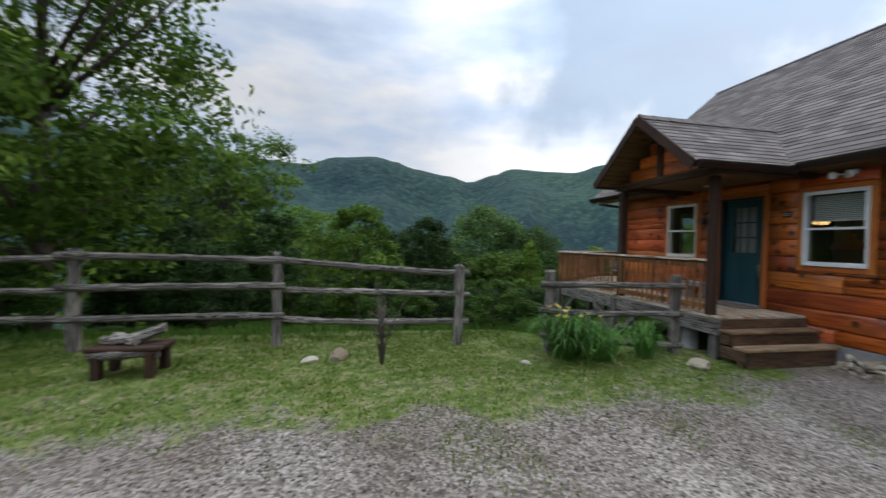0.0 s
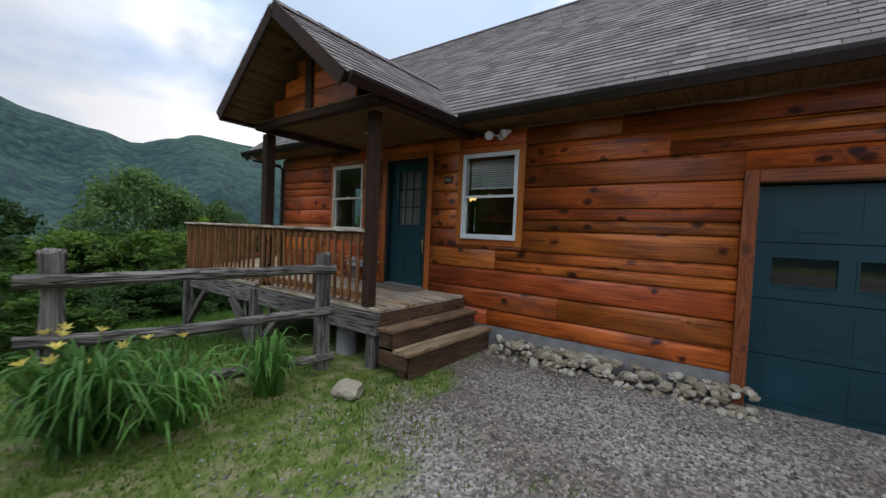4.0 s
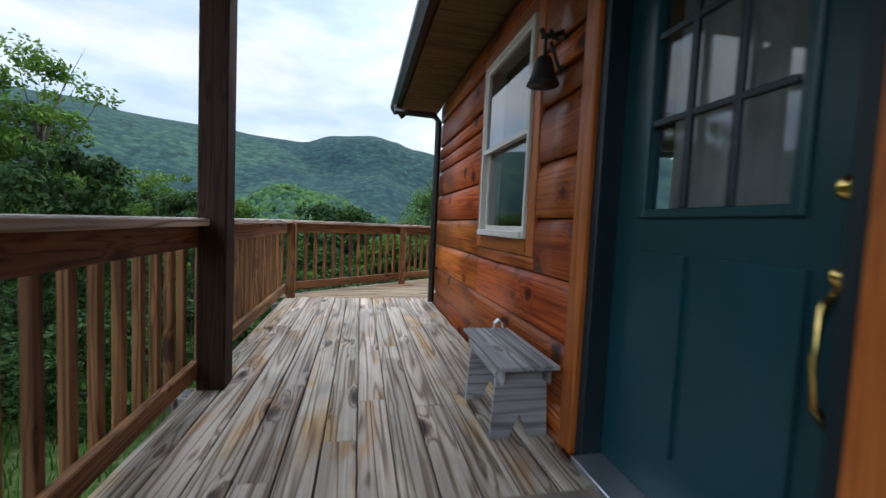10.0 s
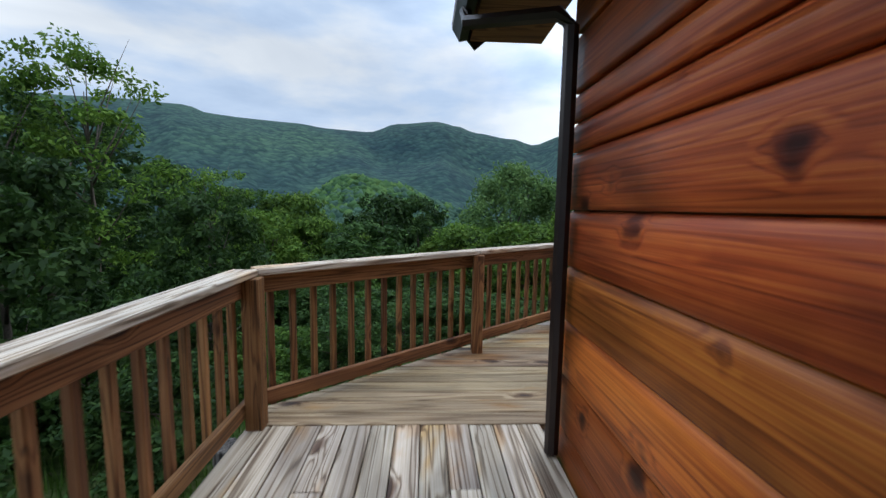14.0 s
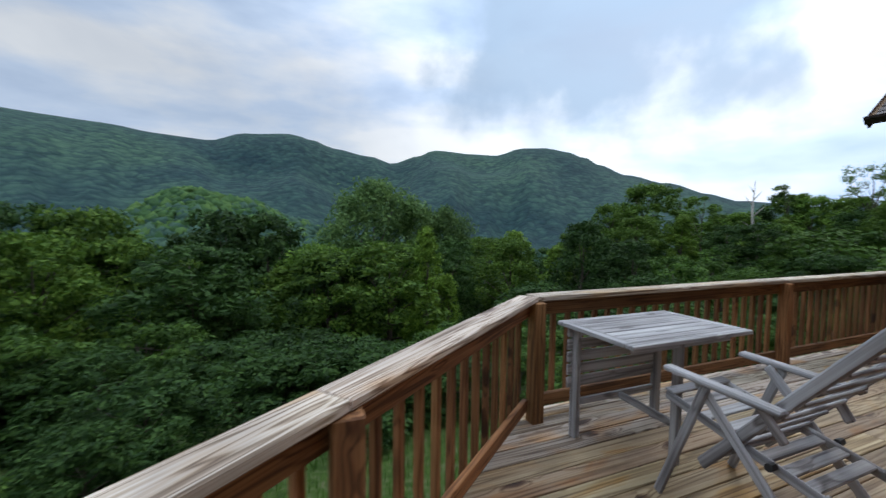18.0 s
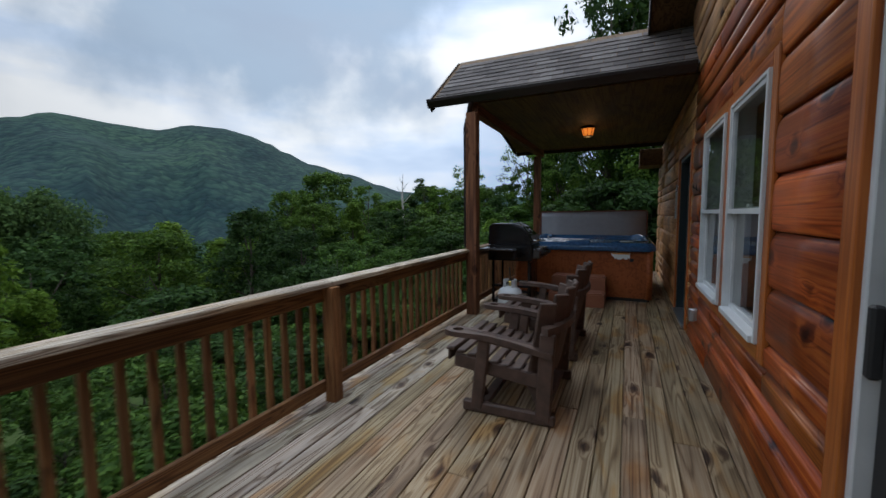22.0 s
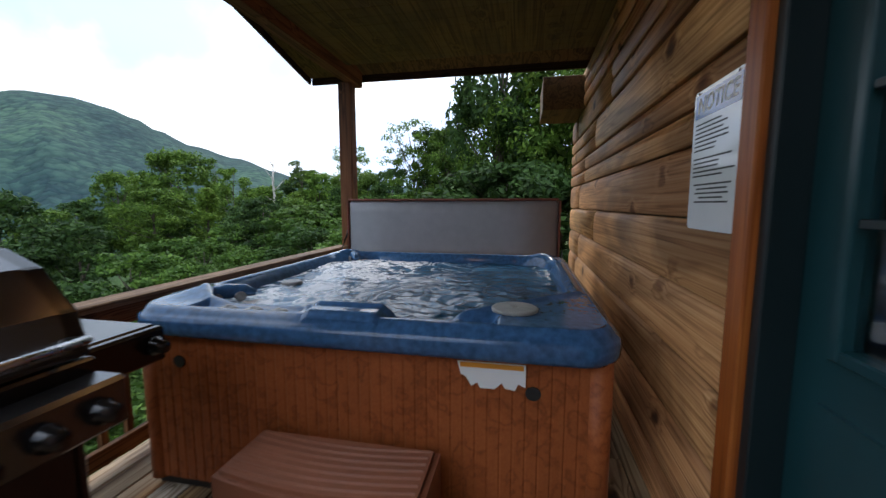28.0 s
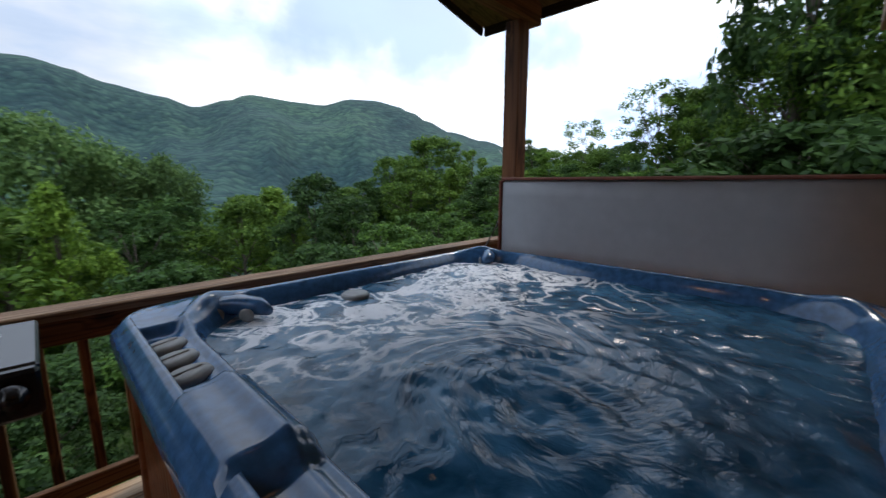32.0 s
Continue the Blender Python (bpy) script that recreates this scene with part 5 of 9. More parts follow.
for ya in (PY0, PY1):
    beam("rake_board", (PX - 0.014, ya, PEZ - 0.07), (PX - 0.014, PYM, PRZ - 0.07), 0.028, 0.16, M["post"], roof_porch, (0, 0, 1), 0.004, "gray-brown weathered rake board")
gutter("gutter", (PX + 0.02, PY0, PEZ + 0.0), (EAVE_X - 0.02, PY0, PEZ + 0.0), (0, -1, 0), roof_porch)
gutter("gutter", (PX + 0.02, PY1, PEZ + 0.0), (EAVE_X - 0.02, PY1, PEZ + 0.0), (0, 1, 0), roof_porch)
# flat porch ceiling and the tie-beams it rests on
bm = bmesh.new()
n = 14
for k in range(n):
    y0 = PY0 + 0.06 + (PY1 - PY0 - 0.12) * k / n
    cube(bm, -1.93, -0.002, y0 + 0.003, y0 + (PY1 - PY0 - 0.12) / n - 0.003, 2.362, 2.38)
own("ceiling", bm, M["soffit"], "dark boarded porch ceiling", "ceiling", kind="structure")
beam("tie_beam", (-1.86, PY0 + 0.02, 2.315), (-1.86, PY1 - 0.02, 2.315), 0.12, 0.09, M["post"], roof_porch)
beam("tie_beam", (-1.80, PY0 + 0.05, 2.315), (0.0, PY0 + 0.05, 2.315), 0.10, 0.09, M["post"], roof_porch)
beam("tie_beam", (-1.80, PY1 - 0.05, 2.315), (0.0, PY1 - 0.05, 2.315), 0.10, 0.09, M["post"], roof_porch)
# boarded gable face, set back from the rake
for k in range(5):
    z0 = 2.40 + k * 0.22
    hw = (PRZ - 0.16 - z0 - 0.215) / ps
    if hw > 0.08:
        beam("gable_board", (-1.86, PYM - hw, z0 + 0.11), (-1.86, PYM + hw, z0 + 0.11), 0.03, 0.215, M["siding"], roof_porch, (0, 0, 1), 0.01)
beam("king_post", (-1.90, PYM, 2.37), (-1.90, PYM, PRZ - 0.12), 0.12, 0.05, M["post"], roof_porch, (-1, 0, 0))

# roof over the tub
TX0, TXR, TX1, TZ0, TZR, TZ1, TY = 7.16, 8.28, 11.95, 2.99, 3.88, 3.00, 7.40
roof_tub = new("roof_tub")
put(roof_tub, Matrix())
tagged(roof_tub, "shingled porch roof over the hot tub", "roof", kind="structure")
bm = bmesh.new()
slab(bm, [(TX0, 1.0, TZ0), (TX0, TY, TZ0), (TXR, TY, TZR), (TXR, 1.0, TZR)], 0.09)
part("roof_slope", bm, M["soffit"], roof_tub)
bm = bmesh.new()
slab(bm, [(TXR, 1.0, TZR), (TXR, TY, TZR), (TX1, TY, TZ1), (TX1, 1.0, TZ1)], 0.09)
part("roof_slope", bm, M["soffit"], roof_tub)
ts = (TZR - TZ0) / (TXR - TX0)
shingled("shingles", [shingle_field((TX0 - 0.03, YB, TZ0 - 0.02), (0, 1, 0), (1, 0, ts), 11, int(math.hypot(TXR - TX0, TZR - TZ0) / 0.145), 0.29, 0.145)], "gray-brown asphalt shingles", roof_tub)
gutter("gutter", (TX0, YB + 0.05, TZ0 + 0.0), (TX0, TY + 0.02, TZ0 + 0.0), (-1, 0, 0), roof_tub)
beam("rake_board", (TX0, TY + 0.014, TZ0 - 0.08), (TXR, TY + 0.014, TZR - 0.08), 0.028, 0.16, M["post"], roof_tub)
beam("rake_board", (TXR, TY + 0.014, TZR - 0.08), (TX1, TY + 0.014, TZ1 - 0.08), 0.028, 0.16, M["post"], roof_tub)
beam("fascia", (TX1 + 0.014, 1.0, TZ1 - 0.08), (TX1 + 0.014, TY, TZ1 - 0.08), 0.028, 0.16, M["post"], roof_tub)
beam("tie_beam", (TX0 + 0.05, 6.78, 2.855), (TX1 - 0.05, 6.78, 2.855), 0.12, 0.20, M["rpost"], roof_tub)
bm = bmesh.new()
cube(bm, TX0 + 0.1, TX1 - 0.1, 6.795, 6.825, 2.955, TZ0 + 0.02)
part("gable_board", bm, M["soffit"], roof_tub)
bm = bmesh.new()
n = 30
for k in range(n):
    x0 = TX0 + 0.02 + (TX1 - TX0 - 0.5) * k / n
    cube(bm, x0 + 0.002, x0 + (TX1 - TX0 - 0.5) / n - 0.002, YB + 0.002, 6.715, 2.874, 2.892)
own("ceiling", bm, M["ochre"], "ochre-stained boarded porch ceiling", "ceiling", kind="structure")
bm = bmesh.new()
tube(bm, [(TX0 - 0.05, 6.78, TZ0 - 0.1), (TX0 - 0.03, 6.81, TZ0 - 0.2), (7.20, 6.89, TZ0 - 0.42), (7.25, 6.91, TZ0 - 0.60), (7.25, 6.91, 0.93)], 0.036, 8)
part("downspout", bm, M["brown_metal"], roof_tub, "dark brown downspout")

beam("eave_return", (12.05, 4.40, 2.62), (12.85, 4.40, 2.62), 0.46, 0.36, M["soffit"], roof_tub)


# ---------- decks ----------
RC1, RC3 = Vector((-1.75, 4.49, 0)), Vector((1.23, 6.87, 0))
DX0, DY0, DY1, DX1 = -1.76, -0.73, 6.98, 12.6
deck = new("deck_floor")
put(deck, Matrix())
tagged(deck, "weathered gray-tan timber deck round the house", "deck", kind="structure")
deck_boards = []          # (x0, y0, x1, y1) centre lines, laid at the end


def joints(rnd, a, b, lo, hi):
    cut, out = a, []
    while cut < b:
        nxt = cut + rnd.uniform(lo, hi)
        if b - nxt < 0.5:
            nxt = b
        out.append((cut, min(nxt, b)))
        cut = nxt
    return out


rnd = random.Random(5)
BW = 0.143
k = 0
while DX0 + (k + 1) * BW <= 0.02:
    x = DX0 + (k + 0.5) * BW
    for a, b in joints(rnd, DY0, 4.40, 1.6, 4.4):
        deck_boards.append((x, a, x, b))
    k += 1
y = 4.405 + BW / 2
while y < DY1:
    x0 = DX0 if y < 4.53 else RC1.x + (y - RC1.y) / (RC3.y - RC1.y) * (RC3.x - RC1.x) - 0.16
    x0 = min(x0, RC3.x - 0.1)
    for a, b in joints(rnd, x0, DX1, 2.0, 4.8):
        deck_boards.append((a, y, b, y))
    y += BW
y = 4.405 - BW / 2
while y > YB:
    for a, b in joints(rnd, 0.02, DX1, 2.0, 4.8):
        deck_boards.append((a, y, b, y))
    y -= BW
# rim joists, beams and legs under the deck
for p, q in (((DX0 - 0.02, DY0, -0.17), (DX0 - 0.02, 4.42, -0.17)), ((DX0, 4.42, -0.17), (RC3.x - 0.05, DY1 + 0.02, -0.17)), ((RC3.x - 0.05, DY1 + 0.02, -0.17), (DX1, DY1 + 0.02, -0.17)), ((DX0, DY0 + 0.02, -0.17), (0.0, DY0 + 0.02, -0.17)), ((DX1, YB, -0.17), (DX1, DY1, -0.17))):
    beam("rim_joist", p, q, 0.04, 0.24, M["fence"], deck, (0, 0, 1), 0.006, "gray weathered rim joist")
for x, y in ((-1.69, -0.60), (-1.80, 1.86), (-1.80, 4.3), (0.1, 5.8), (1.3, 6.8), (4.3, 6.85), (7.2, 6.85), (10.0, 6.85), (12.4, 6.85)):
    beam("deck_leg", (x, y, -0.05), (x, y, land_z(x, y) - 0.1), 0.14, 0.14, M["fence"], deck, (1, 0, 0), 0.006, "gray weathered timber leg")
for y, d in ((1.86, 1), (1.86, -1), (4.3, -1)):
    beam("knee_brace", (-1.80, y + d * 0.75, -0.28), (-1.80, y + d * 0.05, -0.95), 0.09, 0.09, M["fence"], deck, (1, 0, 0), 0.005, "gray diagonal brace")
beam("joist", (-1.78, 4.40, -0.09), (0.1, 4.40, -0.09), 0.09, 0.10, M["fence"], deck, (0, 0, 1), 0.004)
# the white pier at the corner under the porch
bm = bmesh.new()
lathe(bm, [(0.13, -1.3), (0.13, -0.30)], 20, Matrix.Translation((-1.55, 0.05, 0)))
own("concrete_pier", bm, M["concrete"], "pale round concrete pier under the deck", "pier", smooth=True)

# porch steps: two boxed treads
steps = thing("porch_steps", (-0.9, -1.1, -0.66), "brown timber steps up to the porch deck", "steps")
for y0, y1, z, mat in ((-0.99, -0.755, -0.18, "stair"), (-1.24, -0.995, -0.385, "deck_back")):
    for j in range(2):
        w = (y1 - y0) / 2
        beam("tread", (-1.80, y0 + w * (j + 0.5), z - 0.022), (-0.05, y0 + w * (j + 0.5), z - 0.022), w - 0.006, 0.044, M[mat], steps, (0, 0, 1), 0.007)
    low = -0.42 if mat == "stair" else -0.70
    beam("riser", (-1.74, y0 + 0.045, (z - 0.045 + low) / 2), (-0.09, y0 + 0.045, (z - 0.045 + low) / 2), 0.03, z - 0.045 - low, M["riser"], steps, (0, 0, 1), 0.003, "dark brown riser")
    for x in (-1.755, -0.075):
        beam("stringer", (x, y0 + 0.06, z - 0.13), (x, -0.755, z - 0.13), 0.03 if mat == "stair" else 0.024, 0.17, M["riser"], steps, (0, 0, 1), 0.003, "dark brown stringer")
for x in (-1.755, -0.075):
    beam("stringer_foot", (x, -1.10, -0.74), (x, -1.10, -0.585), 0.09, 0.03, M["riser"], steps, (1, 0, 0), 0.003)
beam("riser", (-1.75, -0.748, -0.13), (-0.05, -0.748, -0.13), 0.012, 0.18, M["riser"], steps, (0, 0, 1), 0.002)


# ---------- railing ----------
def rail_run(p0, p1, group, low=0.0, cap="cap"):
    """One straight run of deck railing between two points: caps, upper and lower rails, balusters on the outside."""
    a, b = Vector(p0) - Vector((0, 0, low)), Vector(p1) - Vector((0, 0, low))
    d = (b - a).normalized()
    out = Vector((-d.y, d.x, 0))      # to the left of the run: away from the house
    th = thing("deck_railing", (*a[:2], 0), "brown timber railing with a weathered flat cap", "railing", group)
    beam("rail_cap", a + Vector((0, 0, 0.890)) - d * 0.03, b + Vector((0, 0, 0.890)) + d * 0.03, 0.145, 0.038, M[cap], th, (0, 0, 1), 0.006, "weathered flat rail cap" if cap == "cap" else "dark brown flat rail cap")
    beam("upper_rail", a + out * 0.0 + Vector((0, 0, 0.815)), b + Vector((0, 0, 0.815)), 0.038, 0.11, M["rail"], th, (0, 0, 1), 0.005)
    beam("lower_rail", a + Vector((0, 0, 0.115 + low)), b + Vector((0, 0, 0.115 + low)), 0.038, 0.09, M["rail"], th, (0, 0, 1), 0.005)
    n = int((b - a).length / 0.135)
    for k in range(n):
        p = a + d * ((k + 0.5) * (b - a).length / n) + out * 0.039
        beam("baluster", p + Vector((0, 0, 0.04 + low)), p + Vector((0, 0, 0.84)), 0.036, 0.036, M["rail"], th, out, 0.004)
    return th


def rail_post(x, y, top=0.870, size=0.095, mat="rail", ang=0.0):
    th = beam("railing_post", (x, y, -0.25), (x, y, top), size, size, M[mat], None, (math.cos(ang), math.sin(ang), 0), 0.006,
              tags=dict(label="brown square timber railing post", category="post", group="railing posts"))
    return th


RX = -1.76
rail_run((RX + 0.055, -0.40, 0), (RX + 0.01, 1.78, 0), "deck railings")
rail_run((RX, 1.90, 0), (RX, 4.42, 0), "deck railings")
dg = (RC3 - RC1).normalized()
P2 = Vector((-0.29, 5.62, 0))
P2 = RC1 + dg * (P2 - RC1).dot(dg)
rail_run(RC1 + dg * 0.05, P2 - dg * 0.03, "deck railings")
rail_run(P2 + dg * 0.03, RC3 - dg * 0.05, "deck railings")
RY = 6.88
rail_run((RC3.x + 0.05, RY, 0), (4.27, RY, 0), "deck railings")
rail_run((4.33, RY, 0), (7.12, RY, 0), "deck railings")
rail_run((7.28, RY, 0), (11.63, RY, 0), "deck railings", 0.0, "stair")
inn = Vector((dg.y, -dg.x, 0)) * 0.055
for x, y in ((RX + 0.06, 4.40), (P2.x + inn.x, P2.y + inn.y), (RC3.x + 0.02, RC3.y - 0.07), (4.30, RY - 0.055)):
    rail_post(x, y)


def porch_post(x, y, z0, z1, size, mat, label):
    beam("porch_post", (x, y, z0), (x, y, z1), size, size, M[mat], None, (1, 0, 0), 0.008, tags=dict(label=label, category="post", group="porch posts"))


porch_post(-1.68, -0.47, 0.0, 2.27, 0.125, "post", "dark brown square porch post beside the steps")
porch_post(-1.67, 1.83, 0.0, 2.27, 0.14, "post", "dark brown square porch post at the railing")
porch_post(7.17, 6.78, 0.0, 2.755, 0.15, "rpost", "red-brown square post under the tub roof")
porch_post(11.70, 6.83, 0.0, 2.755, 0.15, "rpost", "red-brown square post under the tub roof")


# ---------- split-rail fence ----------
def rough_rail(name, p0, p1, w, h, parent, seed):
    """A split rail: a sagging wedge-shaped bar with a ragged surface."""
    rn = random.Random(seed)
    m, length = axes(p0, p1)
    bm = bmesh.new()
    n, s = 22, 7
    rings = []
    ph = rn.uniform(0, 6)
    for i in range(n + 1):
        u = i / n
        x = (u - 0.5) * length
        yo, zo = 0.022 * math.sin(u * 5 + ph), 0.03 * math.sin(u * 3.6 + ph * 2) - 0.03 * math.sin(u * math.pi) * rn.uniform(0.6, 1)
        ring = []
        for k in range(s):
            a = 2 * math.pi * k / s
            f = 1 + 0.28 * noise.noise((i * 0.22 + seed * 9.1, k * 1.7, seed))
            ring.append(bm.verts.new((x, yo + w / 2 * math.cos(a) * f, zo + h / 2 * math.sin(a) * f)))
        rings.append(ring)
    for a, b in zip(rings, rings[1:]):
        for k in range(s):
            bm.faces.new((a[k], b[k], b[(k + 1) % s], a[(k + 1) % s]))
    bm.faces.new(rings[0])
    bm.faces.new(list(reversed(rings[-1])))
    return part(name, bm, M["fence"], parent, "", m)


def fence_post(x, y, h, seed, parent, lean=0.0):
    rn = random.Random(seed)
    z = land_z(x, y)
    bm = bmesh.new()
    cube(bm, -h / 2 - 0.1, h / 2, -0.064, 0.064, -0.052, 0.052)
    bmesh.ops.subdivide_edges(bm, edges=list(bm.edges), cuts=3, use_grid_fill=True)
    for v in bm.verts:
        k = noise.noise(v.co * 6 + Vector((seed, 0, 0)))
        v.co.y += k * 0.025
        v.co.z += k * 0.02
        if v.co.x > h / 2 - 0.02:
            v.co.x += rn.uniform(-0.03, 0.02)
    m, _ = axes((x, y, z), (x + lean, y, z + h), (0, 1, 0))
    part("fence_post", bm, M["fence"], parent, "", m)


f1 = thing("split_rail_fence", (-8.6, 0.8, -0.7), "gray weathered split-rail fence along the bank", "fence", "fences")
for x, y, s in ((-13.9, 1.1, 1), (-11.4, 0.80, 2), (-8.62, 0.78, 3), (-5.68, 0.55, 4)):
    fence_post(x, y, 1.50 if s != 4 else 1.34, s, f1)
for i, z in enumerate((0.72, 0.30, -0.17)):
    rough_rail("fence_rail", (-14.1, 1.12, z - 0.06), (-11.25, 0.84, z - 0.05), 0.10, 0.10, f1, 20 + i)
    rough_rail("fence_rail", (-11.6, 0.74, z), (-8.50, 0.72, z + (0.03 if i == 0 else 0)), 0.11, 0.11, f1, 10 + i)
    rough_rail("fence_rail", (-8.72, 0.84, z - 0.03), (-5.50, 0.60, z - 0.13), 0.11, 0.11, f1, 14 + i)
f2 = thing("split_rail_fence", (-3.0, 0.2, -0.7), "gray weathered split-rail fence beside the porch", "fence", "fences")
fence_post(-4.30, 0.0, 1.30, 7, f2)
fence_post(-2.17, -0.26, 1.30, 8, f2)
for i, (za, zb) in enumerate(((0.47, 0.43), (0.06, -0.05), (-0.40, -0.50))):
    rough_rail("fence_rail", (-4.50, -0.08, za), (-2.06, -0.33, zb), 0.10, 0.10, f2, 40 + i)

# ---------- lamps and small fittings on the house ----------
fl = thing("flood_light", (-0.06, -1.23, 2.26), "twin white flood lamps on the cedar wall", "lamp")
bm = bmesh.new()
lathe(bm, [(0.055, 0), (0.055, 0.025), (0.03, 0.04)], 16)
part("base_plate", bm, M["white"], fl, "", pose(-0.03, -1.23, 2.27, 0, -90, 0), True)
for dy, tilt in ((0.13, 28), (-0.13, -28)):
    bm = bmesh.new()
    tube(bm, [(-0.05, -1.23, 2.27), (-0.09, -1.23 + dy * 0.6, 2.28), (-0.12, -1.23 + dy, 2.29)], 0.014, 8)
    part("arm", bm, M["white"], fl, "", None, True)
    bm = bmesh.new()
    lathe(bm, [(0.028, -0.07), (0.034, -0.03), (0.062, 0.05), (0.060, 0.058), (0.0, 0.066)], 18)
    lamp_head = part("lamp_head", bm, M["floodglass"], fl, "pale glass lamp head", pose(-0.15, -1.23 + dy, 2.28, 0, -115, tilt), True)
rl = thing("recessed_light", (-1.1, 0.2, 2.225), "round white light in the porch ceiling", "lamp")
bm = bmesh.new()
lathe(bm, [(0.0, -0.012), (0.07, -0.012), (0.095, -0.006), (0.10, 0.006)], 24)
part("trim_ring", bm, M["white"], rl, "", pose(-1.1, 0.2, 2.226), True)

cl = thing("ceiling_lantern", (9.4, 5.5, 2.74), "lit amber glass lantern on the porch ceiling", "lamp")
bm = bmesh.new()
lathe(bm, [(0.125, 0), (0.125, 0.014), (0.10, 0.03)], 8)
part("canopy", bm, M["black_matt"], cl, "", pose(9.4, 5.5, 2.842))
bm = bmesh.new()
lathe(bm, [(0.072, -0.125), (0.105, -0.004)], 8)
part("glass_shade", bm, M["amber"], cl, "glowing amber glass", pose(9.4, 5.5, 2.842))
for k in range(8):
    t = 2 * math.pi * k / 8
    c, s = math.cos(t), math.sin(t)
    beam("lantern_rib", (9.4 + 0.075 * c, 5.5 + 0.075 * s, 2.714), (9.4 + 0.109 * c, 5.5 + 0.109 * s, 2.838), 0.009, 0.009, M["black_matt"], cl, (0, 0, 1), 0)
bm = bmesh.new()
lathe(bm, [(0.06, -0.140), (0.078, -0.134), (0.078, -0.122)], 8)
part("bottom_cap", bm, M["black_matt"], cl, "", pose(9.4, 5.5, 2.842))
lamp = bpy.data.lights.new("lantern_glow", "POINT")
lamp.energy, lamp.color, lamp.shadow_soft_size = 2.0, (1.0, 0.55, 0.2), 0.07
lo = new("lantern_glow", lamp)
lo.location = (9.4, 5.5, 2.66)

# bell on its bracket beside the door
be = thing("door_bell", (-0.02, 1.28, 1.62), "dark cast-iron bell on a scrolled wall bracket", "bell")
bm = bmesh.new()
lathe(bm, [(0.075, 0.0), (0.070, 0.012), (0.052, 0.05), (0.042, 0.10), (0.030, 0.125), (0.0, 0.132)], 20)
part("bell", bm, M["black_matt"], be, "", pose(-0.115, 1.27, 1.60), True)
bm = bmesh.new()
tube(bm, [(-0.012, 1.28, 1.60), (-0.012, 1.28, 1.90)], 0.012, 6)
tube(bm, [(-0.015, 1.28, 1.86), (-0.06, 1.28, 1.84), (-0.12, 1.27, 1.82), (-0.14, 1.27, 1.85)], 0.012, 6)
tube(bm, [(-0.015, 1.28, 1.66), (-0.05, 1.28, 1.72), (-0.09, 1.27, 1.80)], 0.009, 6)
part("bracket", bm, M["black_matt"], be, "", None, True)
bm = bmesh.new()
for s in range(5):
    a = s * 1.25
    tube(bm, [(-0.05 - 0.018 * s, 1.28, 1.82), (-0.06 - 0.018 * s, 1.28 + 0.022 * math.cos(a), 1.84 + 0.025 * math.sin(a))], [0.010, 0.004], 6)
part("scroll_work", bm, M["black_matt"], be, "", None, True)
bm = bmesh.new()
tube(bm, [(-0.115, 1.27, 1.73), (-0.115, 1.27, 1.82)], 0.008, 6)
part("hanger", bm, M["black_matt"], be)

# outdoor socket box
for x, nm in ((6.62, "deck"),):
    so = thing("socket_box", (x, 4.19, 0.30), "gray metal weatherproof socket box on the wall", "socket")
    bm = bmesh.new()
    cube(bm, x - 0.04, x + 0.04, 4.184, 4.21, 0.31, 0.43)
    bevel_all(bm, 0.006)
    part("box", bm, M["alu"], so)
    bm = bmesh.new()
    prism(bm, [(x - 0.045, 4.21), (x + 0.045, 4.21), (x + 0.035, 4.255), (x - 0.035, 4.255)], 0.30, 0.425)
    bevel_all(bm, 0.008)
    part("cover", bm, M["alu"], so)
for x, z in ((6.99, 1.66), (6.79, 1.63)):
    hk = thing("wall_hook", (x, 4.19, z), "small dark iron hook on the cedar wall", "hook", "wall hooks")
    bm = bmesh.new()
    cube(bm, x - 0.012, x + 0.012, 4.184, 4.190, z - 0.035, z + 0.035)
    bevel_all(bm, 0.003)
    part("back_plate", bm, M["black_matt"], hk)
    for u in (-1, 1):
        bm = bmesh.new()
        tube(bm, [(x, 4.190, z - 0.01), (x + u * 0.012, 4.205, z - 0.022), (x + u * 0.022, 4.215, z), (x + u * 0.026, 4.215, z + 0.02)], 0.004, 6)
        part("prong", bm, M["black_matt"], hk, "", None, True)
jb = thing("junction_box", (7.30, 6.78, 1.5), "small gray-brown box on the porch post", "box")
bm = bmesh.new()
cube(bm, 7.277, 7.325, 6.74, 6.82, 1.40, 1.58)
bevel_all(bm, 0.006)
part("case", bm, M["brown_metal"], jb)
dp = thing("door_plaque", (-0.03, -0.36, 1.71), "small dark wooden plaque beside the porch door", "plaque")
bm = bmesh.new()
cube(bm, -0.045, -0.024, -0.44, -0.28, 1.66, 1.76)
bevel_all(bm, 0.006)
part("board", bm, M["post"], dp)
bm = bmesh.new()
for z in (1.725, 1.695):
    cube(bm, -0.048, -0.0452, -0.42, -0.30, z - 0.008, z + 0.008)
part("lettering", bm, M["gray_knob"], dp)

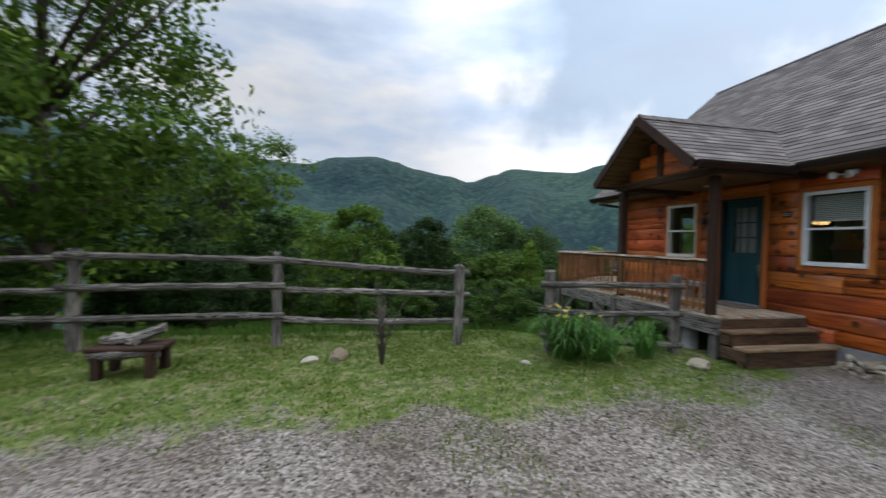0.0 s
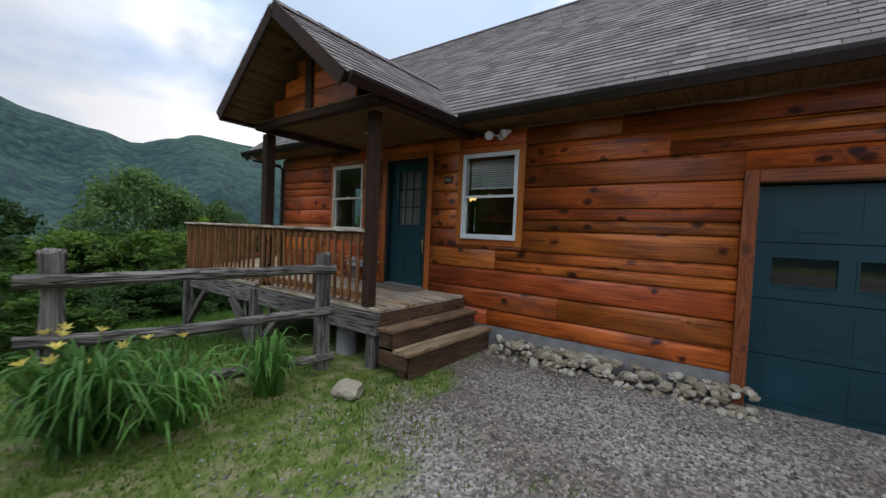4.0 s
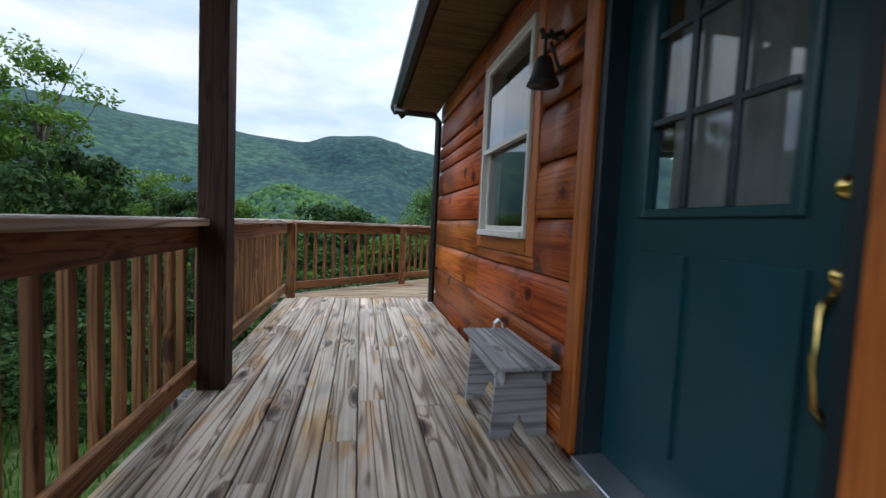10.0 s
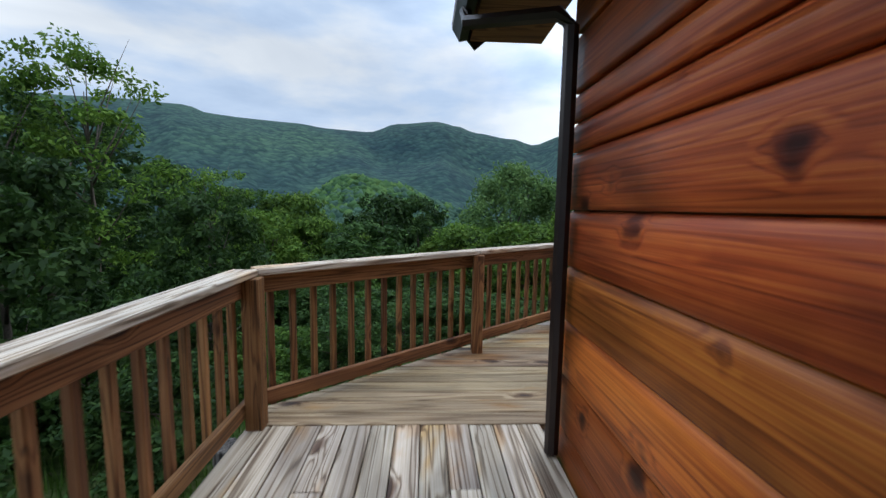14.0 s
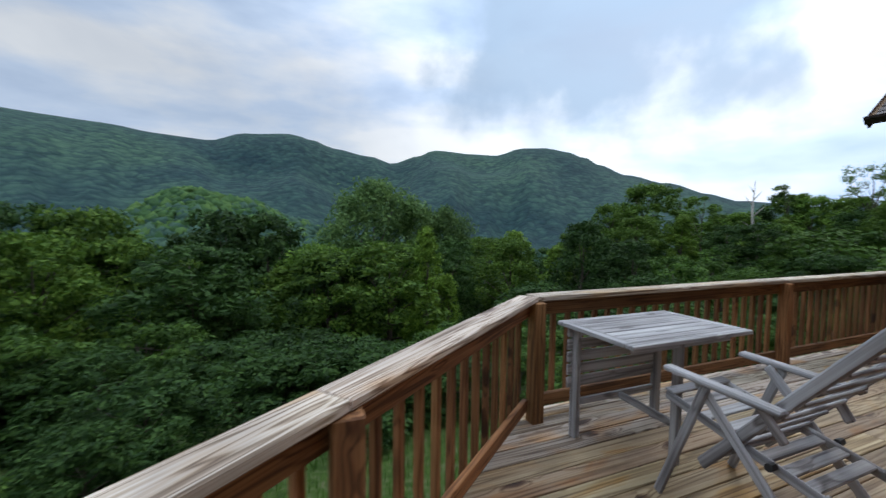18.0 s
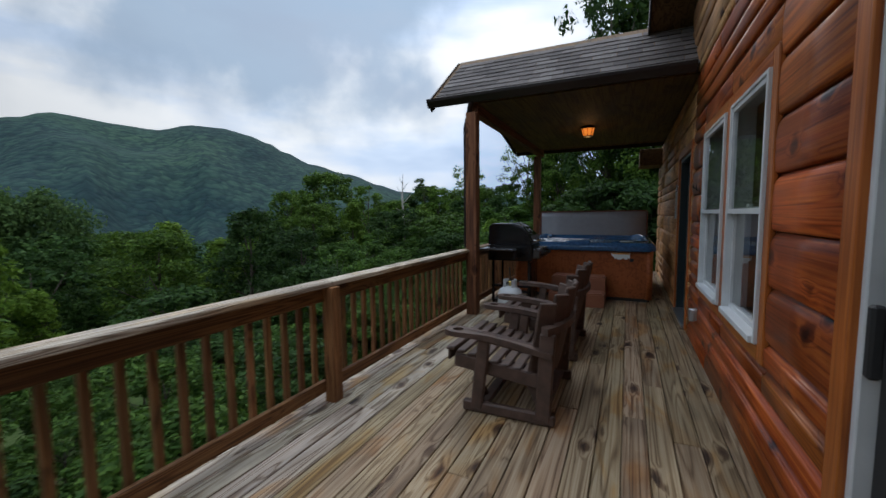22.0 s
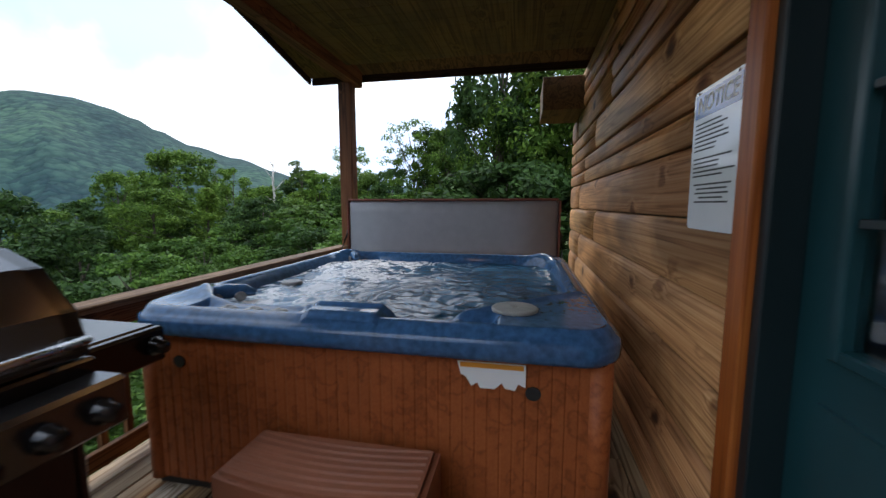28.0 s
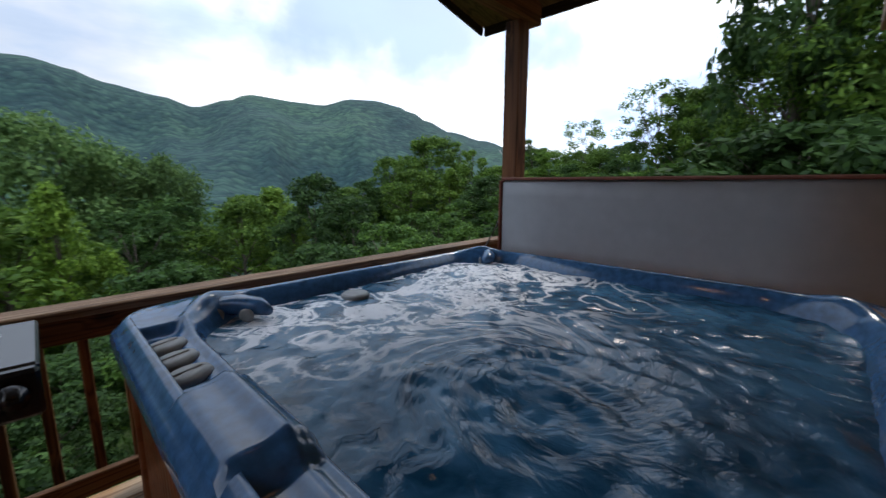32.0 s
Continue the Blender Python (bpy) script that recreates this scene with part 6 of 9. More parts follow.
# door mat
mt = thing("door_mat", (-0.31, 0.35, 0.0), "worn brown doormat before the porch door", "mat")
bm = bmesh.new()
cube(bm, -0.53, -0.08, -0.02, 0.74, 0.002, 0.014)
bmesh.ops.subdivide_edges(bm, edges=list(bm.edges), cuts=5, use_grid_fill=True)
for v in bm.verts:
    v.co.z += 0.003 * noise.noise(v.co * 7) if v.co.z > 0.01 else 0
part("mat_cloth", bm, M["mat"], mt, "", None)
for q in ((-0.535, -0.515, -0.025, 0.745), (-0.095, -0.075, -0.025, 0.745)):
    bm = bmesh.new()
    cube(bm, q[0], q[1], q[2], q[3], 0.002, 0.019)
    part("border", bm, M["mat"], mt)

# small bench by the wall with a metal clip on it
bn = thing("small_bench", (-0.2, 1.33, 0.0), "small silver-gray weathered bench against the wall", "bench")
for x in (-0.27, -0.135):
    beam("seat_board", (x, 1.02, 0.35), (x, 1.64, 0.35), 0.128, 0.022, M["gray_wood"], bn)
for y in (1.13, 1.53):
    bm = bmesh.new()
    prism(bm, [(-0.135, -0.17), (-0.05, -0.17), (0.0, -0.06), (0.05, -0.17), (0.135, -0.17), (0.115, 0.17), (-0.115, 0.17)], -0.011, 0.011)
    part("end_board", bm, M["gray_wood"], bn, "", Matrix.Translation((-0.20, y, 0.169)) @ pose(0, 0, 0, 90, 0, 0))
for x in (-0.305, -0.095):
    beam("apron", (x, 1.06, 0.30), (x, 1.60, 0.30), 0.016, 0.07, M["gray_wood"], bn)
mc = thing("metal_bracket", (-0.14, 1.61, 0.361), "bent pale metal bracket lying on the bench", "bracket")
bm = bmesh.new()
pts = [(-0.03, 0.0), (-0.024, 0.035), (0.0, 0.058), (0.024, 0.035), (0.03, 0.0)]
prof = [[bm.verts.new((x * f, y, z * f)) for x, z in pts] for f in (1.0, 0.86) for y in (-0.018, 0.018)]
for a, b in ((0, 1), (3, 2)):
    for k in range(4):
        bm.faces.new((prof[a][k], prof[a][k + 1], prof[b][k + 1], prof[b][k]))
for a, b in ((0, 2), (1, 3)):
    for k in range(4):
        bm.faces.new((prof[a][k], prof[b][k], prof[b][k + 1], prof[a][k + 1]))
part("strap", bm, M["alu"], mc, "", pose(-0.14, 1.61, 0.362))

# pendant and chandelier seen through the window
pl = thing("pendant_lamp", (1.2, -0.52, 1.15), "copper cone pendant lamp hanging indoors", "lamp")
bm = bmesh.new()
lathe(bm, [(0.27, 0.0), (0.262, 0.012), (0.06, 0.20), (0.05, 0.26), (0.0, 0.262)], 28)
part("shade", bm, M["copper"], pl, "", pose(1.2, -0.52, 1.14), True)
bm = bmesh.new()
tube(bm, [(1.2, -0.52, 1.39), (1.2, -0.52, 2.5)], 0.006, 6)
part("cord", bm, M["black_matt"], pl)
bm = bmesh.new()
lathe(bm, [(0.0, -0.045), (0.035, -0.03), (0.045, 0.0), (0.03, 0.035), (0.018, 0.06)], 14)
part("bulb", bm, M["bulb"], pl, "dim warm bulb", pose(1.2, -0.52, 1.22), True)
ch = thing("chandelier", (2.7, 1.13, 1.7), "lit brass chandelier hanging indoors", "lamp")
bm = bmesh.new()
tube(bm, [(2.7, 1.13, 1.64), (2.7, 1.13, 2.5)], 0.01, 6)
for k in range(5):
    a = 2 * math.pi * k / 5
    tube(bm, [(2.7, 1.13, 1.68), (2.7 + 0.12 * math.cos(a), 1.13 + 0.12 * math.sin(a), 1.60), (2.7 + 0.2 * math.cos(a), 1.13 + 0.2 * math.sin(a), 1.68)], 0.008, 6)
part("frame", bm, M["brass"], ch)
for k in range(5):
    a = 2 * math.pi * k / 5
    bm = bmesh.new()
    lathe(bm, [(0.012, 0), (0.035, 0.02), (0.045, 0.05), (0.03, 0.08), (0.0, 0.09)], 10)
    part("bulb", bm, M["bulb"], ch, "", pose(2.7 + 0.2 * math.cos(a), 1.13 + 0.2 * math.sin(a), 1.68), True)
lamp = bpy.data.lights.new("chandelier_glow", "POINT")
lamp.energy, lamp.color, lamp.shadow_soft_size = 2.5, (1.0, 0.72, 0.4), 0.012
new("chandelier_glow", lamp).location = (2.7, 1.13, 1.96)


# ---------- folding table and chair ----------
def slat_table():
    tb = thing("folding_table", (1.75, 6.27, 0.0), "silver-gray slatted wooden table against the railing", "table")
    x0, x1, y0, y1, z = 1.25, 2.24, 5.96, 6.575, 0.777
    for y in (y0 + 0.03, y1 - 0.03):
        beam("frame_board", (x0, y, z), (x1, y, z), 0.06, 0.026, M["gray_wood"], tb)
    for x in (x0 + 0.03, x1 - 0.03):
        beam("frame_board", (x, y0 + 0.062, z), (x, y1 - 0.062, z), 0.06, 0.026, M["gray_wood"], tb)
    n = 7
    for k in range(n):
        y = y0 + 0.062 + (y1 - y0 - 0.124) * (k + 0.5) / n
        beam("slat", (x0 + 0.062, y, z + 0.001), (x1 - 0.062, y, z + 0.001), (y1 - y0 - 0.124) / n - 0.007, 0.02, M["gray_wood"], tb)
    # two fixed legs at the back and a gate leg swung out to the front
    back, gate = y1 - 0.05, (x0 + 0.47, y0 + 0.10)
    for x in (x0 + 0.12, x1 - 0.12):
        beam("leg", (x, back, 0.0), (x, back, z - 0.012), 0.062, 0.05, M["gray_wood"], tb, (1, 0, 0), 0.01)
    beam("gate_leg", (*gate, 0.0), (*gate, z - 0.012), 0.055, 0.045, M["gray_wood"], tb, (1, 0, 0), 0.01)
    for zz in (0.24, z - 0.06):
        beam("gate_rail", (gate[0], gate[1] + 0.03, zz), (x0 + 0.5, back - 0.02, zz), 0.028, 0.045, M["gray_wood"], tb)
    for zz, hh in ((z - 0.05, 0.07), (0.24, 0.045)):
        beam("apron", (x0 + 0.16, back, zz), (x1 - 0.16, back, zz), 0.024, hh, M["gray_wood"], tb)
    beam("apron", (x0 + 0.08, y0 + 0.09, z - 0.04), (x1 - 0.08, y0 + 0.09, z - 0.04), 0.022, 0.05, M["gray_wood"], tb)
    for k in range(5):
        beam("drop_leaf_slat", (x0 + 0.06, y1 - 0.035, z - 0.06 - 0.085 * k), (x1 - 0.10, y1 - 0.035, z - 0.06 - 0.085 * k), 0.018, 0.07, M["gray_wood"], tb)


slat_table()


def folding_chair():
    c = thing("folding_armchair", (2.09, 5.6, 0.0), "silver-gray wooden folding armchair with slatted back", "chair")
    xs = (1.79, 2.40)
    for x in xs:
        d = 0.025 if x < 2 else -0.025
        beam("armrest", (x, 6.03, 0.605), (x, 5.50, 0.585), 0.062, 0.024, M["gray_wood"], c, (0, 0, 1), 0.008)
        beam("front_leg", (x, 5.82, 0.585), (x, 6.05, 0.0), 0.024, 0.045, M["gray_wood"], c, (0, 1, 0), 0.008)
        beam("rear_leg", (x + d, 5.88, 0.585), (x + d, 5.30, 0.0), 0.024, 0.045, M["gray_wood"], c, (0, 1, 0), 0.008)
        beam("back_stile", (x + 2 * d, 5.86, 0.22), (x + 2 * d, 5.22, 0.95), 0.024, 0.05, M["gray_wood"], c, (0, 1, 0), 0.008)
        beam("seat_rail", (x + 3 * d, 6.08, 0.45), (x + 3 * d, 5.38, 0.31), 0.024, 0.04, M["gray_wood"], c, (0, 0, 1), 0.008)
        beam("back_leg", (x + 3 * d, 5.40, 0.33), (x + 3 * d, 5.02, 0.0), 0.024, 0.045, M["gray_wood"], c, (0, 1, 0), 0.008)
        beam("arm_strut", (x + d, 5.62, 0.585), (x + 2 * d, 5.52, 0.46), 0.022, 0.04, M["gray_wood"], c, (0, 1, 0), 0.008)
        bm = bmesh.new()
        lathe(bm, [(0.016, -0.02), (0.016, 0.02)], 10)
        part("pivot_bolt", bm, M["black_matt"], c, "dark pivot bolt", pose(x + d * 1.6, 5.56, 0.36, 0, 90, 0))
    for k in range(8):
        u = k / 7
        y, z = 6.06 - 0.62 * u, 0.468 - 0.135 * u - 0.02 * math.sin(u * math.pi)
        beam("seat_slat", (1.86, y, z), (2.33, y, z), 0.055, 0.014, M["gray_wood"], c, (0, -0.2, 1), 0.004)
    for k in range(9):
        u = (k + 1.5) / 10
        y, z = 5.86 - 0.64 * u, 0.22 + 0.73 * u
        beam("back_slat", (1.85, y - 0.02, z - 0.012), (2.34, y - 0.02, z - 0.012), 0.05, 0.014, M["gray_wood"], c, (0, 0.66, 0.75), 0.004)
    beam("top_rail", (1.84, 5.225, 0.945), (2.35, 5.225, 0.945), 0.05, 0.022, M["gray_wood"], c, (0, 0.66, 0.75), 0.006)
    beam("cross_bar", (1.82, 5.32, 0.05), (2.37, 5.32, 0.05), 0.022, 0.04, M["gray_wood"], c)
    beam("cross_bar", (1.86, 5.05, 0.05), (2.33, 5.05, 0.05), 0.022, 0.04, M["gray_wood"], c)
    return c


def moved(th, m):
    """Shift, stretch or turn a finished thing as a whole."""
    th.matrix_basis = m @ th.matrix_basis


moved(folding_chair(), Matrix.Translation((-0.375, -0.13, 0)) @ Matrix.Diagonal((1, 1, 1.14, 1)))


# ---------- brown gliders ----------
def glider(x, y, label):
    """A low armchair that faces +y, with paddle arms that have a cup hole, a slatted seat and a curved back board."""
    c = thing("glider_chair", (x, y, 0.0), label, "chair", "brown deck chairs")
    W = WORLD[c]

    def b(name, p, q, w, h, up=(0, 0, 1), bev=0.01):
        beam(name, W @ Vector(p), W @ Vector(q), w, h, M["chair"], c, up, bev)
    hw = 0.42
    for s in (-1, 1):
        # paddle arm with its cup hole
        bm = bmesh.new()
        out = [(-0.045, -0.36), (0.045, -0.36), (0.05, -0.10), (0.045, 0.06), (0.068, 0.20), (0.078, 0.30)]
        tip = [(0.078 * math.cos(a), 0.31 + 0.085 * math.sin(a)) for a in (math.pi * k / 8 for k in range(1, 8))]
        rest = [(-0.078, 0.30), (-0.068, 0.20), (-0.045, 0.06), (-0.05, -0.10)]
        ring = out + tip + rest
        n = len(ring)
        hole = [(0.040 * math.cos(a), 0.30 + 0.040 * math.sin(a)) for a in (2 * math.pi * k / n - 1.9 for k in range(n))]
        vs = {}
        for zi, z in ((0, -0.018), (1, 0.018)):
            vs[zi] = ([bm.verts.new((px, py, z + 0.025 * math.sin((py + 0.4) * 4.2))) for px, py in ring], [bm.verts.new((px, py, z + 0.025 * math.sin((py + 0.4) * 4.2))) for px, py in hole])
        # the hole is cut by bridging the outline with it
        for zi in (0, 1):
            o, h = vs[zi]
            for k in range(n):
                f = (o[k], o[(k + 1) % n], h[(k + 1) % n], h[k])
                bm.faces.new(f if zi else tuple(reversed(f)))
        for k in range(n):
            bm.faces.new((vs[0][0][k], vs[0][0][(k + 1) % n], vs[1][0][(k + 1) % n], vs[1][0][k]))
            bm.faces.new((vs[0][1][(k + 1) % n], vs[0][1][k], vs[1][1][k], vs[1][1][(k + 1) % n]))
        bmesh.ops.recalc_face_normals(bm, faces=list(bm.faces))
        part("armrest", bm, M["chair"], c, "paddle arm with a cup hole", W @ Matrix.Translation((s * hw, 0.0, 0.525)) @ pose(0, 0, 0, 7.3, 0, 0))
        b("front_leg", (s * hw, 0.16, 0.03), (s * hw, 0.10, 0.53), 0.045, 0.085, (0, 1, 0))
        b("rear_leg", (s * hw, -0.30, 0.03), (s * hw, -0.33, 0.625), 0.045, 0.10, (0, 1, 0))
        b("side_rail", (s * (hw - 0.045), 0.34, 0.35), (s * (hw - 0.045), -0.34, 0.27), 0.035, 0.10)
        b("base_runner", (s * (hw - 0.01), 0.26, 0.045), (s * (hw - 0.01), -0.38, 0.045), 0.05, 0.075)
        b("swing_arm", (s * (hw - 0.085), 0.12, 0.10), (s * (hw - 0.085), 0.20, 0.30), 0.025, 0.05, (0, 1, 0))
        b("swing_arm", (s * (hw - 0.085), -0.26, 0.10), (s * (hw - 0.085), -0.18, 0.28), 0.025, 0.05, (0, 1, 0))
    b("base_cross", (-hw + 0.03, 0.12, 0.06), (hw - 0.03, 0.12, 0.06), 0.08, 0.04)
    b("base_cross", (-hw + 0.03, -0.28, 0.06), (hw - 0.03, -0.28, 0.06), 0.08, 0.04)
    for k in range(9):
        u = k / 8
        b("seat_slat", (-hw + 0.03, 0.37 - 0.64 * u, 0.405 - 0.085 * u + 0.02 * (1 - u) * math.cos(u * 3)), (hw - 0.03, 0.37 - 0.64 * u, 0.405 - 0.085 * u + 0.02 * (1 - u) * math.cos(u * 3)), 0.070, 0.024, (0, 0.13, 1), 0.006)
    b("front_apron", (-hw + 0.06, 0.395, 0.37), (hw - 0.06, 0.395, 0.37), 0.024, 0.085)
    # curved back board and fanned back slats
    bm = bmesh.new()
    n = 12
    rows = []
    for k in range(n + 1):
        a = -1.0 + 2.0 * k / n
        px, py = 0.45 * math.sin(a) / math.sin(1.0), -0.30 - 0.075 * (math.cos(a) - math.cos(1.0)) / (1 - math.cos(1.0))
        dx, dy = math.sin(a) * 0.02, -math.cos(a) * 0.02
        rows.append([bm.verts.new((px - dx, py - dy, 0.620)), bm.verts.new((px + dx * 1.6, py + dy * 3.5, 0.620)), bm.verts.new((px + dx * 1.6, py + dy * 3.5, 0.668)), bm.verts.new((px - dx, py - dy, 0.668))])
    for p, q in zip(rows, rows[1:]):
        for k in range(4):
            bm.faces.new((p[k], p[(k + 1) % 4], q[(k + 1) % 4], q[k]))
    bm.faces.new(rows[0])
    bm.faces.new(list(reversed(rows[-1])))
    bmesh.ops.recalc_face_normals(bm, faces=list(bm.faces))
    part("back_yoke", bm, M["chair"], c, "curved back board", W)
    for k in range(7):
        a = (k - 3) / 3 * 0.95
        side, hollow = math.sin(a) / math.sin(0.95), (math.cos(a) - math.cos(0.95)) / (1 - math.cos(0.95))
        b("back_slat", (side * 0.34, -0.235 - 0.085 * hollow, 0.28), (side * 0.385, -0.325 - 0.125 * hollow, 0.815 + 0.085 * hollow), 0.124, 0.026, (-math.sin(a), math.cos(a), 0.18), 0.009)
    return c


glider(4.97, 5.61, "weathered brown glider chair with paddle arms facing the view")
glider(6.24, 5.61, "weathered brown glider chair with paddle arms beside the gas bottle")

# ---------- gas grill and bottle ----------
gr = thing("gas_grill", (8.28, 6.2, 0.0), "black gas grill with steel-gray hood and side shelves", "grill")


def gpart(name, x0, x1, y0, y1, z0, z1, mat, bev=0.008, par=None, label=""):
    bm = bmesh.new()
    cube(bm, x0, x1, y0, y1, z0, z1)
    bevel_all(bm, bev)
    return part(name, bm, M[mat], par or gr, label)


for x in (8.04, 8.54):
    for y in (6.03, 6.50):
        gpart("cart_leg", x - 0.018, x + 0.018, y - 0.016, y + 0.016, 0.07, 0.70, "black")
    gpart("cart_rail", x - 0.012, x + 0.012, 6.046, 6.484, 0.30, 0.33, "black", 0.004)
gpart("cart_door", 8.06, 8.285, 6.005, 6.02, 0.12, 0.66, "black")
gpart("cart_door", 8.295, 8.52, 6.005, 6.02, 0.12, 0.66, "black")
gpart("bottom_shelf", 8.06, 8.52, 6.02, 6.52, 0.08, 0.11, "black_matt")
gpart("firebox", 8.0, 8.58, 5.98, 6.56, 0.68, 0.90, "black")
panel = gpart("control_panel", 8.0, 8.58, 5.88, 5.98, 0.72, 0.86, "charcoal", 0.012)
for k in range(4):
    bm = bmesh.new()
    lathe(bm, [(0.036, 0), (0.036, 0.014), (0.026, 0.022), (0.024, 0.05), (0.0, 0.052)], 16)
    part("control_knob", bm, M["black"], panel, "", pose(8.09 + k * 0.133, 5.879, 0.79, 90, 0, 0), True)
# hood: a quarter-round lid
bm = bmesh.new()
prof = [(5.99, 0.905), (6.02, 1.03), (6.12, 1.15), (6.24, 1.205), (6.50, 1.205), (6.55, 1.17), (6.56, 0.905)]
rows = [[bm.verts.new((x, y, z)) for y, z in prof] for x in (8.0, 8.58)]
n = len(prof)
for k in range(n):
    bm.faces.new((rows[0][k], rows[1][k], rows[1][(k + 1) % n], rows[0][(k + 1) % n]))
bm.faces.new(rows[0])
bm.faces.new(list(reversed(rows[1])))
bmesh.ops.recalc_face_normals(bm, faces=list(bm.faces))
bevel_all(bm, 0.012, 2)
hood = part("hood", bm, M["black"], gr, "black enamelled hood")
bm = bmesh.new()
prof = [(5.984, 0.93), (6.012, 1.035), (6.113, 1.155), (6.235, 1.212), (6.235, 1.208), (6.12, 1.149), (6.02, 1.03), (5.992, 0.93)]
rows = [[bm.verts.new((x, y, z)) for y, z in prof] for x in (8.06, 8.52)]
n = len(prof)
for k in range(n):
    bm.faces.new((rows[0][k], rows[1][k], rows[1][(k + 1) % n], rows[0][(k + 1) % n]))
bm.faces.new(rows[0])
bm.faces.new(list(reversed(rows[1])))
bmesh.ops.recalc_face_normals(bm, faces=list(bm.faces))
part("hood_plate", bm, M["charcoal"], hood, "brushed steel hood front")
bm = bmesh.new()
tube(bm, [(8.06, 6.0, 0.96), (8.06, 5.93, 0.97), (8.29, 5.925, 0.97), (8.52, 5.93, 0.97), (8.52, 6.0, 0.96)], 0.012, 8)
part("hood_handle", bm, M["steel"], hood, "steel hood handle", None, True)
bm = bmesh.new()
lathe(bm, [(0.03, 0), (0.03, 0.01), (0.0, 0.012)], 16)
part("thermometer", bm, M["steel"], hood, "", pose(8.29, 6.06, 1.10, 50, 0, 0))
for x0, x1 in ((7.66, 7.99), (8.59, 8.96)):
    sh = gpart("side_shelf", x0, x1, 6.148, 6.577, 0.845, 0.875, "charcoal", 0.008)
    gpart("shelf_front", x0, x1, 6.11, 6.148, 0.74, 0.872, "black", 0.01, sh)
bm = bmesh.new()
lathe(bm, [(0.036, 0), (0.036, 0.014), (0.026, 0.022), (0.024, 0.05), (0.0, 0.052)], 16)
part("shelf_burner_knob", bm, M["black"], gr, "", pose(8.90, 6.109, 0.81, 90, 0, 0), True)
for x in (8.06, 8.52):
    for y in (6.06, 6.48):
        bm = bmesh.new()
        lathe(bm, [(0.036, -0.014), (0.04, 0), (0.036, 0.014)], 14)
        part("wheel", bm, M["black_matt"], gr, "", pose(x, y, 0.04, 0, 90, 0), True)
moved(gr, Matrix.Translation((7.65, 6.07, 0)) @ Matrix.Diagonal((0.983, 1.14, 1.042, 1)) @ Matrix.Translation((-8.0, -5.99, 0)))
tk = thing("gas_bottle", (7.62, 6.18, 0.0), "white propane gas bottle on the deck", "gas bottle")
bm = bmesh.new()
lathe(bm, [(0.10, 0.0), (0.115, 0.012), (0.10, 0.04), (0.135, 0.055), (0.152, 0.10), (0.152, 0.26), (0.135, 0.31), (0.09, 0.345), (0.03, 0.36)], 28)
part("tank", bm, M["white"], tk, "", pose(7.62, 6.18, 0.0), True)
bm = bmesh.new()
for a0, a1 in ((0.5, 2.7), (3.6, 5.9)):
    pts = [(0.085 * math.cos(a), 0.085 * math.sin(a)) for a in (a0 + (a1 - a0) * k / 8 for k in range(9))]
    inner = [(x * 0.93, y * 0.93) for x, y in reversed(pts)]
    prism(bm, pts + inner, 0.335, 0.44)
part("collar", bm, M["white"], tk, "", pose(7.62, 6.18, 0.0))
bm = bmesh.new()
lathe(bm, [(0.018, 0.35), (0.018, 0.40), (0.034, 0.402), (0.034, 0.42), (0.0, 0.422)], 12)
part("valve", bm, M["brass"], tk, "brass valve", pose(7.62, 6.18, 0.0), True)
bm = bmesh.new()
for k in range(9):
    a0 = 3.4 + k * 0.19
    for j in range(5):
        rr, z = 0.1535, 0.12 + j * 0.026
        if (k * 5 + j) % 4:
            p = [(rr * math.cos(a), rr * math.sin(a), zz) for a, zz in ((a0, z), (a0 + 0.15, z), (a0 + 0.15, z + 0.012), (a0, z + 0.012))]
            bm.faces.new([bm.verts.new(q) for q in p])
part("printed_lines", bm, M["gray_knob"], tk, "gray printed warning lines", pose(7.62, 6.18, 0.0))
moved(tk, Matrix.Translation((7.32, 6.29, 0)) @ Matrix.Diagonal((1.1, 1.1, 1.12, 1)) @ Matrix.Translation((-7.62, -6.18, 0)))
hs = thing("gas_hose", (7.8, 6.2, 0.3), "black rubber hose from bottle to grill", "hose")
bm = bmesh.new()
tube(bm, [(7.65, 6.17, 0.39), (7.74, 6.15, 0.40), (7.86, 6.16, 0.33), (7.97, 6.2, 0.36), (8.10, 6.25, 0.55)], 0.011, 8)
part("hose", bm, M["black_matt"], hs, "", None, True)
moved(hs, Matrix.Translation((-0.31, 0.18, 0.04)))

# ---------- hot tub ----------
TBX0, TBX1, TBY0, TBY1, RIM = 9.10, 11.02, 4.35, 6.28, 0.86
TCX, TCY = (TBX0 + TBX1) / 2, (TBY0 + TBY1) / 2
tub = thing("hot_tub", (TCX, TCY, 0.0), "blue marbled hot tub with brown ribbed skirt, running", "hot tub")


def rrect(x, y, cx, cy, hx, hy, r):
    """Signed distance to a rounded rectangle."""
    dx, dy = abs(x - cx) - hx + r, abs(y - cy) - hy + r
    return math.hypot(max(dx, 0), max(dy, 0)) + min(max(dx, dy), 0) - r


def tub_edge(x, y):
    return rrect(x, y, TCX, TCY, (TBX1 - TBX0) / 2, (TBY1 - TBY0) / 2, 0.15)


def rim_z(edge):
    return RIM - 0.045 * smooth(-0.06, 0.0, edge) ** 2


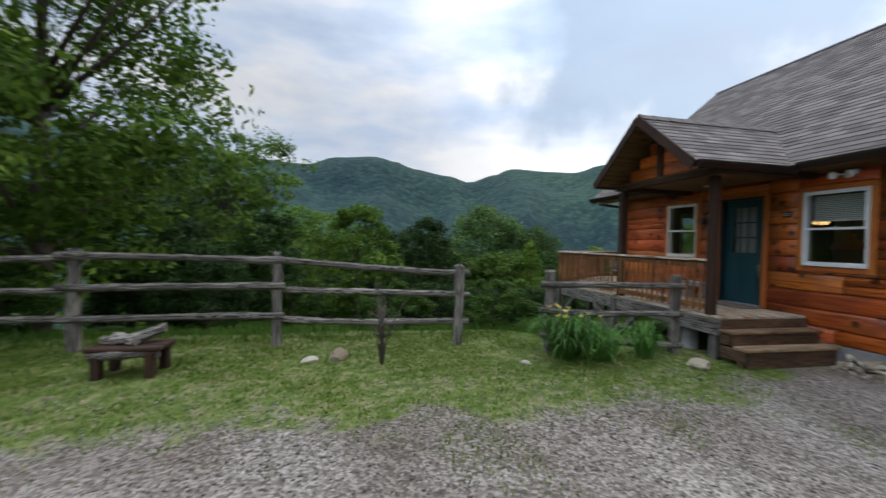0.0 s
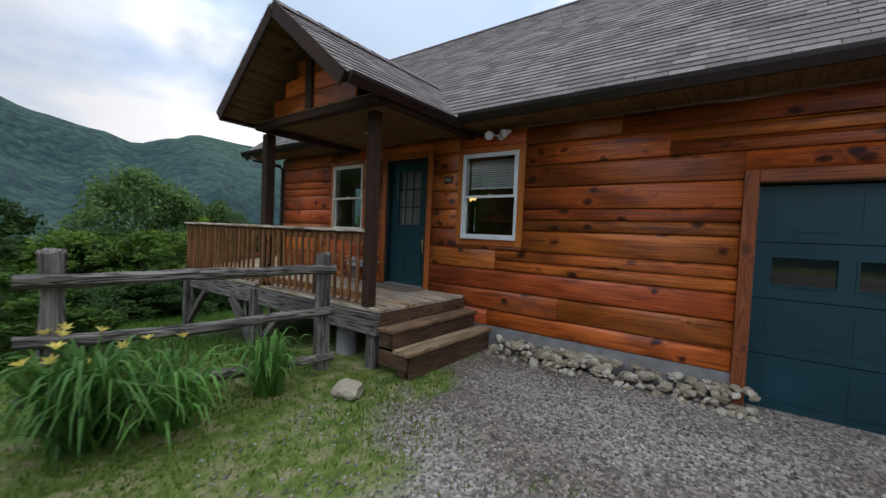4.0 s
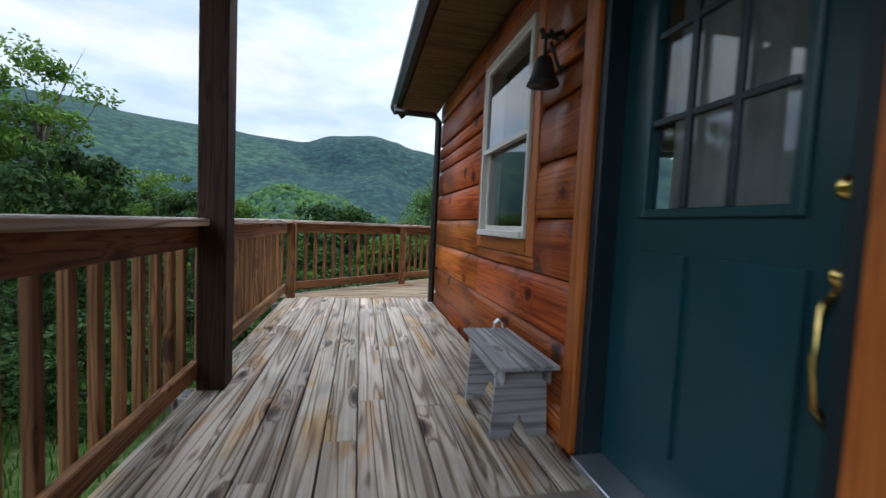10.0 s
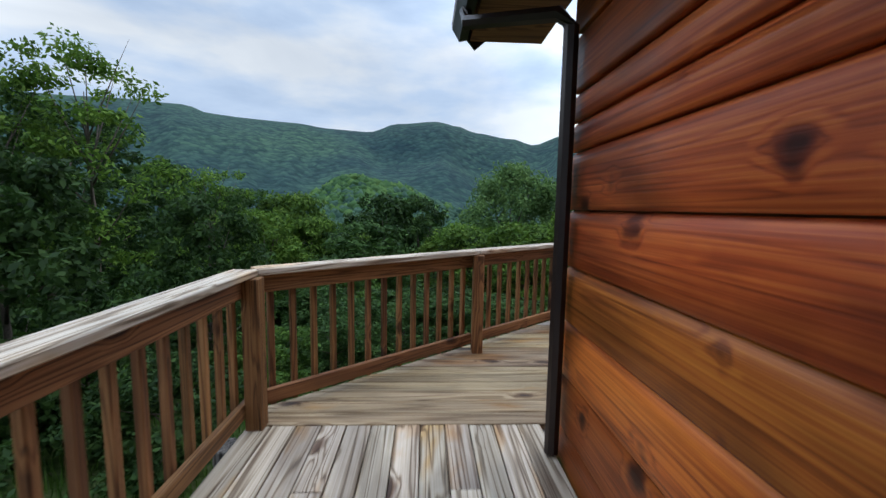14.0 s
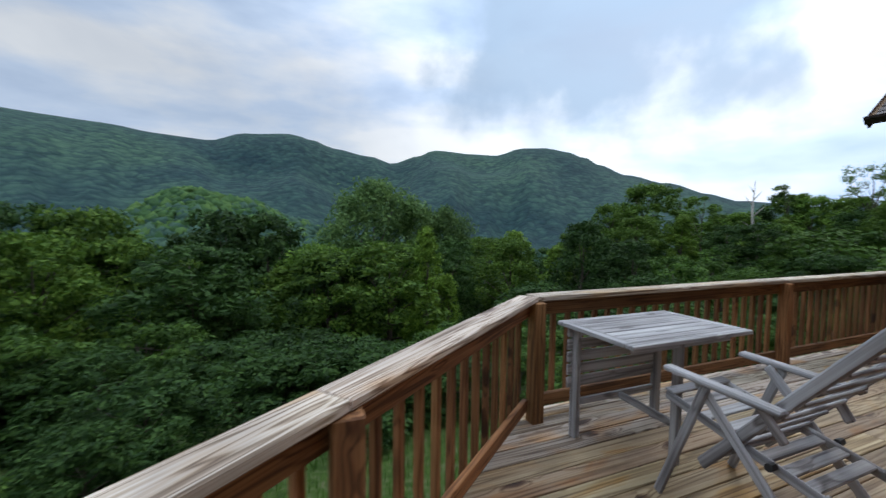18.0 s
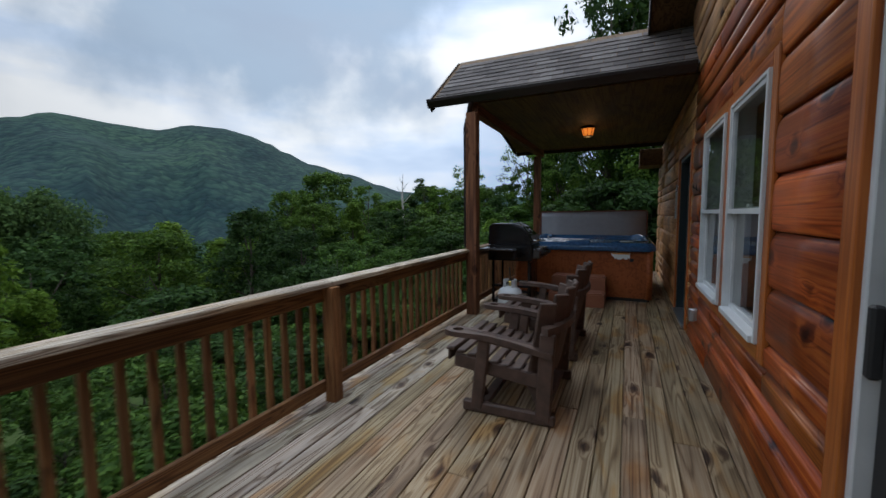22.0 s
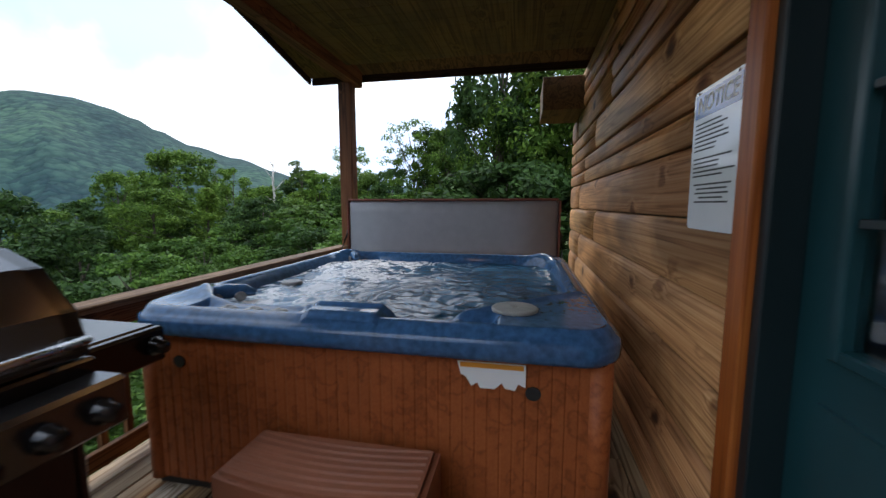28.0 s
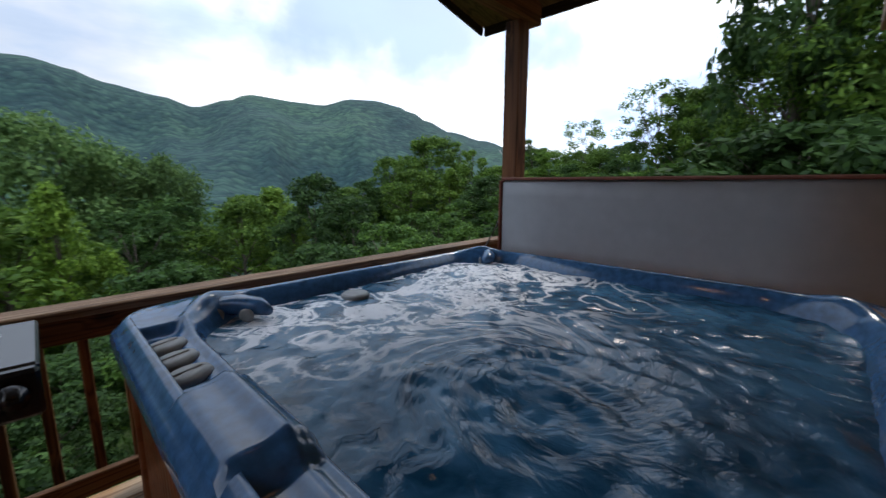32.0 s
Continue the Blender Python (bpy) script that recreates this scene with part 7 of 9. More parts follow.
def shell_z(x, y):
    z = rim_z(tub_edge(x, y))
    inner = rrect(x, y, 10.09, 5.31, 0.83, 0.845, 0.32)
    shelf = 0.731 * x + 0.683 * y - 10.142          # the front corner by the wall stays a flat deck
    seat = rrect(x, y, 9.34, 5.32, 0.10, 0.20, 0.05)   # and a low ledge lies behind the raised block
    inner = max(inner, -shelf)
    z += 0.014 * math.exp(-((inner - 0.03) / 0.022) ** 2)
    z -= 0.34 * smooth(0.015, -0.15, inner)
    # dial recess, raised block, key-pad recess
    z -= 0.036 * smooth(0.006, -0.024, rrect(x, y, 9.185, 5.76, 0.075, 0.24, 0.02))
    z += 0.018 * smooth(0.010, -0.014, rrect(x, y, 9.19, 5.335, 0.10, 0.145, 0.02))
    z -= 0.030 * smooth(0.008, -0.018, seat) * smooth(0.0, 0.03, inner)
    z -= 0.036 * smooth(0.006, -0.030, rrect(x, y, 9.185, 4.97, 0.095, 0.205, 0.015))
    for px, py in ((10.86, 6.12), (9.36, 6.12), (10.86, 4.52)):
        z += 0.035 * math.exp(-((x - px) ** 2 + (y - py) ** 2) / 0.010)
    return z


NX, NY = 230, 230
xs = [TBX0 + (TBX1 - TBX0) * i / NX for i in range(NX + 1)]
ys = [TBY0 + (TBY1 - TBY0) * j / NY for j in range(NY + 1)]
verts = [(x, y, shell_z(x, y)) for x in xs for y in ys]
inside = [tub_edge(x, y) < -0.012 for x in xs for y in ys]
faces = []
for i in range(NX):
    for j in range(NY):
        q = (i * (NY + 1) + j, (i + 1) * (NY + 1) + j, (i + 1) * (NY + 1) + j + 1, i * (NY + 1) + j + 1)
        if all(inside[k] for k in q):
            faces.append(q)
shell = new("shell", quick("shell", verts, faces, M["tub"], True))
put(shell, Matrix(), tub)
shell["label"] = "marbled blue acrylic shell"
# the rolled lip that runs round it
ring = []
for cx, cy, a0 in ((TBX1 - 0.15, TBY1 - 0.15, 0), (TBX0 + 0.15, TBY1 - 0.15, 90), (TBX0 + 0.15, TBY0 + 0.15, 180), (TBX1 - 0.15, TBY0 + 0.15, 270)):
    for k in range(13):
        t = math.radians(a0 + 7.5 * k)
        ring.append((cx + 0.15 * math.cos(t), cy + 0.15 * math.sin(t), math.cos(t), math.sin(t)))
prof = [(-0.05, rim_z(-0.05) - 0.012)] + [(-s, rim_z(-s) + 0.0015) for s in (0.05, 0.04, 0.03, 0.02, 0.01, 0.0)] + [(0.005, RIM - 0.062), (0.006, RIM - 0.085), (0.003, RIM - 0.108), (-0.006, RIM - 0.124), (-0.04, RIM - 0.126)]
verts = [(x + nx * s, y + ny * s, z) for x, y, nx, ny in ring for s, z in prof]
n, m_ = len(ring), len(prof)
faces = [(i * m_ + k, ((i + 1) % n) * m_ + k, ((i + 1) % n) * m_ + k + 1, i * m_ + k + 1) for i in range(n) for k in range(m_ - 1)]
lip = new("lip", quick("lip", verts, faces, M["tub"], True))
put(lip, Matrix(), tub)


def ribbed(x0, y0, x1, y1, z0, z1, ribs):
    """A skirt panel with vertical ribs, facing to the right of the line."""
    bm = bmesh.new()
    a, b = Vector((x0, y0, 0)), Vector((x1, y1, 0))
    d = (b - a).normalized()
    o = Vector((d.y, -d.x, 0))
    top, bot = [], []
    for k in range(ribs):
        for f, off in ((0.0, -0.003), (0.14, 0.0), (0.86, 0.0), (1.0, -0.003)):
            p = a + d * ((b - a).length * (k + f) / ribs) + o * off
            bot.append(bm.verts.new((p.x, p.y, z0)))
            top.append(bm.verts.new((p.x, p.y, z1)))
    for k in range(len(top) - 1):
        bm.faces.new((bot[k], bot[k + 1], top[k + 1], top[k]))
    back = [bm.verts.new((q.x - o.x * 0.03, q.y - o.y * 0.03, z)) for q, z in ((a, z0), (b, z0), (b, z1), (a, z1))]
    bm.faces.new(list(reversed(back)))
    return bm


i0, i1, j0, j1 = TBX0 + 0.045, TBX1 - 0.045, TBY0 + 0.045, TBY1 - 0.045
for q, r in (((i0, j1 - 0.05, i0, j0 + 0.05), 40), ((i0 + 0.05, j0, i1 - 0.05, j0), 46), ((i1, j0 + 0.05, i1, j1 - 0.05), 40), ((i1 - 0.05, j1, i0 + 0.05, j1), 46)):
    part("skirt_panel", ribbed(*q, 0.05, 0.745, r), M["tub_skirt"], tub, "brown ribbed skirt panel")
for x, y in ((i0 + 0.03, j0 + 0.03), (i0 + 0.03, j1 - 0.03), (i1 - 0.03, j0 + 0.03), (i1 - 0.03, j1 - 0.03)):
    bm = bmesh.new()
    lathe(bm, [(0.045, 0.04), (0.045, 0.745)], 14, Matrix.Translation((x, y, 0)))
    part("corner_post", bm, M["tub_skirt"], tub, "", None, True)
bm = bmesh.new()
cube(bm, i0 + 0.02, i1 - 0.02, j0 + 0.02, j1 - 0.02, 0.0, 0.055)
part("base", bm, M["black_matt"], tub)
for y in (4.64, 6.05):
    bm = bmesh.new()
    lathe(bm, [(0.026, 0.0), (0.026, 0.006), (0.0, 0.008)], 16)
    part("vent_plug", bm, M["black_matt"], tub, "", pose(i0 - 0.002, y, 0.61, 0, -90, 0))
# dials, key pad, filter lid, float
for k in range(3):
    DM = pose(9.185, 5.63 + 0.115 * k, RIM - 0.040, 0, -7, 12) @ Matrix.Diagonal((1.2, 1.0, 1.3, 1))
    bm = bmesh.new()
    lathe(bm, [(0.044, 0.0), (0.047, 0.010), (0.042, 0.017), (0.026, 0.022), (0.0, 0.023)], 28)
    dl = part("diverter_dial", bm, M["gray_knob"], shell, "gray plastic dial", DM, True)
    bm = bmesh.new()
    prism(bm, [(-0.030, -0.003), (0.030, -0.008), (0.030, 0.008), (-0.030, 0.003)], 0.015, 0.0245)
    bevel_all(bm, 0.005, 2)
    part("grip", bm, M["gray_knob"], dl, "", DM, True)
KM = pose(9.185, 4.98, RIM - 0.037)
bm = bmesh.new()
prism(bm, [(-0.034, -0.085), (0.034, -0.085), (0.034, 0.085), (-0.034, 0.085)], 0.0, 0.010)
bevel_all(bm, 0.004)
pad = part("key_pad", bm, M["gray_knob"], shell, "gray key pad", KM)
bm = bmesh.new()
cube(bm, -0.018, 0.018, -0.03, 0.03, 0.0101, 0.0125)
part("display", bm, M["black"], pad, "", KM)
for k in (-0.058, 0.058):
    bm = bmesh.new()
    lathe(bm, [(0.014, 0.0101), (0.013, 0.0135), (0.0, 0.014)], 14, Matrix.Translation((0, k, 0)))
    part("button", bm, M["teal"] if k > 0 else M["cover_edge"], pad, "", KM)
bm = bmesh.new()
lathe(bm, [(0.088, 0.0), (0.089, 0.008), (0.084, 0.013), (0.014, 0.014), (0.010, 0.008), (0.0, 0.008)], 48)
part("filter_lid", bm, plain("pale_gray_plastic", (0.33, 0.33, 0.30), 0.5, 0, 0.2, 30), shell, "round pale gray filter lid", pose(9.34, 4.71, RIM + 0.002))
for x, y, rz in ((9.42, 6.04, -45), (10.80, 6.06, -135)):
    bm = bmesh.new()
    tube(bm, [(-0.12, 0, -0.01), (-0.075, 0.028, 0.0), (0.0, 0.040, 0.004), (0.075, 0.028, 0.0), (0.12, 0, -0.01)], [0.016, 0.034, 0.040, 0.034, 0.016], 12)
    pw = part("corner_pillow", bm, M["tub"], shell, "", pose(x, y, RIM - 0.012, 0, 0, rz), True)
    for dx in (-0.05, 0.05):
        bm = bmesh.new()
        lathe(bm, [(0.022, 0), (0.026, 0.008), (0.014, 0.010), (0.0, 0.004)], 16)
        part("neck_jet", bm, M["gray_knob"], pw, "", pose(x, y, RIM - 0.020, 0, 0, rz) @ pose(dx, -0.012, -0.01, 90, 0, 0), True)
# churning water
n = 120
WX, WY = 10.1, 5.3
verts, faces = [], []
for i in range(n + 1):
    for j in range(n + 1):
        x, y = 9.24 + 1.70 * i / n, 4.44 + 1.74 * j / n
        d1 = math.hypot(x - 9.66, y - 5.0)
        an = math.atan2(y - 5.0, x - 9.66)
        z = 0.800 + 0.007 * noise.noise((x * 6, y * 6, 0)) + 0.006 * noise.noise((x * 15, y * 15, 4)) + 0.004 * noise.noise((x * 33, y * 33, 2))
        z += 0.0065 * math.sin(d1 * 62 + an + 2.2 * noise.noise((x * 5, y * 5, 6))) * math.exp(-d1 * 3.4) * (0.75 + 0.8 * noise.noise((x * 7, y * 7, 3))) - 0.018 * math.exp(-(d1 / 0.06) ** 2)
        z += 0.020 * math.exp(-((x - 10.55) ** 2 + (y - 5.9) ** 2) / 0.10) * (1 + noise.noise((x * 11, y * 11, 9)))
        verts.append((x - WX, y - WY, z))
for i in range(n):
    for j in range(n):
        q = i * (n + 1) + j
        faces.append((q, q + n + 1, q + n + 2, q + 1))
wt = new("water", quick("water", verts, faces, M["water"], True))
put(wt, pose(WX, WY, 0), tub)
wt["label"] = "churned bubbling water with foam"
bm = bmesh.new()
lathe(bm, [(0.04, -0.01), (0.058, 0.0), (0.058, 0.014), (0.05, 0.020), (0.0, 0.022)], 24)
fd = own("floating_dispenser", bm, M["gray_knob"], "pale round chemical float on the tub water", "float", m=pose(9.88, 6.0, 0.80))
# torn label
lb = thing("warning_label", (9.14, 4.82, 0.68), "torn white and orange warning label on the tub skirt", "label")
bm = bmesh.new()
pts = [(0.0, 0.0), (0.235, 0.0), (0.235, -0.085), (0.21, -0.075), (0.20, -0.10), (0.165, -0.095), (0.155, -0.075), (0.13, -0.10), (0.08, -0.10), (0.07, -0.08), (0.05, -0.095), (0.03, -0.06), (0.012, -0.05)]
prism(bm, list(reversed(pts)), 0.0, 0.002)
LM = Matrix(((0, 0, -1, 9.1425), (-1, 0, 0, 4.90), (0, 1, 0, 0.715), (0, 0, 0, 1)))
part("paper", bm, M["paper"], lb, "", LM)
bm = bmesh.new()
prism(bm, [(0.01, -0.022), (0.228, -0.022), (0.228, -0.003), (0.01, -0.003)], 0.0022, 0.003)
part("orange_band", bm, M["orange_label"], lb, "", LM)

TUB_FIT = Matrix.Translation((8.77, 4.43, 0)) @ Matrix.Diagonal((1.151, 1.150, 1.07, 1)) @ Matrix.Translation((-TBX0, -TBY0, 0))
for th in (tub, fd, lb):
    moved(th, TUB_FIT)

# raised cover behind the tub
cv = thing("tub_cover", (11.38, 5.56, 0.0), "gray vinyl hot tub cover folded upright", "tub cover")
for x0 in (11.27, 11.39):
    bm = bmesh.new()
    cube(bm, x0, x0 + 0.11, 4.485, 6.645, 0.80, 1.425)
    bmesh.ops.subdivide_edges(bm, edges=list(bm.edges), cuts=4, use_grid_fill=True)
    for v in bm.verts:
        v.co.x += 0.008 * noise.noise(v.co * 2.3)
    bevel = [e for e in bm.edges if len(e.link_faces) == 2 and e.calc_face_angle(0) > 1.2]
    bmesh.ops.bevel(bm, geom=bevel, offset=0.02, segments=2, affect="EDGES")
    part("cover_half", bm, M["cover"], cv, "", None, True)
beam("top_piping", (11.38, 4.485, 1.432), (11.38, 6.645, 1.432), 0.235, 0.022, M["cover_edge"], cv, (0, 0, 1), 0.006, "red-brown top edge")
for y in (4.455, 6.67):
    bm = bmesh.new()
    tube(bm, [(11.01, y, 0.12), (11.05, y, 0.84), (11.30, y, 1.10)], 0.016, 8)
    part("lift_bracket", bm, M["brown_metal"], cv, "", None, True)
    beam("side_edge", (11.38, y + (0.016 if y < 5 else -0.016), 0.80), (11.38, y + (0.016 if y < 5 else -0.016), 1.42), 0.235, 0.02, M["cover_edge"], cv, (0, 1, 0), 0.005)

# plastic steps in front of the tub
sp = thing("tub_steps", (8.65, 5.38, 0.0), "brown moulded plastic two-tread tub steps", "steps")
for x0, x1, z in ((8.42, 8.76, 0.205), (8.72, 9.09, 0.41)):
    bm = bmesh.new()
    out = [(x1, 5.03), (x1, 5.74)] + [(x0 + 0.05 * (1 - math.sin(a * math.pi)), 5.74 - 0.71 * a) for a in (k / 10 for k in range(11))]
    prism(bm, out, 0.0 if z < 0.3 else 0.0, z)
    bmesh.ops.recalc_face_normals(bm, faces=list(bm.faces))
    bmesh.ops.bevel(bm, geom=[e for e in bm.edges if all(v.co.z > z - 0.01 for v in e.verts)], offset=0.02, segments=2, affect="EDGES")
    tr = part("step_body", bm, M["tubstep"], sp)
    for k in range(7):
        bm = bmesh.new()
        xx = x0 + 0.05 + k * 0.042
        pts = [(xx + 0.05 * (1 - math.sin(a * math.pi)) * 0.8, 5.71 - 0.65 * a, z + 0.001) for a in (i / 10 for i in range(11))]
        tube(bm, pts, 0.006, 5)
        part("tread_ridge", bm, M["tubstep"], tr)

moved(sp, Matrix.Translation((8.14, 5.12, 0)) @ Matrix.Diagonal((0.93, 1.13, 1, 1)) @ Matrix.Translation((-8.42, -5.03, 0)))

# notice on the wall
no = thing("notice_sign", (9.0, 4.19, 1.2), "white and blue notice sign on the cedar wall", "sign")
SX, SZ, SW, SH = 8.835, 1.546, 0.35, 0.50
SM = Matrix(((-1, 0, 0, SX), (0, 0, 1, 4.187), (0, 1, 0, SZ), (0, 0, 0, 1)))
bm = bmesh.new()
r = 0.018
outline = [(sx * (SW / 2 - r) + r * math.cos(a), sy * (SH / 2 - r) + r * math.sin(a)) for sx, sy, a0 in ((1, 1, 0), (-1, 1, 90), (-1, -1, 180), (1, -1, 270)) for a in (math.radians(a0 + 30 * k) for k in range(4))]
prism(bm, outline, 0.0, 0.003)
part("plate", bm, plain("white_enamel", (0.80, 0.81, 0.82), 0.04, 0, 0.02), no, "", SM)
bm = bmesh.new()
prism(bm, [(-SW / 2 + 0.012, SH / 2 - 0.10), (SW / 2 - 0.012, SH / 2 - 0.10), (SW / 2 - 0.012, SH / 2 - 0.014), (-SW / 2 + 0.012, SH / 2 - 0.014)], 0.0032, 0.0038)
part("blue_band", bm, M["blue"], no, "", SM)


def lettering(text, size, mat, parent, m, name="lettering"):
    cu = bpy.data.curves.new(name, "FONT")
    cu.body, cu.size, cu.align_x, cu.align_y, cu.shear, cu.offset = text, size, "CENTER", "CENTER", 0.15, size * 0.018
    tmp = bpy.data.objects.new(name, cu)
    me = bpy.data.meshes.new_from_object(tmp)
    bpy.data.objects.remove(tmp)
    me.materials.append(mat)
    ob = new(name, me)
    put(ob, m, parent)
    return ob


lettering("NOTICE", 0.078, M["paper"], no, SM @ Matrix.Translation((0, SH / 2 - 0.057, 0.0042)))
rn = random.Random(3)
for k in range(19):
    z = SH / 2 - 0.125 - k * 0.0155
    if k in (7, 13):
        continue
    w = SW * rn.uniform(0.45, 0.86)
    bm = bmesh.new()
    x0 = -SW / 2 + 0.025 if k < 14 else -w / 2
    prism(bm, [(x0, z), (x0 + w, z), (x0 + w, z + 0.006), (x0, z + 0.006)], 0.0032, 0.0036)
    part("text_line", bm, M["ink"], no, "", SM)
for x in (-0.14, 0.14):
    bm = bmesh.new()
    lathe(bm, [(0.005, 0), (0.004, 0.003), (0, 0.004)], 8)
    part("screw", bm, M["steel"], no, "", SM @ Matrix.Translation((x, SH / 2 - 0.008, 0.003)))


# dining chairs seen through the deck windows
def dining_chair(x, y, rz):
    c = thing("dining_chair", (x, y, -0.02), "orange-brown wooden dining chair with a slatted back indoors", "chair", "dining chairs", rz=rz)
    W = WORLD[c]
    up = W.to_3x3() @ Vector((0, 1, 0))

    def b(nm, p, q, w, h, u):
        beam(nm, W @ Vector(p), W @ Vector(q), w, h, M["trim"], c, u, 0.005)
    for sx in (-0.2, 0.2):
        b("back_post", (sx, 0.20, 0), (sx, 0.27, 1.0), 0.04, 0.035, up)
        b("front_leg", (sx, -0.20, 0), (sx, -0.20, 0.44), 0.04, 0.04, up)
    for k in range(5):
        b("back_slat", (-0.13 + 0.065 * k, 0.215, 0.50), (-0.13 + 0.065 * k, 0.262, 0.92), 0.035, 0.014, up)
    b("top_rail", (-0.22, 0.268, 0.95), (0.22, 0.268, 0.95), 0.024, 0.09, (0, 0, 1))
    b("lower_rail", (-0.18, 0.22, 0.50), (0.18, 0.22, 0.50), 0.02, 0.05, (0, 0, 1))
    b("seat", (-0.22, 0.0, 0.46), (0.22, 0.0, 0.46), 0.44, 0.035, (0, 0, 1))


dining_chair(5.1, 3.55, 0)
dining_chair(6.0, 3.45, 12)

# ---------- trees ----------
def set_mesh(name, verts, faces_n, mat, smooth=False):
    """A mesh from arrays: vertices (n, 3) and faces (m, k)."""
    me = bpy.data.meshes.new(name)
    verts, faces_n = np.asarray(verts, dtype=np.float32), np.asarray(faces_n, dtype=np.int32)
    m, k = faces_n.shape
    me.vertices.add(len(verts))
    me.vertices.foreach_set("co", verts.ravel())
    me.loops.add(m * k)
    me.loops.foreach_set("vertex_index", faces_n.ravel())
    me.polygons.add(m)
    me.polygons.foreach_set("loop_start", np.arange(0, m * k, k, dtype=np.int32))
    me.polygons.foreach_set("loop_total", np.full(m, k, dtype=np.int32))
    if smooth:
        me.polygons.foreach_set("use_smooth", np.ones(m, dtype=bool))
    me.update(calc_edges=True)
    me.validate()
    me.materials.append(mat)
    return me


def leaves_at(rs, centres, radii, per, size, flat=0.55, droop=0.0):
    """Leaf quads strewn over the outer part of each clump."""
    n = len(centres) * per
    c, rad = np.repeat(centres, per, axis=0), np.repeat(radii, per)
    d = rs.normal(size=(n, 3))
    d /= np.linalg.norm(d, axis=1)[:, None]
    d[:, 2] *= flat
    pos = c + d * (rad * rs.uniform(0.45, 1.05, n))[:, None]
    pos[:, 2] -= droop * rad * rs.uniform(0, 1, n)
    nrm = d * 0.8 + rs.normal(size=(n, 3)) * 0.55 + np.array([0, 0, 0.5])
    nrm /= np.linalg.norm(nrm, axis=1)[:, None]
    a = np.cross(nrm, rs.normal(size=(n, 3)))
    a /= np.linalg.norm(a, axis=1)[:, None] + 1e-9
    b = np.cross(nrm, a)
    s = (size * rs.uniform(0.6, 1.3, n))[:, None]
    v = np.stack([pos - a * s, pos - b * s * 0.45, pos + a * s, pos + b * s * 0.45], axis=1).reshape(-1, 3)
    return v, np.arange(n * 4).reshape(-1, 4)


CROWNS = {}


def tree_kind(key, seed, h, r, base, n, per, leaf, mat, shape="round", droop=0.0, trunk=0.16, bare=0, puff=1.0):
    """Meshes of one kind of tree: trunk with limbs, and its crown, standing at the origin."""
    rs = np.random.RandomState(seed)
    cen, rad = [], []
    while len(cen) < n:
        u = rs.uniform(0, 1)
        if shape == "round":
            env = r * (math.sin(math.pi * (0.12 + 0.83 * u)) ** 0.7)
        elif shape == "cone":
            env = r * (1.05 - u) ** 0.75
        else:
            env = r * (0.55 + 0.55 * math.sin(math.pi * (0.1 + 0.8 * u)))
        a, q = rs.uniform(0, 2 * math.pi), math.sqrt(rs.uniform(0.12, 1))
        wob = 1 + 0.28 * math.sin(a * 3 + seed) * math.sin(u * 6 + seed)
        cen.append((env * q * wob * math.cos(a), env * q * wob * math.sin(a), base + (h - base) * u))
        rad.append(r * rs.uniform(0.13, 0.27) * puff)
    cen, rad = np.array(cen), np.array(rad)
    v, f = leaves_at(rs, cen, rad, per, leaf, 0.7, droop)
    crown = set_mesh("crown", v, f, M[mat])
    bm = bmesh.new()
    pts = [(0, 0, -0.6)]
    for k in range(1, 7):
        pts.append((0.05 * h * 0.2 * rs.normal() * 0.3, 0.05 * h * 0.2 * rs.normal() * 0.3, h * 0.86 * k / 6))
    tube(bm, pts, [trunk * (1.25 - k / 6 * 1.1) for k in range(7)], 8)
    for k in range(14):
        c = cen[rs.randint(len(cen))]
        z0 = max(h * 0.18, c[2] * 0.62)
        tube(bm, [(0, 0, z0), (c[0] * 0.5, c[1] * 0.5, (z0 + c[2]) / 2 - 0.1), tuple(c)], [trunk * 0.42, trunk * 0.25, trunk * 0.06], 5)
    for k in range(bare):
        a = rs.uniform(0, 6.28)
        tube(bm, [(0, 0, h * 0.7), (r * 0.4 * math.cos(a), r * 0.4 * math.sin(a), h * 0.95), (r * 0.6 * math.cos(a), r * 0.6 * math.sin(a), h * rs.uniform(1.02, 1.18))], [trunk * 0.3, trunk * 0.14, trunk * 0.03], 5)
    CROWNS[key] = (to_mesh(bm, "trunk", M["bark"], True), crown, h)


tree_kind("near", 1, 10.5, 4.3, 1.7, 190, 120, 0.11, "leaf_mid", "round", 0.2, 0.20)
tree_kind("tall", 2, 12.0, 3.0, 1.6, 95, 95, 0.17, "leaf_dark", "oval", 0.1, 0.17, 0, 1.15)
tree_kind("airy", 3, 11.0, 2.4, 2.6, 60, 80, 0.12, "leaf_mid", "oval", 0.0, 0.11, 2, 1.35)
tree_kind("round", 4, 10.0, 3.6, 1.2, 105, 95, 0.18, "leaf_mid", "round", 0.1, 0.17, 0, 1.1)
tree_kind("dark", 5, 10.0, 3.4, 0.8, 105, 95, 0.18, "leaf_dark", "round", 0.1, 0.17, 0, 1.1)
tree_kind("willow", 6, 14.0, 5.0, 1.2, 190, 110, 0.17, "leaf_willow", "round", 0.9, 0.22)
tree_kind("bright", 7, 9.0, 2.2, 0.5, 85, 90, 0.15, "leaf_light", "cone", 0.2, 0.12, 0, 1.2)
tree_kind("bush", 8, 3.2, 1.9, 0.2, 66, 130, 0.09, "leaf_bush", "round", 0.1, 0.05)
tree_kind("shade_bush", 9, 3.2, 1.9, 0.2, 66, 130, 0.09, "leaf_dark", "round", 0.1, 0.05)
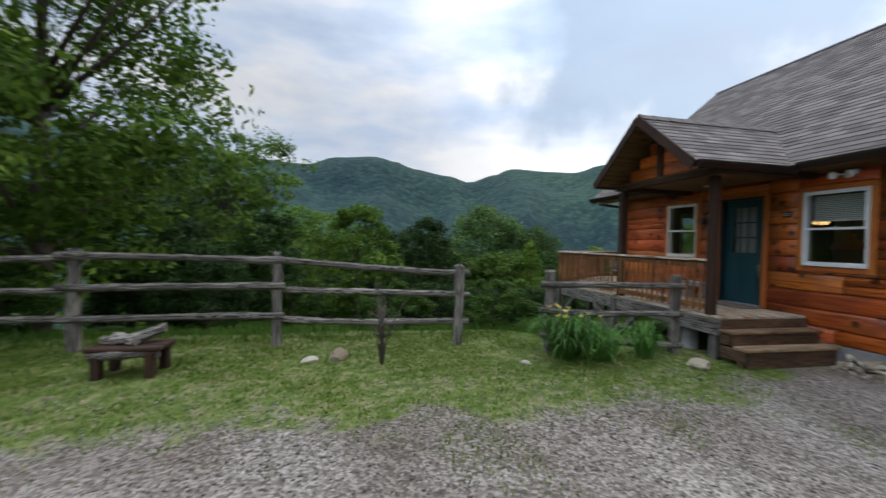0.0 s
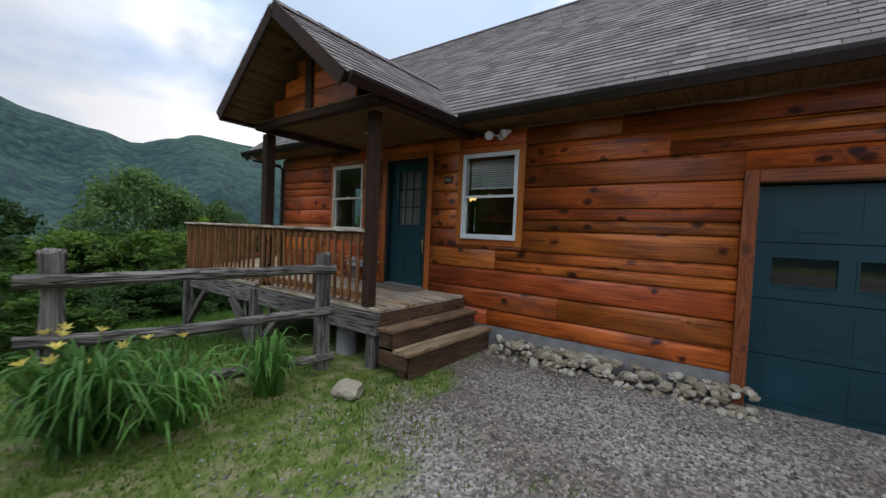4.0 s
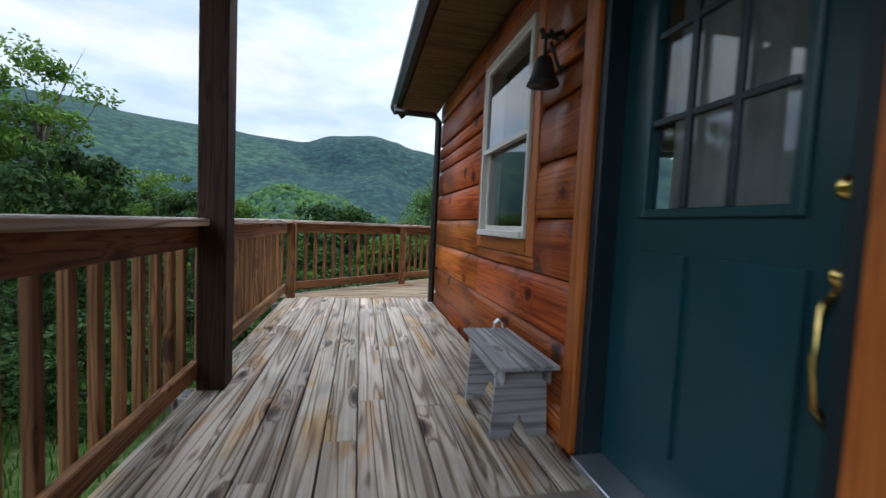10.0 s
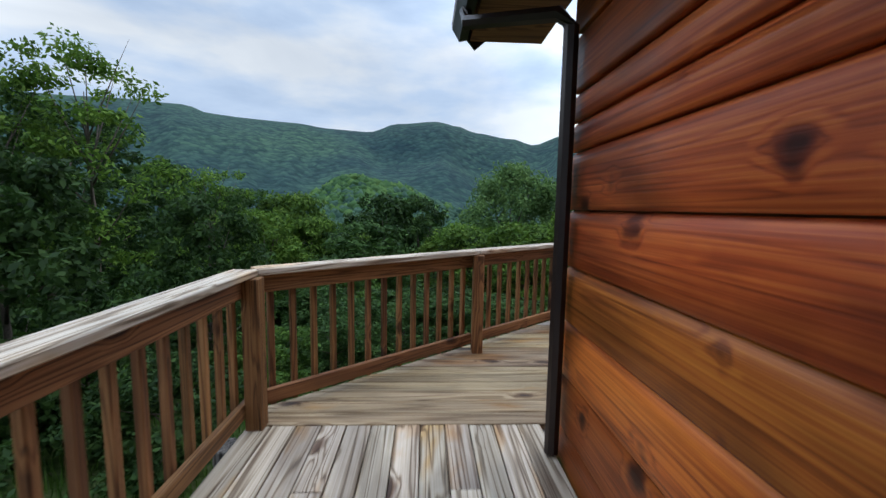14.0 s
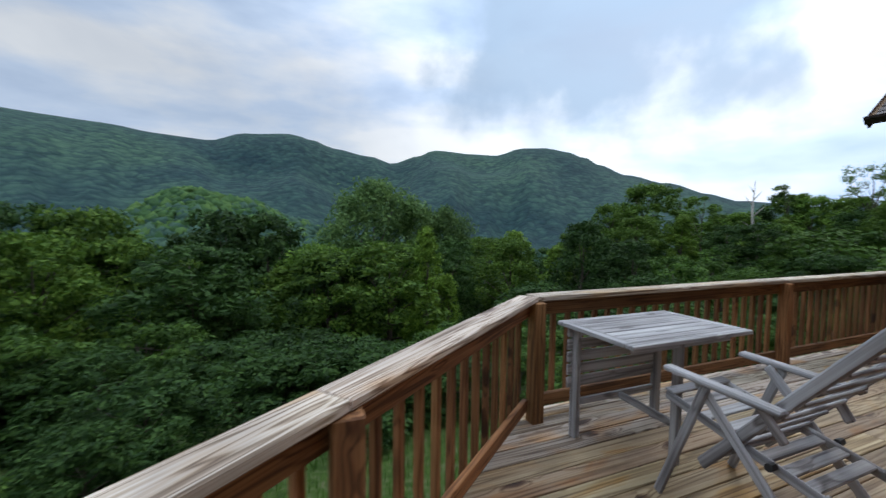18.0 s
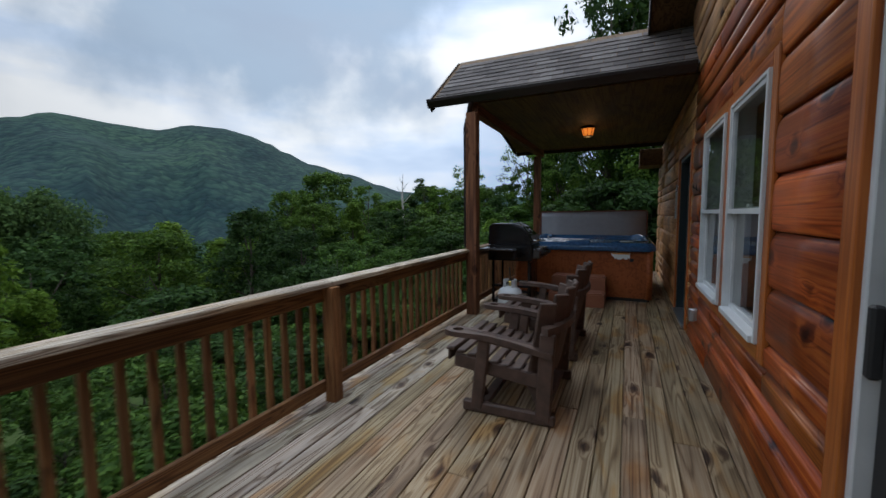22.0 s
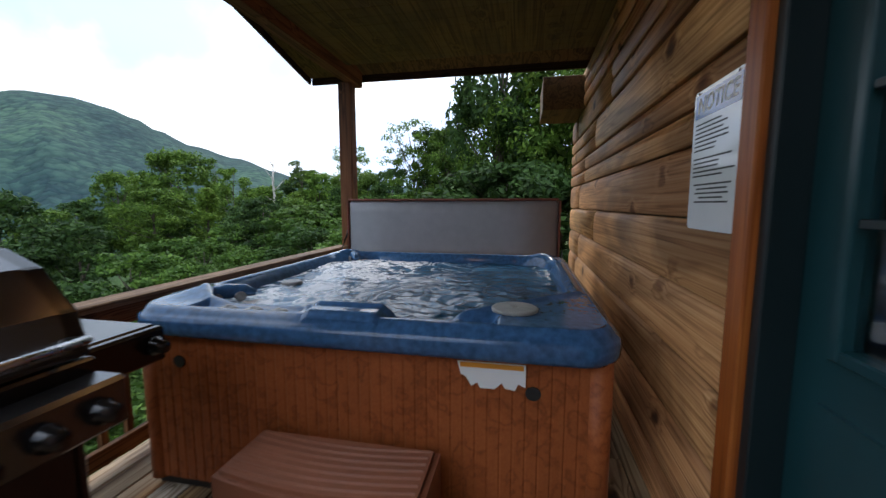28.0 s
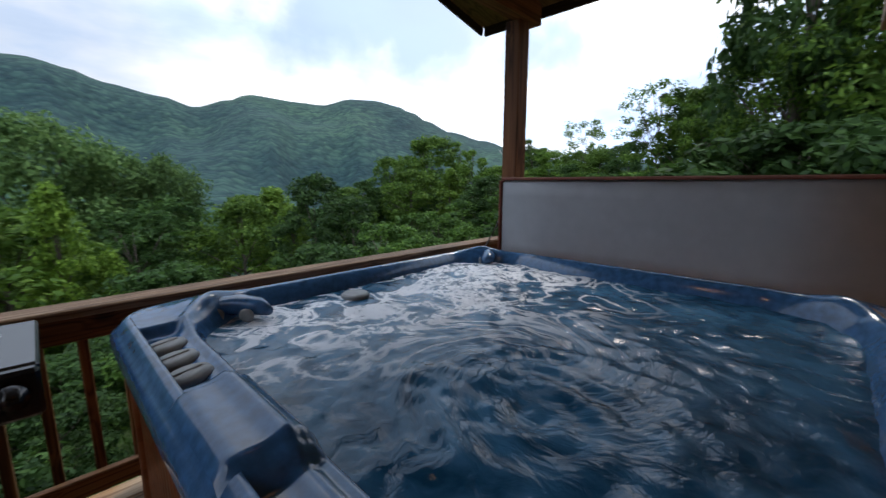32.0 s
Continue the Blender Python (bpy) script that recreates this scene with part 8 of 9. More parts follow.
tree_kind("slim", 10, 12.0, 1.9, 2.4, 70, 75, 0.14, "leaf_mid", "oval", 0.0, 0.11, 2, 1.4)

TREE_WORDS = {"near": "large broadleaf tree with overhanging bright branches", "tall": "tall dark broadleaf tree on the slope", "airy": "thin tree with an open, feathery crown", "round": "rounded green broadleaf tree on the slope",
              "dark": "dense dark green tree below the deck", "willow": "broad gray-green tree with drooping foliage", "bright": "bright green tapering tree on the slope", "bush": "mid-green leafy bush on the slope",
              "shade_bush": "dark green leafy bush on the slope", "slim": "slim tree with bare upper twigs"}


def plant(key, x, y, top=None, scale=None, spin=0.0, wide=1.0):
    trunk, crown, h = CROWNS[key]
    z = land_z(x, y)
    s = scale if scale else max(0.35, (top - z) / h)
    th = new("bush" if "bush" in key else "tree")
    m = Matrix.Translation((x, y, z)) @ pose(0, 0, 0, 0, 0, spin) @ Matrix.Diagonal((s * wide, s * wide, s, 1))
    WORLD[th] = m
    th.matrix_basis = m
    tagged(th, TREE_WORDS[key], "bush" if "bush" in key else "tree", "bushes" if "bush" in key else "trees")
    for nm, me in (("trunk", trunk), ("crown", crown)):
        ob = new(nm, me)
        ob.parent = th
    return th


# by the drive and fence
plant("near", -13.9, 3.9, scale=0.92, spin=20, wide=1.05)
plant("near", -16.8, 1.2, scale=0.92, spin=140)
plant("round", -17.5, 7.0, top=6.5, spin=80)
plant("dark", -15.0, 9.5, top=4.5, spin=10)
plant("dark", -20.5, 4.0, top=7.0, spin=200)
plant("tall", -22.0, -1.0, top=9.0, spin=50)
for x, y, k, t, s in ((-15.6, 3.4, "shade_bush", 1.3, 0), (-13.6, 2.6, "bush", 0.5, 70), (-18.5, 0.4, "shade_bush", 1.6, 150), (-11.2, 5.5, "shade_bush", 0.3, 30), (-9.4, 7.2, "bush", -0.4, 200), (-12.4, 8.4, "shade_bush", 0.8, 90), (-8.0, 9.5, "shade_bush", -0.8, 44)):
    plant(k, x, y, top=t, spin=s)
# below the deck
plant("airy", -12.2, 16.4, top=6.3, spin=10)
plant("airy", -13.5, 14.5, top=5.6, spin=120)
plant("airy", -9.8, 19.5, top=2.6, spin=200)
plant("tall", -14.8, 17.5, top=5.0, spin=60)
plant("dark", -11.5, 13.0, top=2.2, spin=20, wide=1.1)
plant("tall", -17.5, 22.0, top=5.5, spin=200)
plant("dark", -18.3, 29.2, top=3.9, spin=90, wide=0.9)
plant("dark", -16.0, 26.0, top=1.8, spin=10)
plant("tall", -18.8, 43.7, top=2.8, spin=0)
plant("round", -14.6, 43.8, top=2.2, spin=45)
plant("tall", -19.8, 39.3, top=2.6, spin=145)
plant("dark", -4.6, 42.3, top=2.3, spin=300)
plant("dark", -1.4, 42.0, top=2.2, spin=210)
plant("willow", 8.6, 44.9, top=6.1, spin=0, wide=0.95)
plant("willow", 13.2, 45.5, top=3.9, spin=120, wide=0.8)
plant("willow", 16.2, 44.3, top=3.5, spin=220, wide=0.72)
plant("round", 18.9, 35.2, top=0.2, spin=90, wide=1.0)
plant("bright", 9.1, 30.5, top=1.2, spin=30, wide=0.8)
plant("bright", 11.0, 31.0, top=-2.2, spin=80, wide=0.9)
plant("dark", 3.2, 33.0, top=-0.8, spin=160, wide=1.2)
plant("dark", -4.5, 31.0, top=-1.6, spin=60, wide=1.1)
plant("round", -6.5, 33.8, top=-1.0, spin=100)
# to the east
plant("round", 48.9, 46.4, top=7.6, spin=0, wide=1.05)
plant("slim", 52.5, 44.0, top=7.0, spin=40)
plant("slim", 45.5, 48.0, top=5.0, spin=80)
plant("round", 50.0, 36.5, top=3.2, spin=120, wide=1.1)
plant("dark", 48.4, 29.2, top=5.2, spin=200)
plant("slim", 44.5, 27.0, top=5.6, spin=20)
plant("round", 46.0, 23.0, top=4.2, spin=330)
plant("airy", 41.9, 20.2, top=6.4, spin=50)
plant("round", 39.5, 17.5, top=3.8, spin=220)
plant("airy", 33.2, 12.0, top=6.6, spin=15)
plant("dark", 35.1, 10.3, top=6.2, spin=75, wide=0.8)
plant("airy", 31.0, 9.0, top=5.0, spin=310)
plant("tall", 26.0, 5.9, top=14.5, spin=110, wide=0.6)
plant("round", 28.2, 3.6, top=14.0, spin=20, wide=0.75)
plant("near", 25.0, 1.0, top=10.5, spin=260)
plant("dark", 31.5, 0.5, top=10.0, spin=20)
plant("round", 22.0, -3.0, top=9.0, spin=20)
plant("shade_bush", 21.7, 5.4, top=2.7, spin=0, wide=1.2)
plant("shade_bush", 20.2, 4.0, top=2.3, spin=100, wide=1.1)
plant("shade_bush", 19.0, 6.8, top=1.2, spin=200, wide=1.2)
plant("bush", 17.2, 9.2, top=0.3, spin=140, wide=1.4)
plant("bush", 22.5, 10.5, top=0.9, spin=240, wide=1.4)
for x, y, k, t, s in ((-5.7, 15.1, "bush", -0.9, 0), (-3.7, 16.8, "bush", -1.3, 60), (-8.0, 13.2, "shade_bush", -0.6, 20), (0.2, 17.0, "shade_bush", -2.6, 90), (3.6, 15.8, "shade_bush", -2.2, 10), (6.5, 17.5, "bush", -2.5, 200),
                      (9.8, 16.5, "shade_bush", -2.0, 33), (13.0, 15.5, "bush", -1.6, 70), (11.5, 21.0, "shade_bush", -1.5, 300), (16.0, 18.0, "shade_bush", -0.9, 170), (20.0, 20.0, "bush", -0.6, 12), (4.5, 11.8, "bush", -2.1, 77),
                      (8.5, 11.5, "shade_bush", -1.9, 130), (12.0, 11.5, "bush", -1.5, 15), (1.0, 12.2, "shade_bush", -2.2, 250), (25.0, 15.0, "shade_bush", 0.2, 60), (29.0, 18.0, "bush", 0.4, 99)):
    plant(k, x, y, top=t, spin=s, wide=1.25)
for az, el, r, k, s, w in ((33.0, -0.6, 44, "round", 10, 1.2), (35.3, 0.3, 50, "dark", 70, 1.2), (39.0, 3.4, 52, "round", 200, 0.9), (42.0, 1.8, 46, "round", 33, 1.2), (47.5, 2.0, 44, "bright", 140, 1.4), (50.5, 4.4, 50, "slim", 60, 1.2),
                           (54.5, 2.3, 44, "round", 250, 1.1), (58.0, 1.6, 38, "bright", 15, 1.4), (61.0, 4.2, 42, "round", 300, 0.9), (64.5, 2.6, 36, "dark", 120, 1.0), (67.5, 4.2, 33, "round", 75, 0.9), (71.0, 5.0, 30, "dark", 160, 0.9),
                           (75.5, 10.5, 27, "tall", 40, 0.8), (79.0, 10.8, 25, "round", 5, 0.7), (86.0, 15.0, 19, "near", 95, 0.8), (83.0, 7.0, 21, "bright", 210, 1.3), (70.0, 1.2, 24, "bush", 12, 1.6), (62.0, 0.2, 26, "bush", 150, 1.7), (88.0, 5.6, 14, "shade_bush", 230, 1.4)):
    x, y = 7.7 + r * math.sin(math.radians(az)), 4.75 + r * math.cos(math.radians(az))
    plant(k, x, y, top=1.3 + r * math.tan(math.radians(el)), spin=s, wide=w)
# thick growth on the bank below the railing
rn = random.Random(51)
for k in range(46):
    x, y = -9 + 30 * (k + rn.random()) / 46, rn.uniform(9.4, 15.5)
    # west of x = 2.5 the bank's deep shade is put into darker leaves
    plant("shade_bush" if x < 2.5 else rn.choice(("shade_bush", "bush", "bush")), x, y, top=land_z(x, y) + rn.uniform(1.1, 2.0), spin=rn.uniform(0, 360), wide=rn.uniform(1.1, 1.6))
# the wood that fills the slope between them
rn = random.Random(77)
for k in range(74):
    az, r = math.radians(-44 + 118 * (k + rn.random()) / 74), rn.uniform(24, 92)
    x, y = r * math.sin(az), 5 + r * math.cos(az)
    top = 1.3 + r * math.tan(math.radians(rn.uniform(-6.5, -1.2) + 2.2 * smooth(28, 40, math.degrees(az))))
    if top - land_z(x, y) > 2.6:
        plant(rn.choice(("dark", "round", "tall", "dark", "round", "bright")), x, y, top=top, spin=rn.uniform(0, 360), wide=rn.uniform(1.0, 1.5))

# growth beside the porch
for x, y, up, s, k in ((-3.6, 4.2, 1.1, 0, "shade_bush"), (-4.4, 2.6, 0.9, 60, "bush"), (-3.5, 6.4, 1.2, 130, "shade_bush"), (-5.4, 4.6, 1.3, 200, "shade_bush"), (-5.0, 7.2, 1.4, 280, "shade_bush"), (-3.4, 8.6, 1.3, 30, "bush"), (-6.6, 3.2, 1.0, 90, "bush"), (-6.8, 6.2, 1.5, 310, "shade_bush"), (-2.6, 10.2, 1.2, 10, "shade_bush")):
    plant(k, x, y, top=land_z(x, y) + up, spin=s, wide=1.25)
plant("dark", -5.3, 6.6, top=1.1, spin=35, wide=0.85)
plant("dark", -4.6, 9.4, top=0.6, spin=190, wide=0.9)
plant("round", -7.4, 5.4, top=0.4, spin=75, wide=0.9)
# thicket past the tub corner
for az, r, up, s in ((40.0, 15, 1.9, 0), (43.5, 19, 2.4, 70), (47.0, 16, 2.1, 130), (50.0, 21, 2.6, 200), (37.0, 18, 2.0, 280), (45.0, 25, 3.2, 20), (41.5, 29, 3.6, 95), (48.5, 30, 3.6, 310)):
    x, y = 8.7 + r * math.sin(math.radians(az)), 4.78 + r * math.cos(math.radians(az))
    plant("bush", x, y, top=land_z(x, y) + up, spin=s, wide=1.3)

# dead tree on the slope
dt = thing("dead_tree", (42.8, 29.0, land_z(42.8, 29.0)), "bleached bare dead tree on the slope", "tree")
bm = bmesh.new()
zb = land_z(42.8, 29.0)
tube(bm, [(42.8, 29.0, zb - 0.5), (42.9, 29.0, 0.0), (42.7, 29.1, 3.5), (42.8, 29.0, 6.2)], [0.20, 0.15, 0.10, 0.03], 7)
part("trunk", bm, M["dead"], dt, "", None, True)
for k, (z, dx, dz) in enumerate(((2.8, 0.9, 1.0), (3.6, -0.8, 1.2), (4.4, 0.6, 0.9), (5.0, -0.5, 0.8), (1.6, -1.0, 0.7))):
    bm = bmesh.new()
    tube(bm, [(42.8, 29.0, z), (42.8 + dx * 0.5, 29.0 - dx * 0.4, z + dz * 0.6), (42.8 + dx * 0.8, 29 - dx * 0.7, z + dz)], [0.06, 0.04, 0.01], 5)
    part("branch", bm, M["dead"], dt, "", None, True)


# ---------- far woods ----------
def far_woods():
    rs = np.random.RandomState(9)
    forms = []
    for sub in (1, 2):
        bmx = bmesh.new()
        bmesh.ops.create_icosphere(bmx, subdivisions=sub, radius=1.0)
        forms.append((np.array([v.co[:] for v in bmx.verts]), np.array([[v.index for v in f.verts] for f in bmx.faces])))
        bmx.free()
    sets = {"woods": [[], [], 0], "pale_woods": [[], [], 0]}
    for k in range(8200):
        az, r = rs.uniform(-50, 82), math.sqrt(rs.uniform(80 ** 2, 300 ** 2))
        if k > 6400:
            az, r = rs.normal(-9, 9), rs.normal(330, 62)
        elif rs.uniform() < 0.25:
            r = rs.uniform(80, 260)
        x, y = r * math.sin(math.radians(az)), 5 + r * math.cos(math.radians(az))
        s = rs.uniform(2.4, 4.6)
        base, tri = forms[1 if r < 260 else 0]
        q = base * (1 + 0.24 * rs.normal(size=(len(base), 1)))
        q = q * np.array([s, s, s * rs.uniform(0.8, 1.25)]) + np.array([x, y, land_z(x, y) + s * 0.25])
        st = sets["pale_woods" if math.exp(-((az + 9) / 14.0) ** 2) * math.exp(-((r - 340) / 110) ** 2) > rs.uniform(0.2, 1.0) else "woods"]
        st[0].append(q)
        st[1].append(tri + st[2])
        st[2] += len(q)
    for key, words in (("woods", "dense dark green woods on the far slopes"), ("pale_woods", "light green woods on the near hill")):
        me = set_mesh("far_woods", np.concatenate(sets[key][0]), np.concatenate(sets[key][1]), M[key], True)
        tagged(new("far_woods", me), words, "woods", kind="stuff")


far_woods()


# ---------- grass, gravel, stones ----------
def blades(name, n, region, hmin, hmax, seed, label, keep, mat="blade"):
    rs = np.random.RandomState(seed)
    px, py = rs.uniform(region[0], region[1], n), rs.uniform(region[2], region[3], n)
    ok = np.array([keep(a, b) > rs.uniform() for a, b in zip(px, py)])
    px, py = px[ok], py[ok]
    n = len(px)
    pz = np.array([land_z(a, b) for a, b in zip(px, py)]) - 0.01
    a, lean = rs.uniform(0, 2 * math.pi, n), rs.uniform(0.1, 0.7, n)
    h, w = rs.uniform(hmin, hmax, n), rs.uniform(0.003, 0.007, n) * (1 + 4 * hmin)
    dx, dy = np.cos(a), np.sin(a)
    b0 = np.stack([px - dy * w, py + dx * w, pz], 1)
    b1 = np.stack([px + dy * w, py - dx * w, pz], 1)
    m0 = np.stack([px + dx * h * lean * 0.35 + dy * w * 0.8, py + dy * h * lean * 0.35 - dx * w * 0.8, pz + h * 0.6], 1)
    m1 = np.stack([px + dx * h * lean * 0.35 - dy * w * 0.8, py + dy * h * lean * 0.35 + dx * w * 0.8, pz + h * 0.6], 1)
    t0 = np.stack([px + dx * h * lean, py + dy * h * lean, pz + h], 1)
    v = np.stack([b0, b1, m0, m1, t0], 1).reshape(-1, 3)
    k = np.arange(n)[:, None] * 5
    tri = np.concatenate([k + np.array([0, 1, 2]), k + np.array([0, 2, 3]), k + np.array([3, 2, 4])])
    me = set_mesh(name, v, tri, M[mat])
    tagged(new(name, me), label, "grass", kind="stuff")


def lawn(x, y):
    if x > -1.9 and y > -0.95:
        return 0
    edge = -1.75 if x < -2.6 else -1.75 + 1.0 * smooth(-2.6, -1.6, x)
    p = smooth(edge - 1.3, edge + 1.1, y)
    return p * 0.9 * (0.35 + 0.65 * smooth(-0.25, 0.25, noise.noise((x * 1.3, y * 1.3, 2)))) + 0.55 * smooth(0.12, 0.42, noise.noise((x * 0.9, y * 0.9, 7))) * smooth(-4.4, -2.2, y)


blades("grass", 170000, (-12.5, -1.2, -4.4, 1.4), 0.015, 0.055, 21, "short green grass and weeds beside the gravel", lawn)
blades("tall_grass", 60000, (-14, 14, 1.0, 12.5), 0.07, 0.24, 22, "rough grass on the bank below the deck", lambda x, y: 0 if (-1.8 < x and y < 7.1) else 0.9, "bank_blade")


def gravel():
    rs = np.random.RandomState(31)
    n = 26000
    x, y = rs.uniform(-10.5, 0.0, n), rs.uniform(-6.6, -1.0, n)
    x = np.where(rs.uniform(size=n) < 0.35, rs.uniform(-4.6, 0, n), x)
    keep = np.array([(1 - lawn(a, b)) > rs.uniform(0.35, 0.95) and not (a > -1.95 and b > -1.62) for a, b in zip(x, y)])
    x, y = x[keep], y[keep]
    n = len(x)
    z = np.array([land_z(a, b) for a, b in zip(x, y)])
    oc = np.array([(1, 0, 0), (0, 1, 0), (-1, 0, 0), (0, -1, 0), (0, 0, 0.8), (0, 0, -0.8)], dtype=float)
    f = np.array([(0, 1, 4), (1, 2, 4), (2, 3, 4), (3, 0, 4), (1, 0, 5), (2, 1, 5), (3, 2, 5), (0, 3, 5)])
    s = rs.uniform(0.006, 0.020, n)[:, None, None]
    v = oc[None] * s * rs.uniform(0.6, 1.35, (n, 6, 1))
    a = rs.uniform(0, 6.28, n)
    c, d = np.cos(a)[:, None], np.sin(a)[:, None]
    v = np.stack([v[:, :, 0] * c - v[:, :, 1] * d, v[:, :, 0] * d + v[:, :, 1] * c, v[:, :, 2]], 2)
    v += np.stack([x, y, z + 0.003], 1)[:, None, :]
    tri = (f[None] + (np.arange(n) * 6)[:, None, None]).reshape(-1, 3)
    me = set_mesh("gravel", v.reshape(-1, 3), tri, M["gravel"])
    tagged(new("gravel", me), "loose gray gravel on the drive", "gravel", kind="stuff")


gravel()


def rock_mesh(seed, mat, sub=2):
    rs = random.Random(seed)
    bm = bmesh.new()
    bmesh.ops.create_icosphere(bm, subdivisions=sub, radius=1.0)
    for v in bm.verts:
        n = v.co.normalized()
        v.co = n * (1 + 0.35 * noise.noise(n * 1.4 + Vector((seed * 3.7, 0, 0))) + 0.10 * noise.noise(n * 4 + Vector((0, seed, 0))))
        v.co.z *= 0.62
    return to_mesh(bm, "stone", mat)


field_stone_mat = pieces("field_stone", [(0.0, (0.20, 0.155, 0.098)), (0.5, (0.345, 0.295, 0.21)), (1.0, (0.52, 0.475, 0.385))], 0.9, False, 22, 0.8)
STONES = [rock_mesh(k, field_stone_mat) for k in range(6)]
rn = random.Random(8)
for k in range(300):
    y = -1.36 - 2.78 * rn.random()
    x = -0.05 - 0.36 * rn.random() ** 1.2
    s = rn.uniform(0.022, 0.056) * (1.15 if x > -0.25 else 0.8)
    ob = new("field_stone", STONES[k % 6])
    put(ob, Matrix.Translation((x, y, land_z(x, y) + s * 0.30 + 0.15 * max(0.0, 1 + (x + 0.05) / 0.3))) @ pose(0, 0, 0, rn.uniform(-35, 35), rn.uniform(-35, 35), rn.uniform(0, 360)) @ Matrix.Diagonal((s * rn.uniform(0.9, 1.5), s, s, 1)))
    tagged(ob, "pale tan field stone along the house wall", "stone", "foundation stones")
for x, y, s in ((-2.42, -1.02, 0.14), (-7.6, 0.05, 0.13), (-8.0, -0.1, 0.08), (-4.95, -0.6, 0.06)):
    ob = new("boulder", STONES[int(abs(x * 7)) % 6])
    put(ob, Matrix.Translation((x, y, land_z(x, y) + s * 0.35)) @ pose(0, 0, 0, 8, -6, x * 40) @ Matrix.Diagonal((s * 1.4, s, s, 1)))
    tagged(ob, "pale gray-tan rock lying in the grass", "rock", "garden rocks")


# ---------- day lilies, bare shrub, log bench ----------
def lily(x, y, r, h, n, seed, flowers):
    rs = random.Random(seed)
    z = land_z(x, y)
    th = thing("day_lily", (x, y, z), "clump of arching day-lily leaves with pale yellow blooms" if flowers else "clump of arching sword-like leaves", "plant", "lilies")
    verts, faces = [], []
    for k in range(n):
        a, f = rs.uniform(0, 6.283), rs.uniform(0.3, 1.0)
        bx, by = rs.gauss(0, 0.10 * r), rs.gauss(0, 0.10 * r)
        ln, ht, w = r * f, h * rs.uniform(0.40, 0.95), rs.uniform(0.010, 0.019)
        o = len(verts)
        for i in range(8):
            u = i / 7
            px, pz = ln * u ** 0.95, ht * math.sin(u * 2.45)
            ww = w * (1 - u ** 2.2) + 0.001
            cx, cy = x + bx + math.cos(a) * px, y + by + math.sin(a) * px
            verts += [(cx - math.sin(a) * ww, cy + math.cos(a) * ww, z + pz), (cx, cy, z + pz - ww * 0.5), (cx + math.sin(a) * ww, cy - math.cos(a) * ww, z + pz)]
            if i:
                q = o + i * 3
                faces += [(q - 3, q - 2, q + 1, q), (q - 2, q - 1, q + 2, q + 1)]
    ob = new("leaves", quick("leaves", verts, faces, M["lily"], True))
    put(ob, Matrix(), th)
    for k in range(flowers):
        a, d = rs.uniform(0, 6.283), r * rs.uniform(0.1, 0.75)
        tx, ty, tz = x + math.cos(a) * d, y + math.sin(a) * d, z + h * rs.uniform(0.85, 1.12)
        bm = bmesh.new()
        tube(bm, [(x + math.cos(a) * d * 0.2, y + math.sin(a) * d * 0.2, z), ((x + tx) / 2, (y + ty) / 2, z + h * 0.7), (tx, ty, tz)], 0.004, 5)
        st = part("stalk", bm, M["lily"], th)
        bm = bmesh.new()
        for i in range(6):
            b = i * math.pi / 3 + a
            c, s = math.cos(b), math.sin(b)
            p = [(0, 0, 0), (0.022 * c - 0.010 * s, 0.022 * s + 0.010 * c, 0.03), (0.05 * c, 0.05 * s, 0.04), (0.022 * c + 0.010 * s, 0.022 * s - 0.010 * c, 0.03)]
            bm.faces.new([bm.verts.new(q) for q in p])
        part("bloom", bm, M["petal"], st, "pale yellow bloom", pose(tx, ty, tz, rs.uniform(-30, 30), rs.uniform(-30, 30), 0))


lily(-4.20, -0.42, 0.80, 0.74, 210, 1, 8)
lily(-3.75, -0.55, 0.70, 0.62, 110, 2, 3)
lily(-2.95, -0.50, 0.48, 0.62, 80, 3, 0)

sh = thing("bare_shrub", (-7.0, -0.3, land_z(-7.0, -0.3)), "small bare dark shrub in the grass by the fence", "shrub")
rn = random.Random(4)
zb = land_z(-7.0, -0.3)
for k in range(13):
    a = rn.uniform(0, 6.28)
    h, s = rn.uniform(0.6, 1.25), rn.uniform(0.10, 0.42)
    bm = bmesh.new()
    p1 = (-7.0 + s * 0.3 * math.cos(a), -0.3 + s * 0.3 * math.sin(a), zb + h * 0.55)
    p2 = (-7.0 + s * math.cos(a), -0.3 + s * math.sin(a), zb + h)
    tube(bm, [(-7.0, -0.3, zb - 0.05), p1, p2], [0.016, 0.010, 0.003], 5)
    for j in range(3):
        b = a + rn.uniform(-1.2, 1.2)
        tube(bm, [p1, (p1[0] + 0.22 * math.cos(b), p1[1] + 0.22 * math.sin(b), p1[2] + rn.uniform(0.05, 0.25))], [0.006, 0.002], 4)
    part("branch", bm, M["bark"], sh, "", None, True)

lb = thing("rustic_bench", (-10.05, -0.4, -0.66), "low rough-sawn wooden stand with a log on it", "bench")
for x in (-10.33, -9.77):
    for y in (-0.58, -0.22):
        beam("leg", (x, y, land_z(x, y) - 0.02), (x, y, -0.33), 0.11, 0.10, M["post"], lb, (1, 0, 0), 0.012)
rough_rail("apron", (-10.42, -0.60, -0.36), (-9.68, -0.60, -0.36), 0.07, 0.10, lb, 61)
rough_rail("apron", (-10.42, -0.20, -0.36), (-9.68, -0.20, -0.36), 0.07, 0.10, lb, 62)
for k in range(3):
    beam("top_board", (-10.45, -0.56 + 0.16 * k, -0.30), (-9.65, -0.56 + 0.16 * k, -0.30), 0.15, 0.05, M["post"], lb, (0, 0, 1), 0.012)
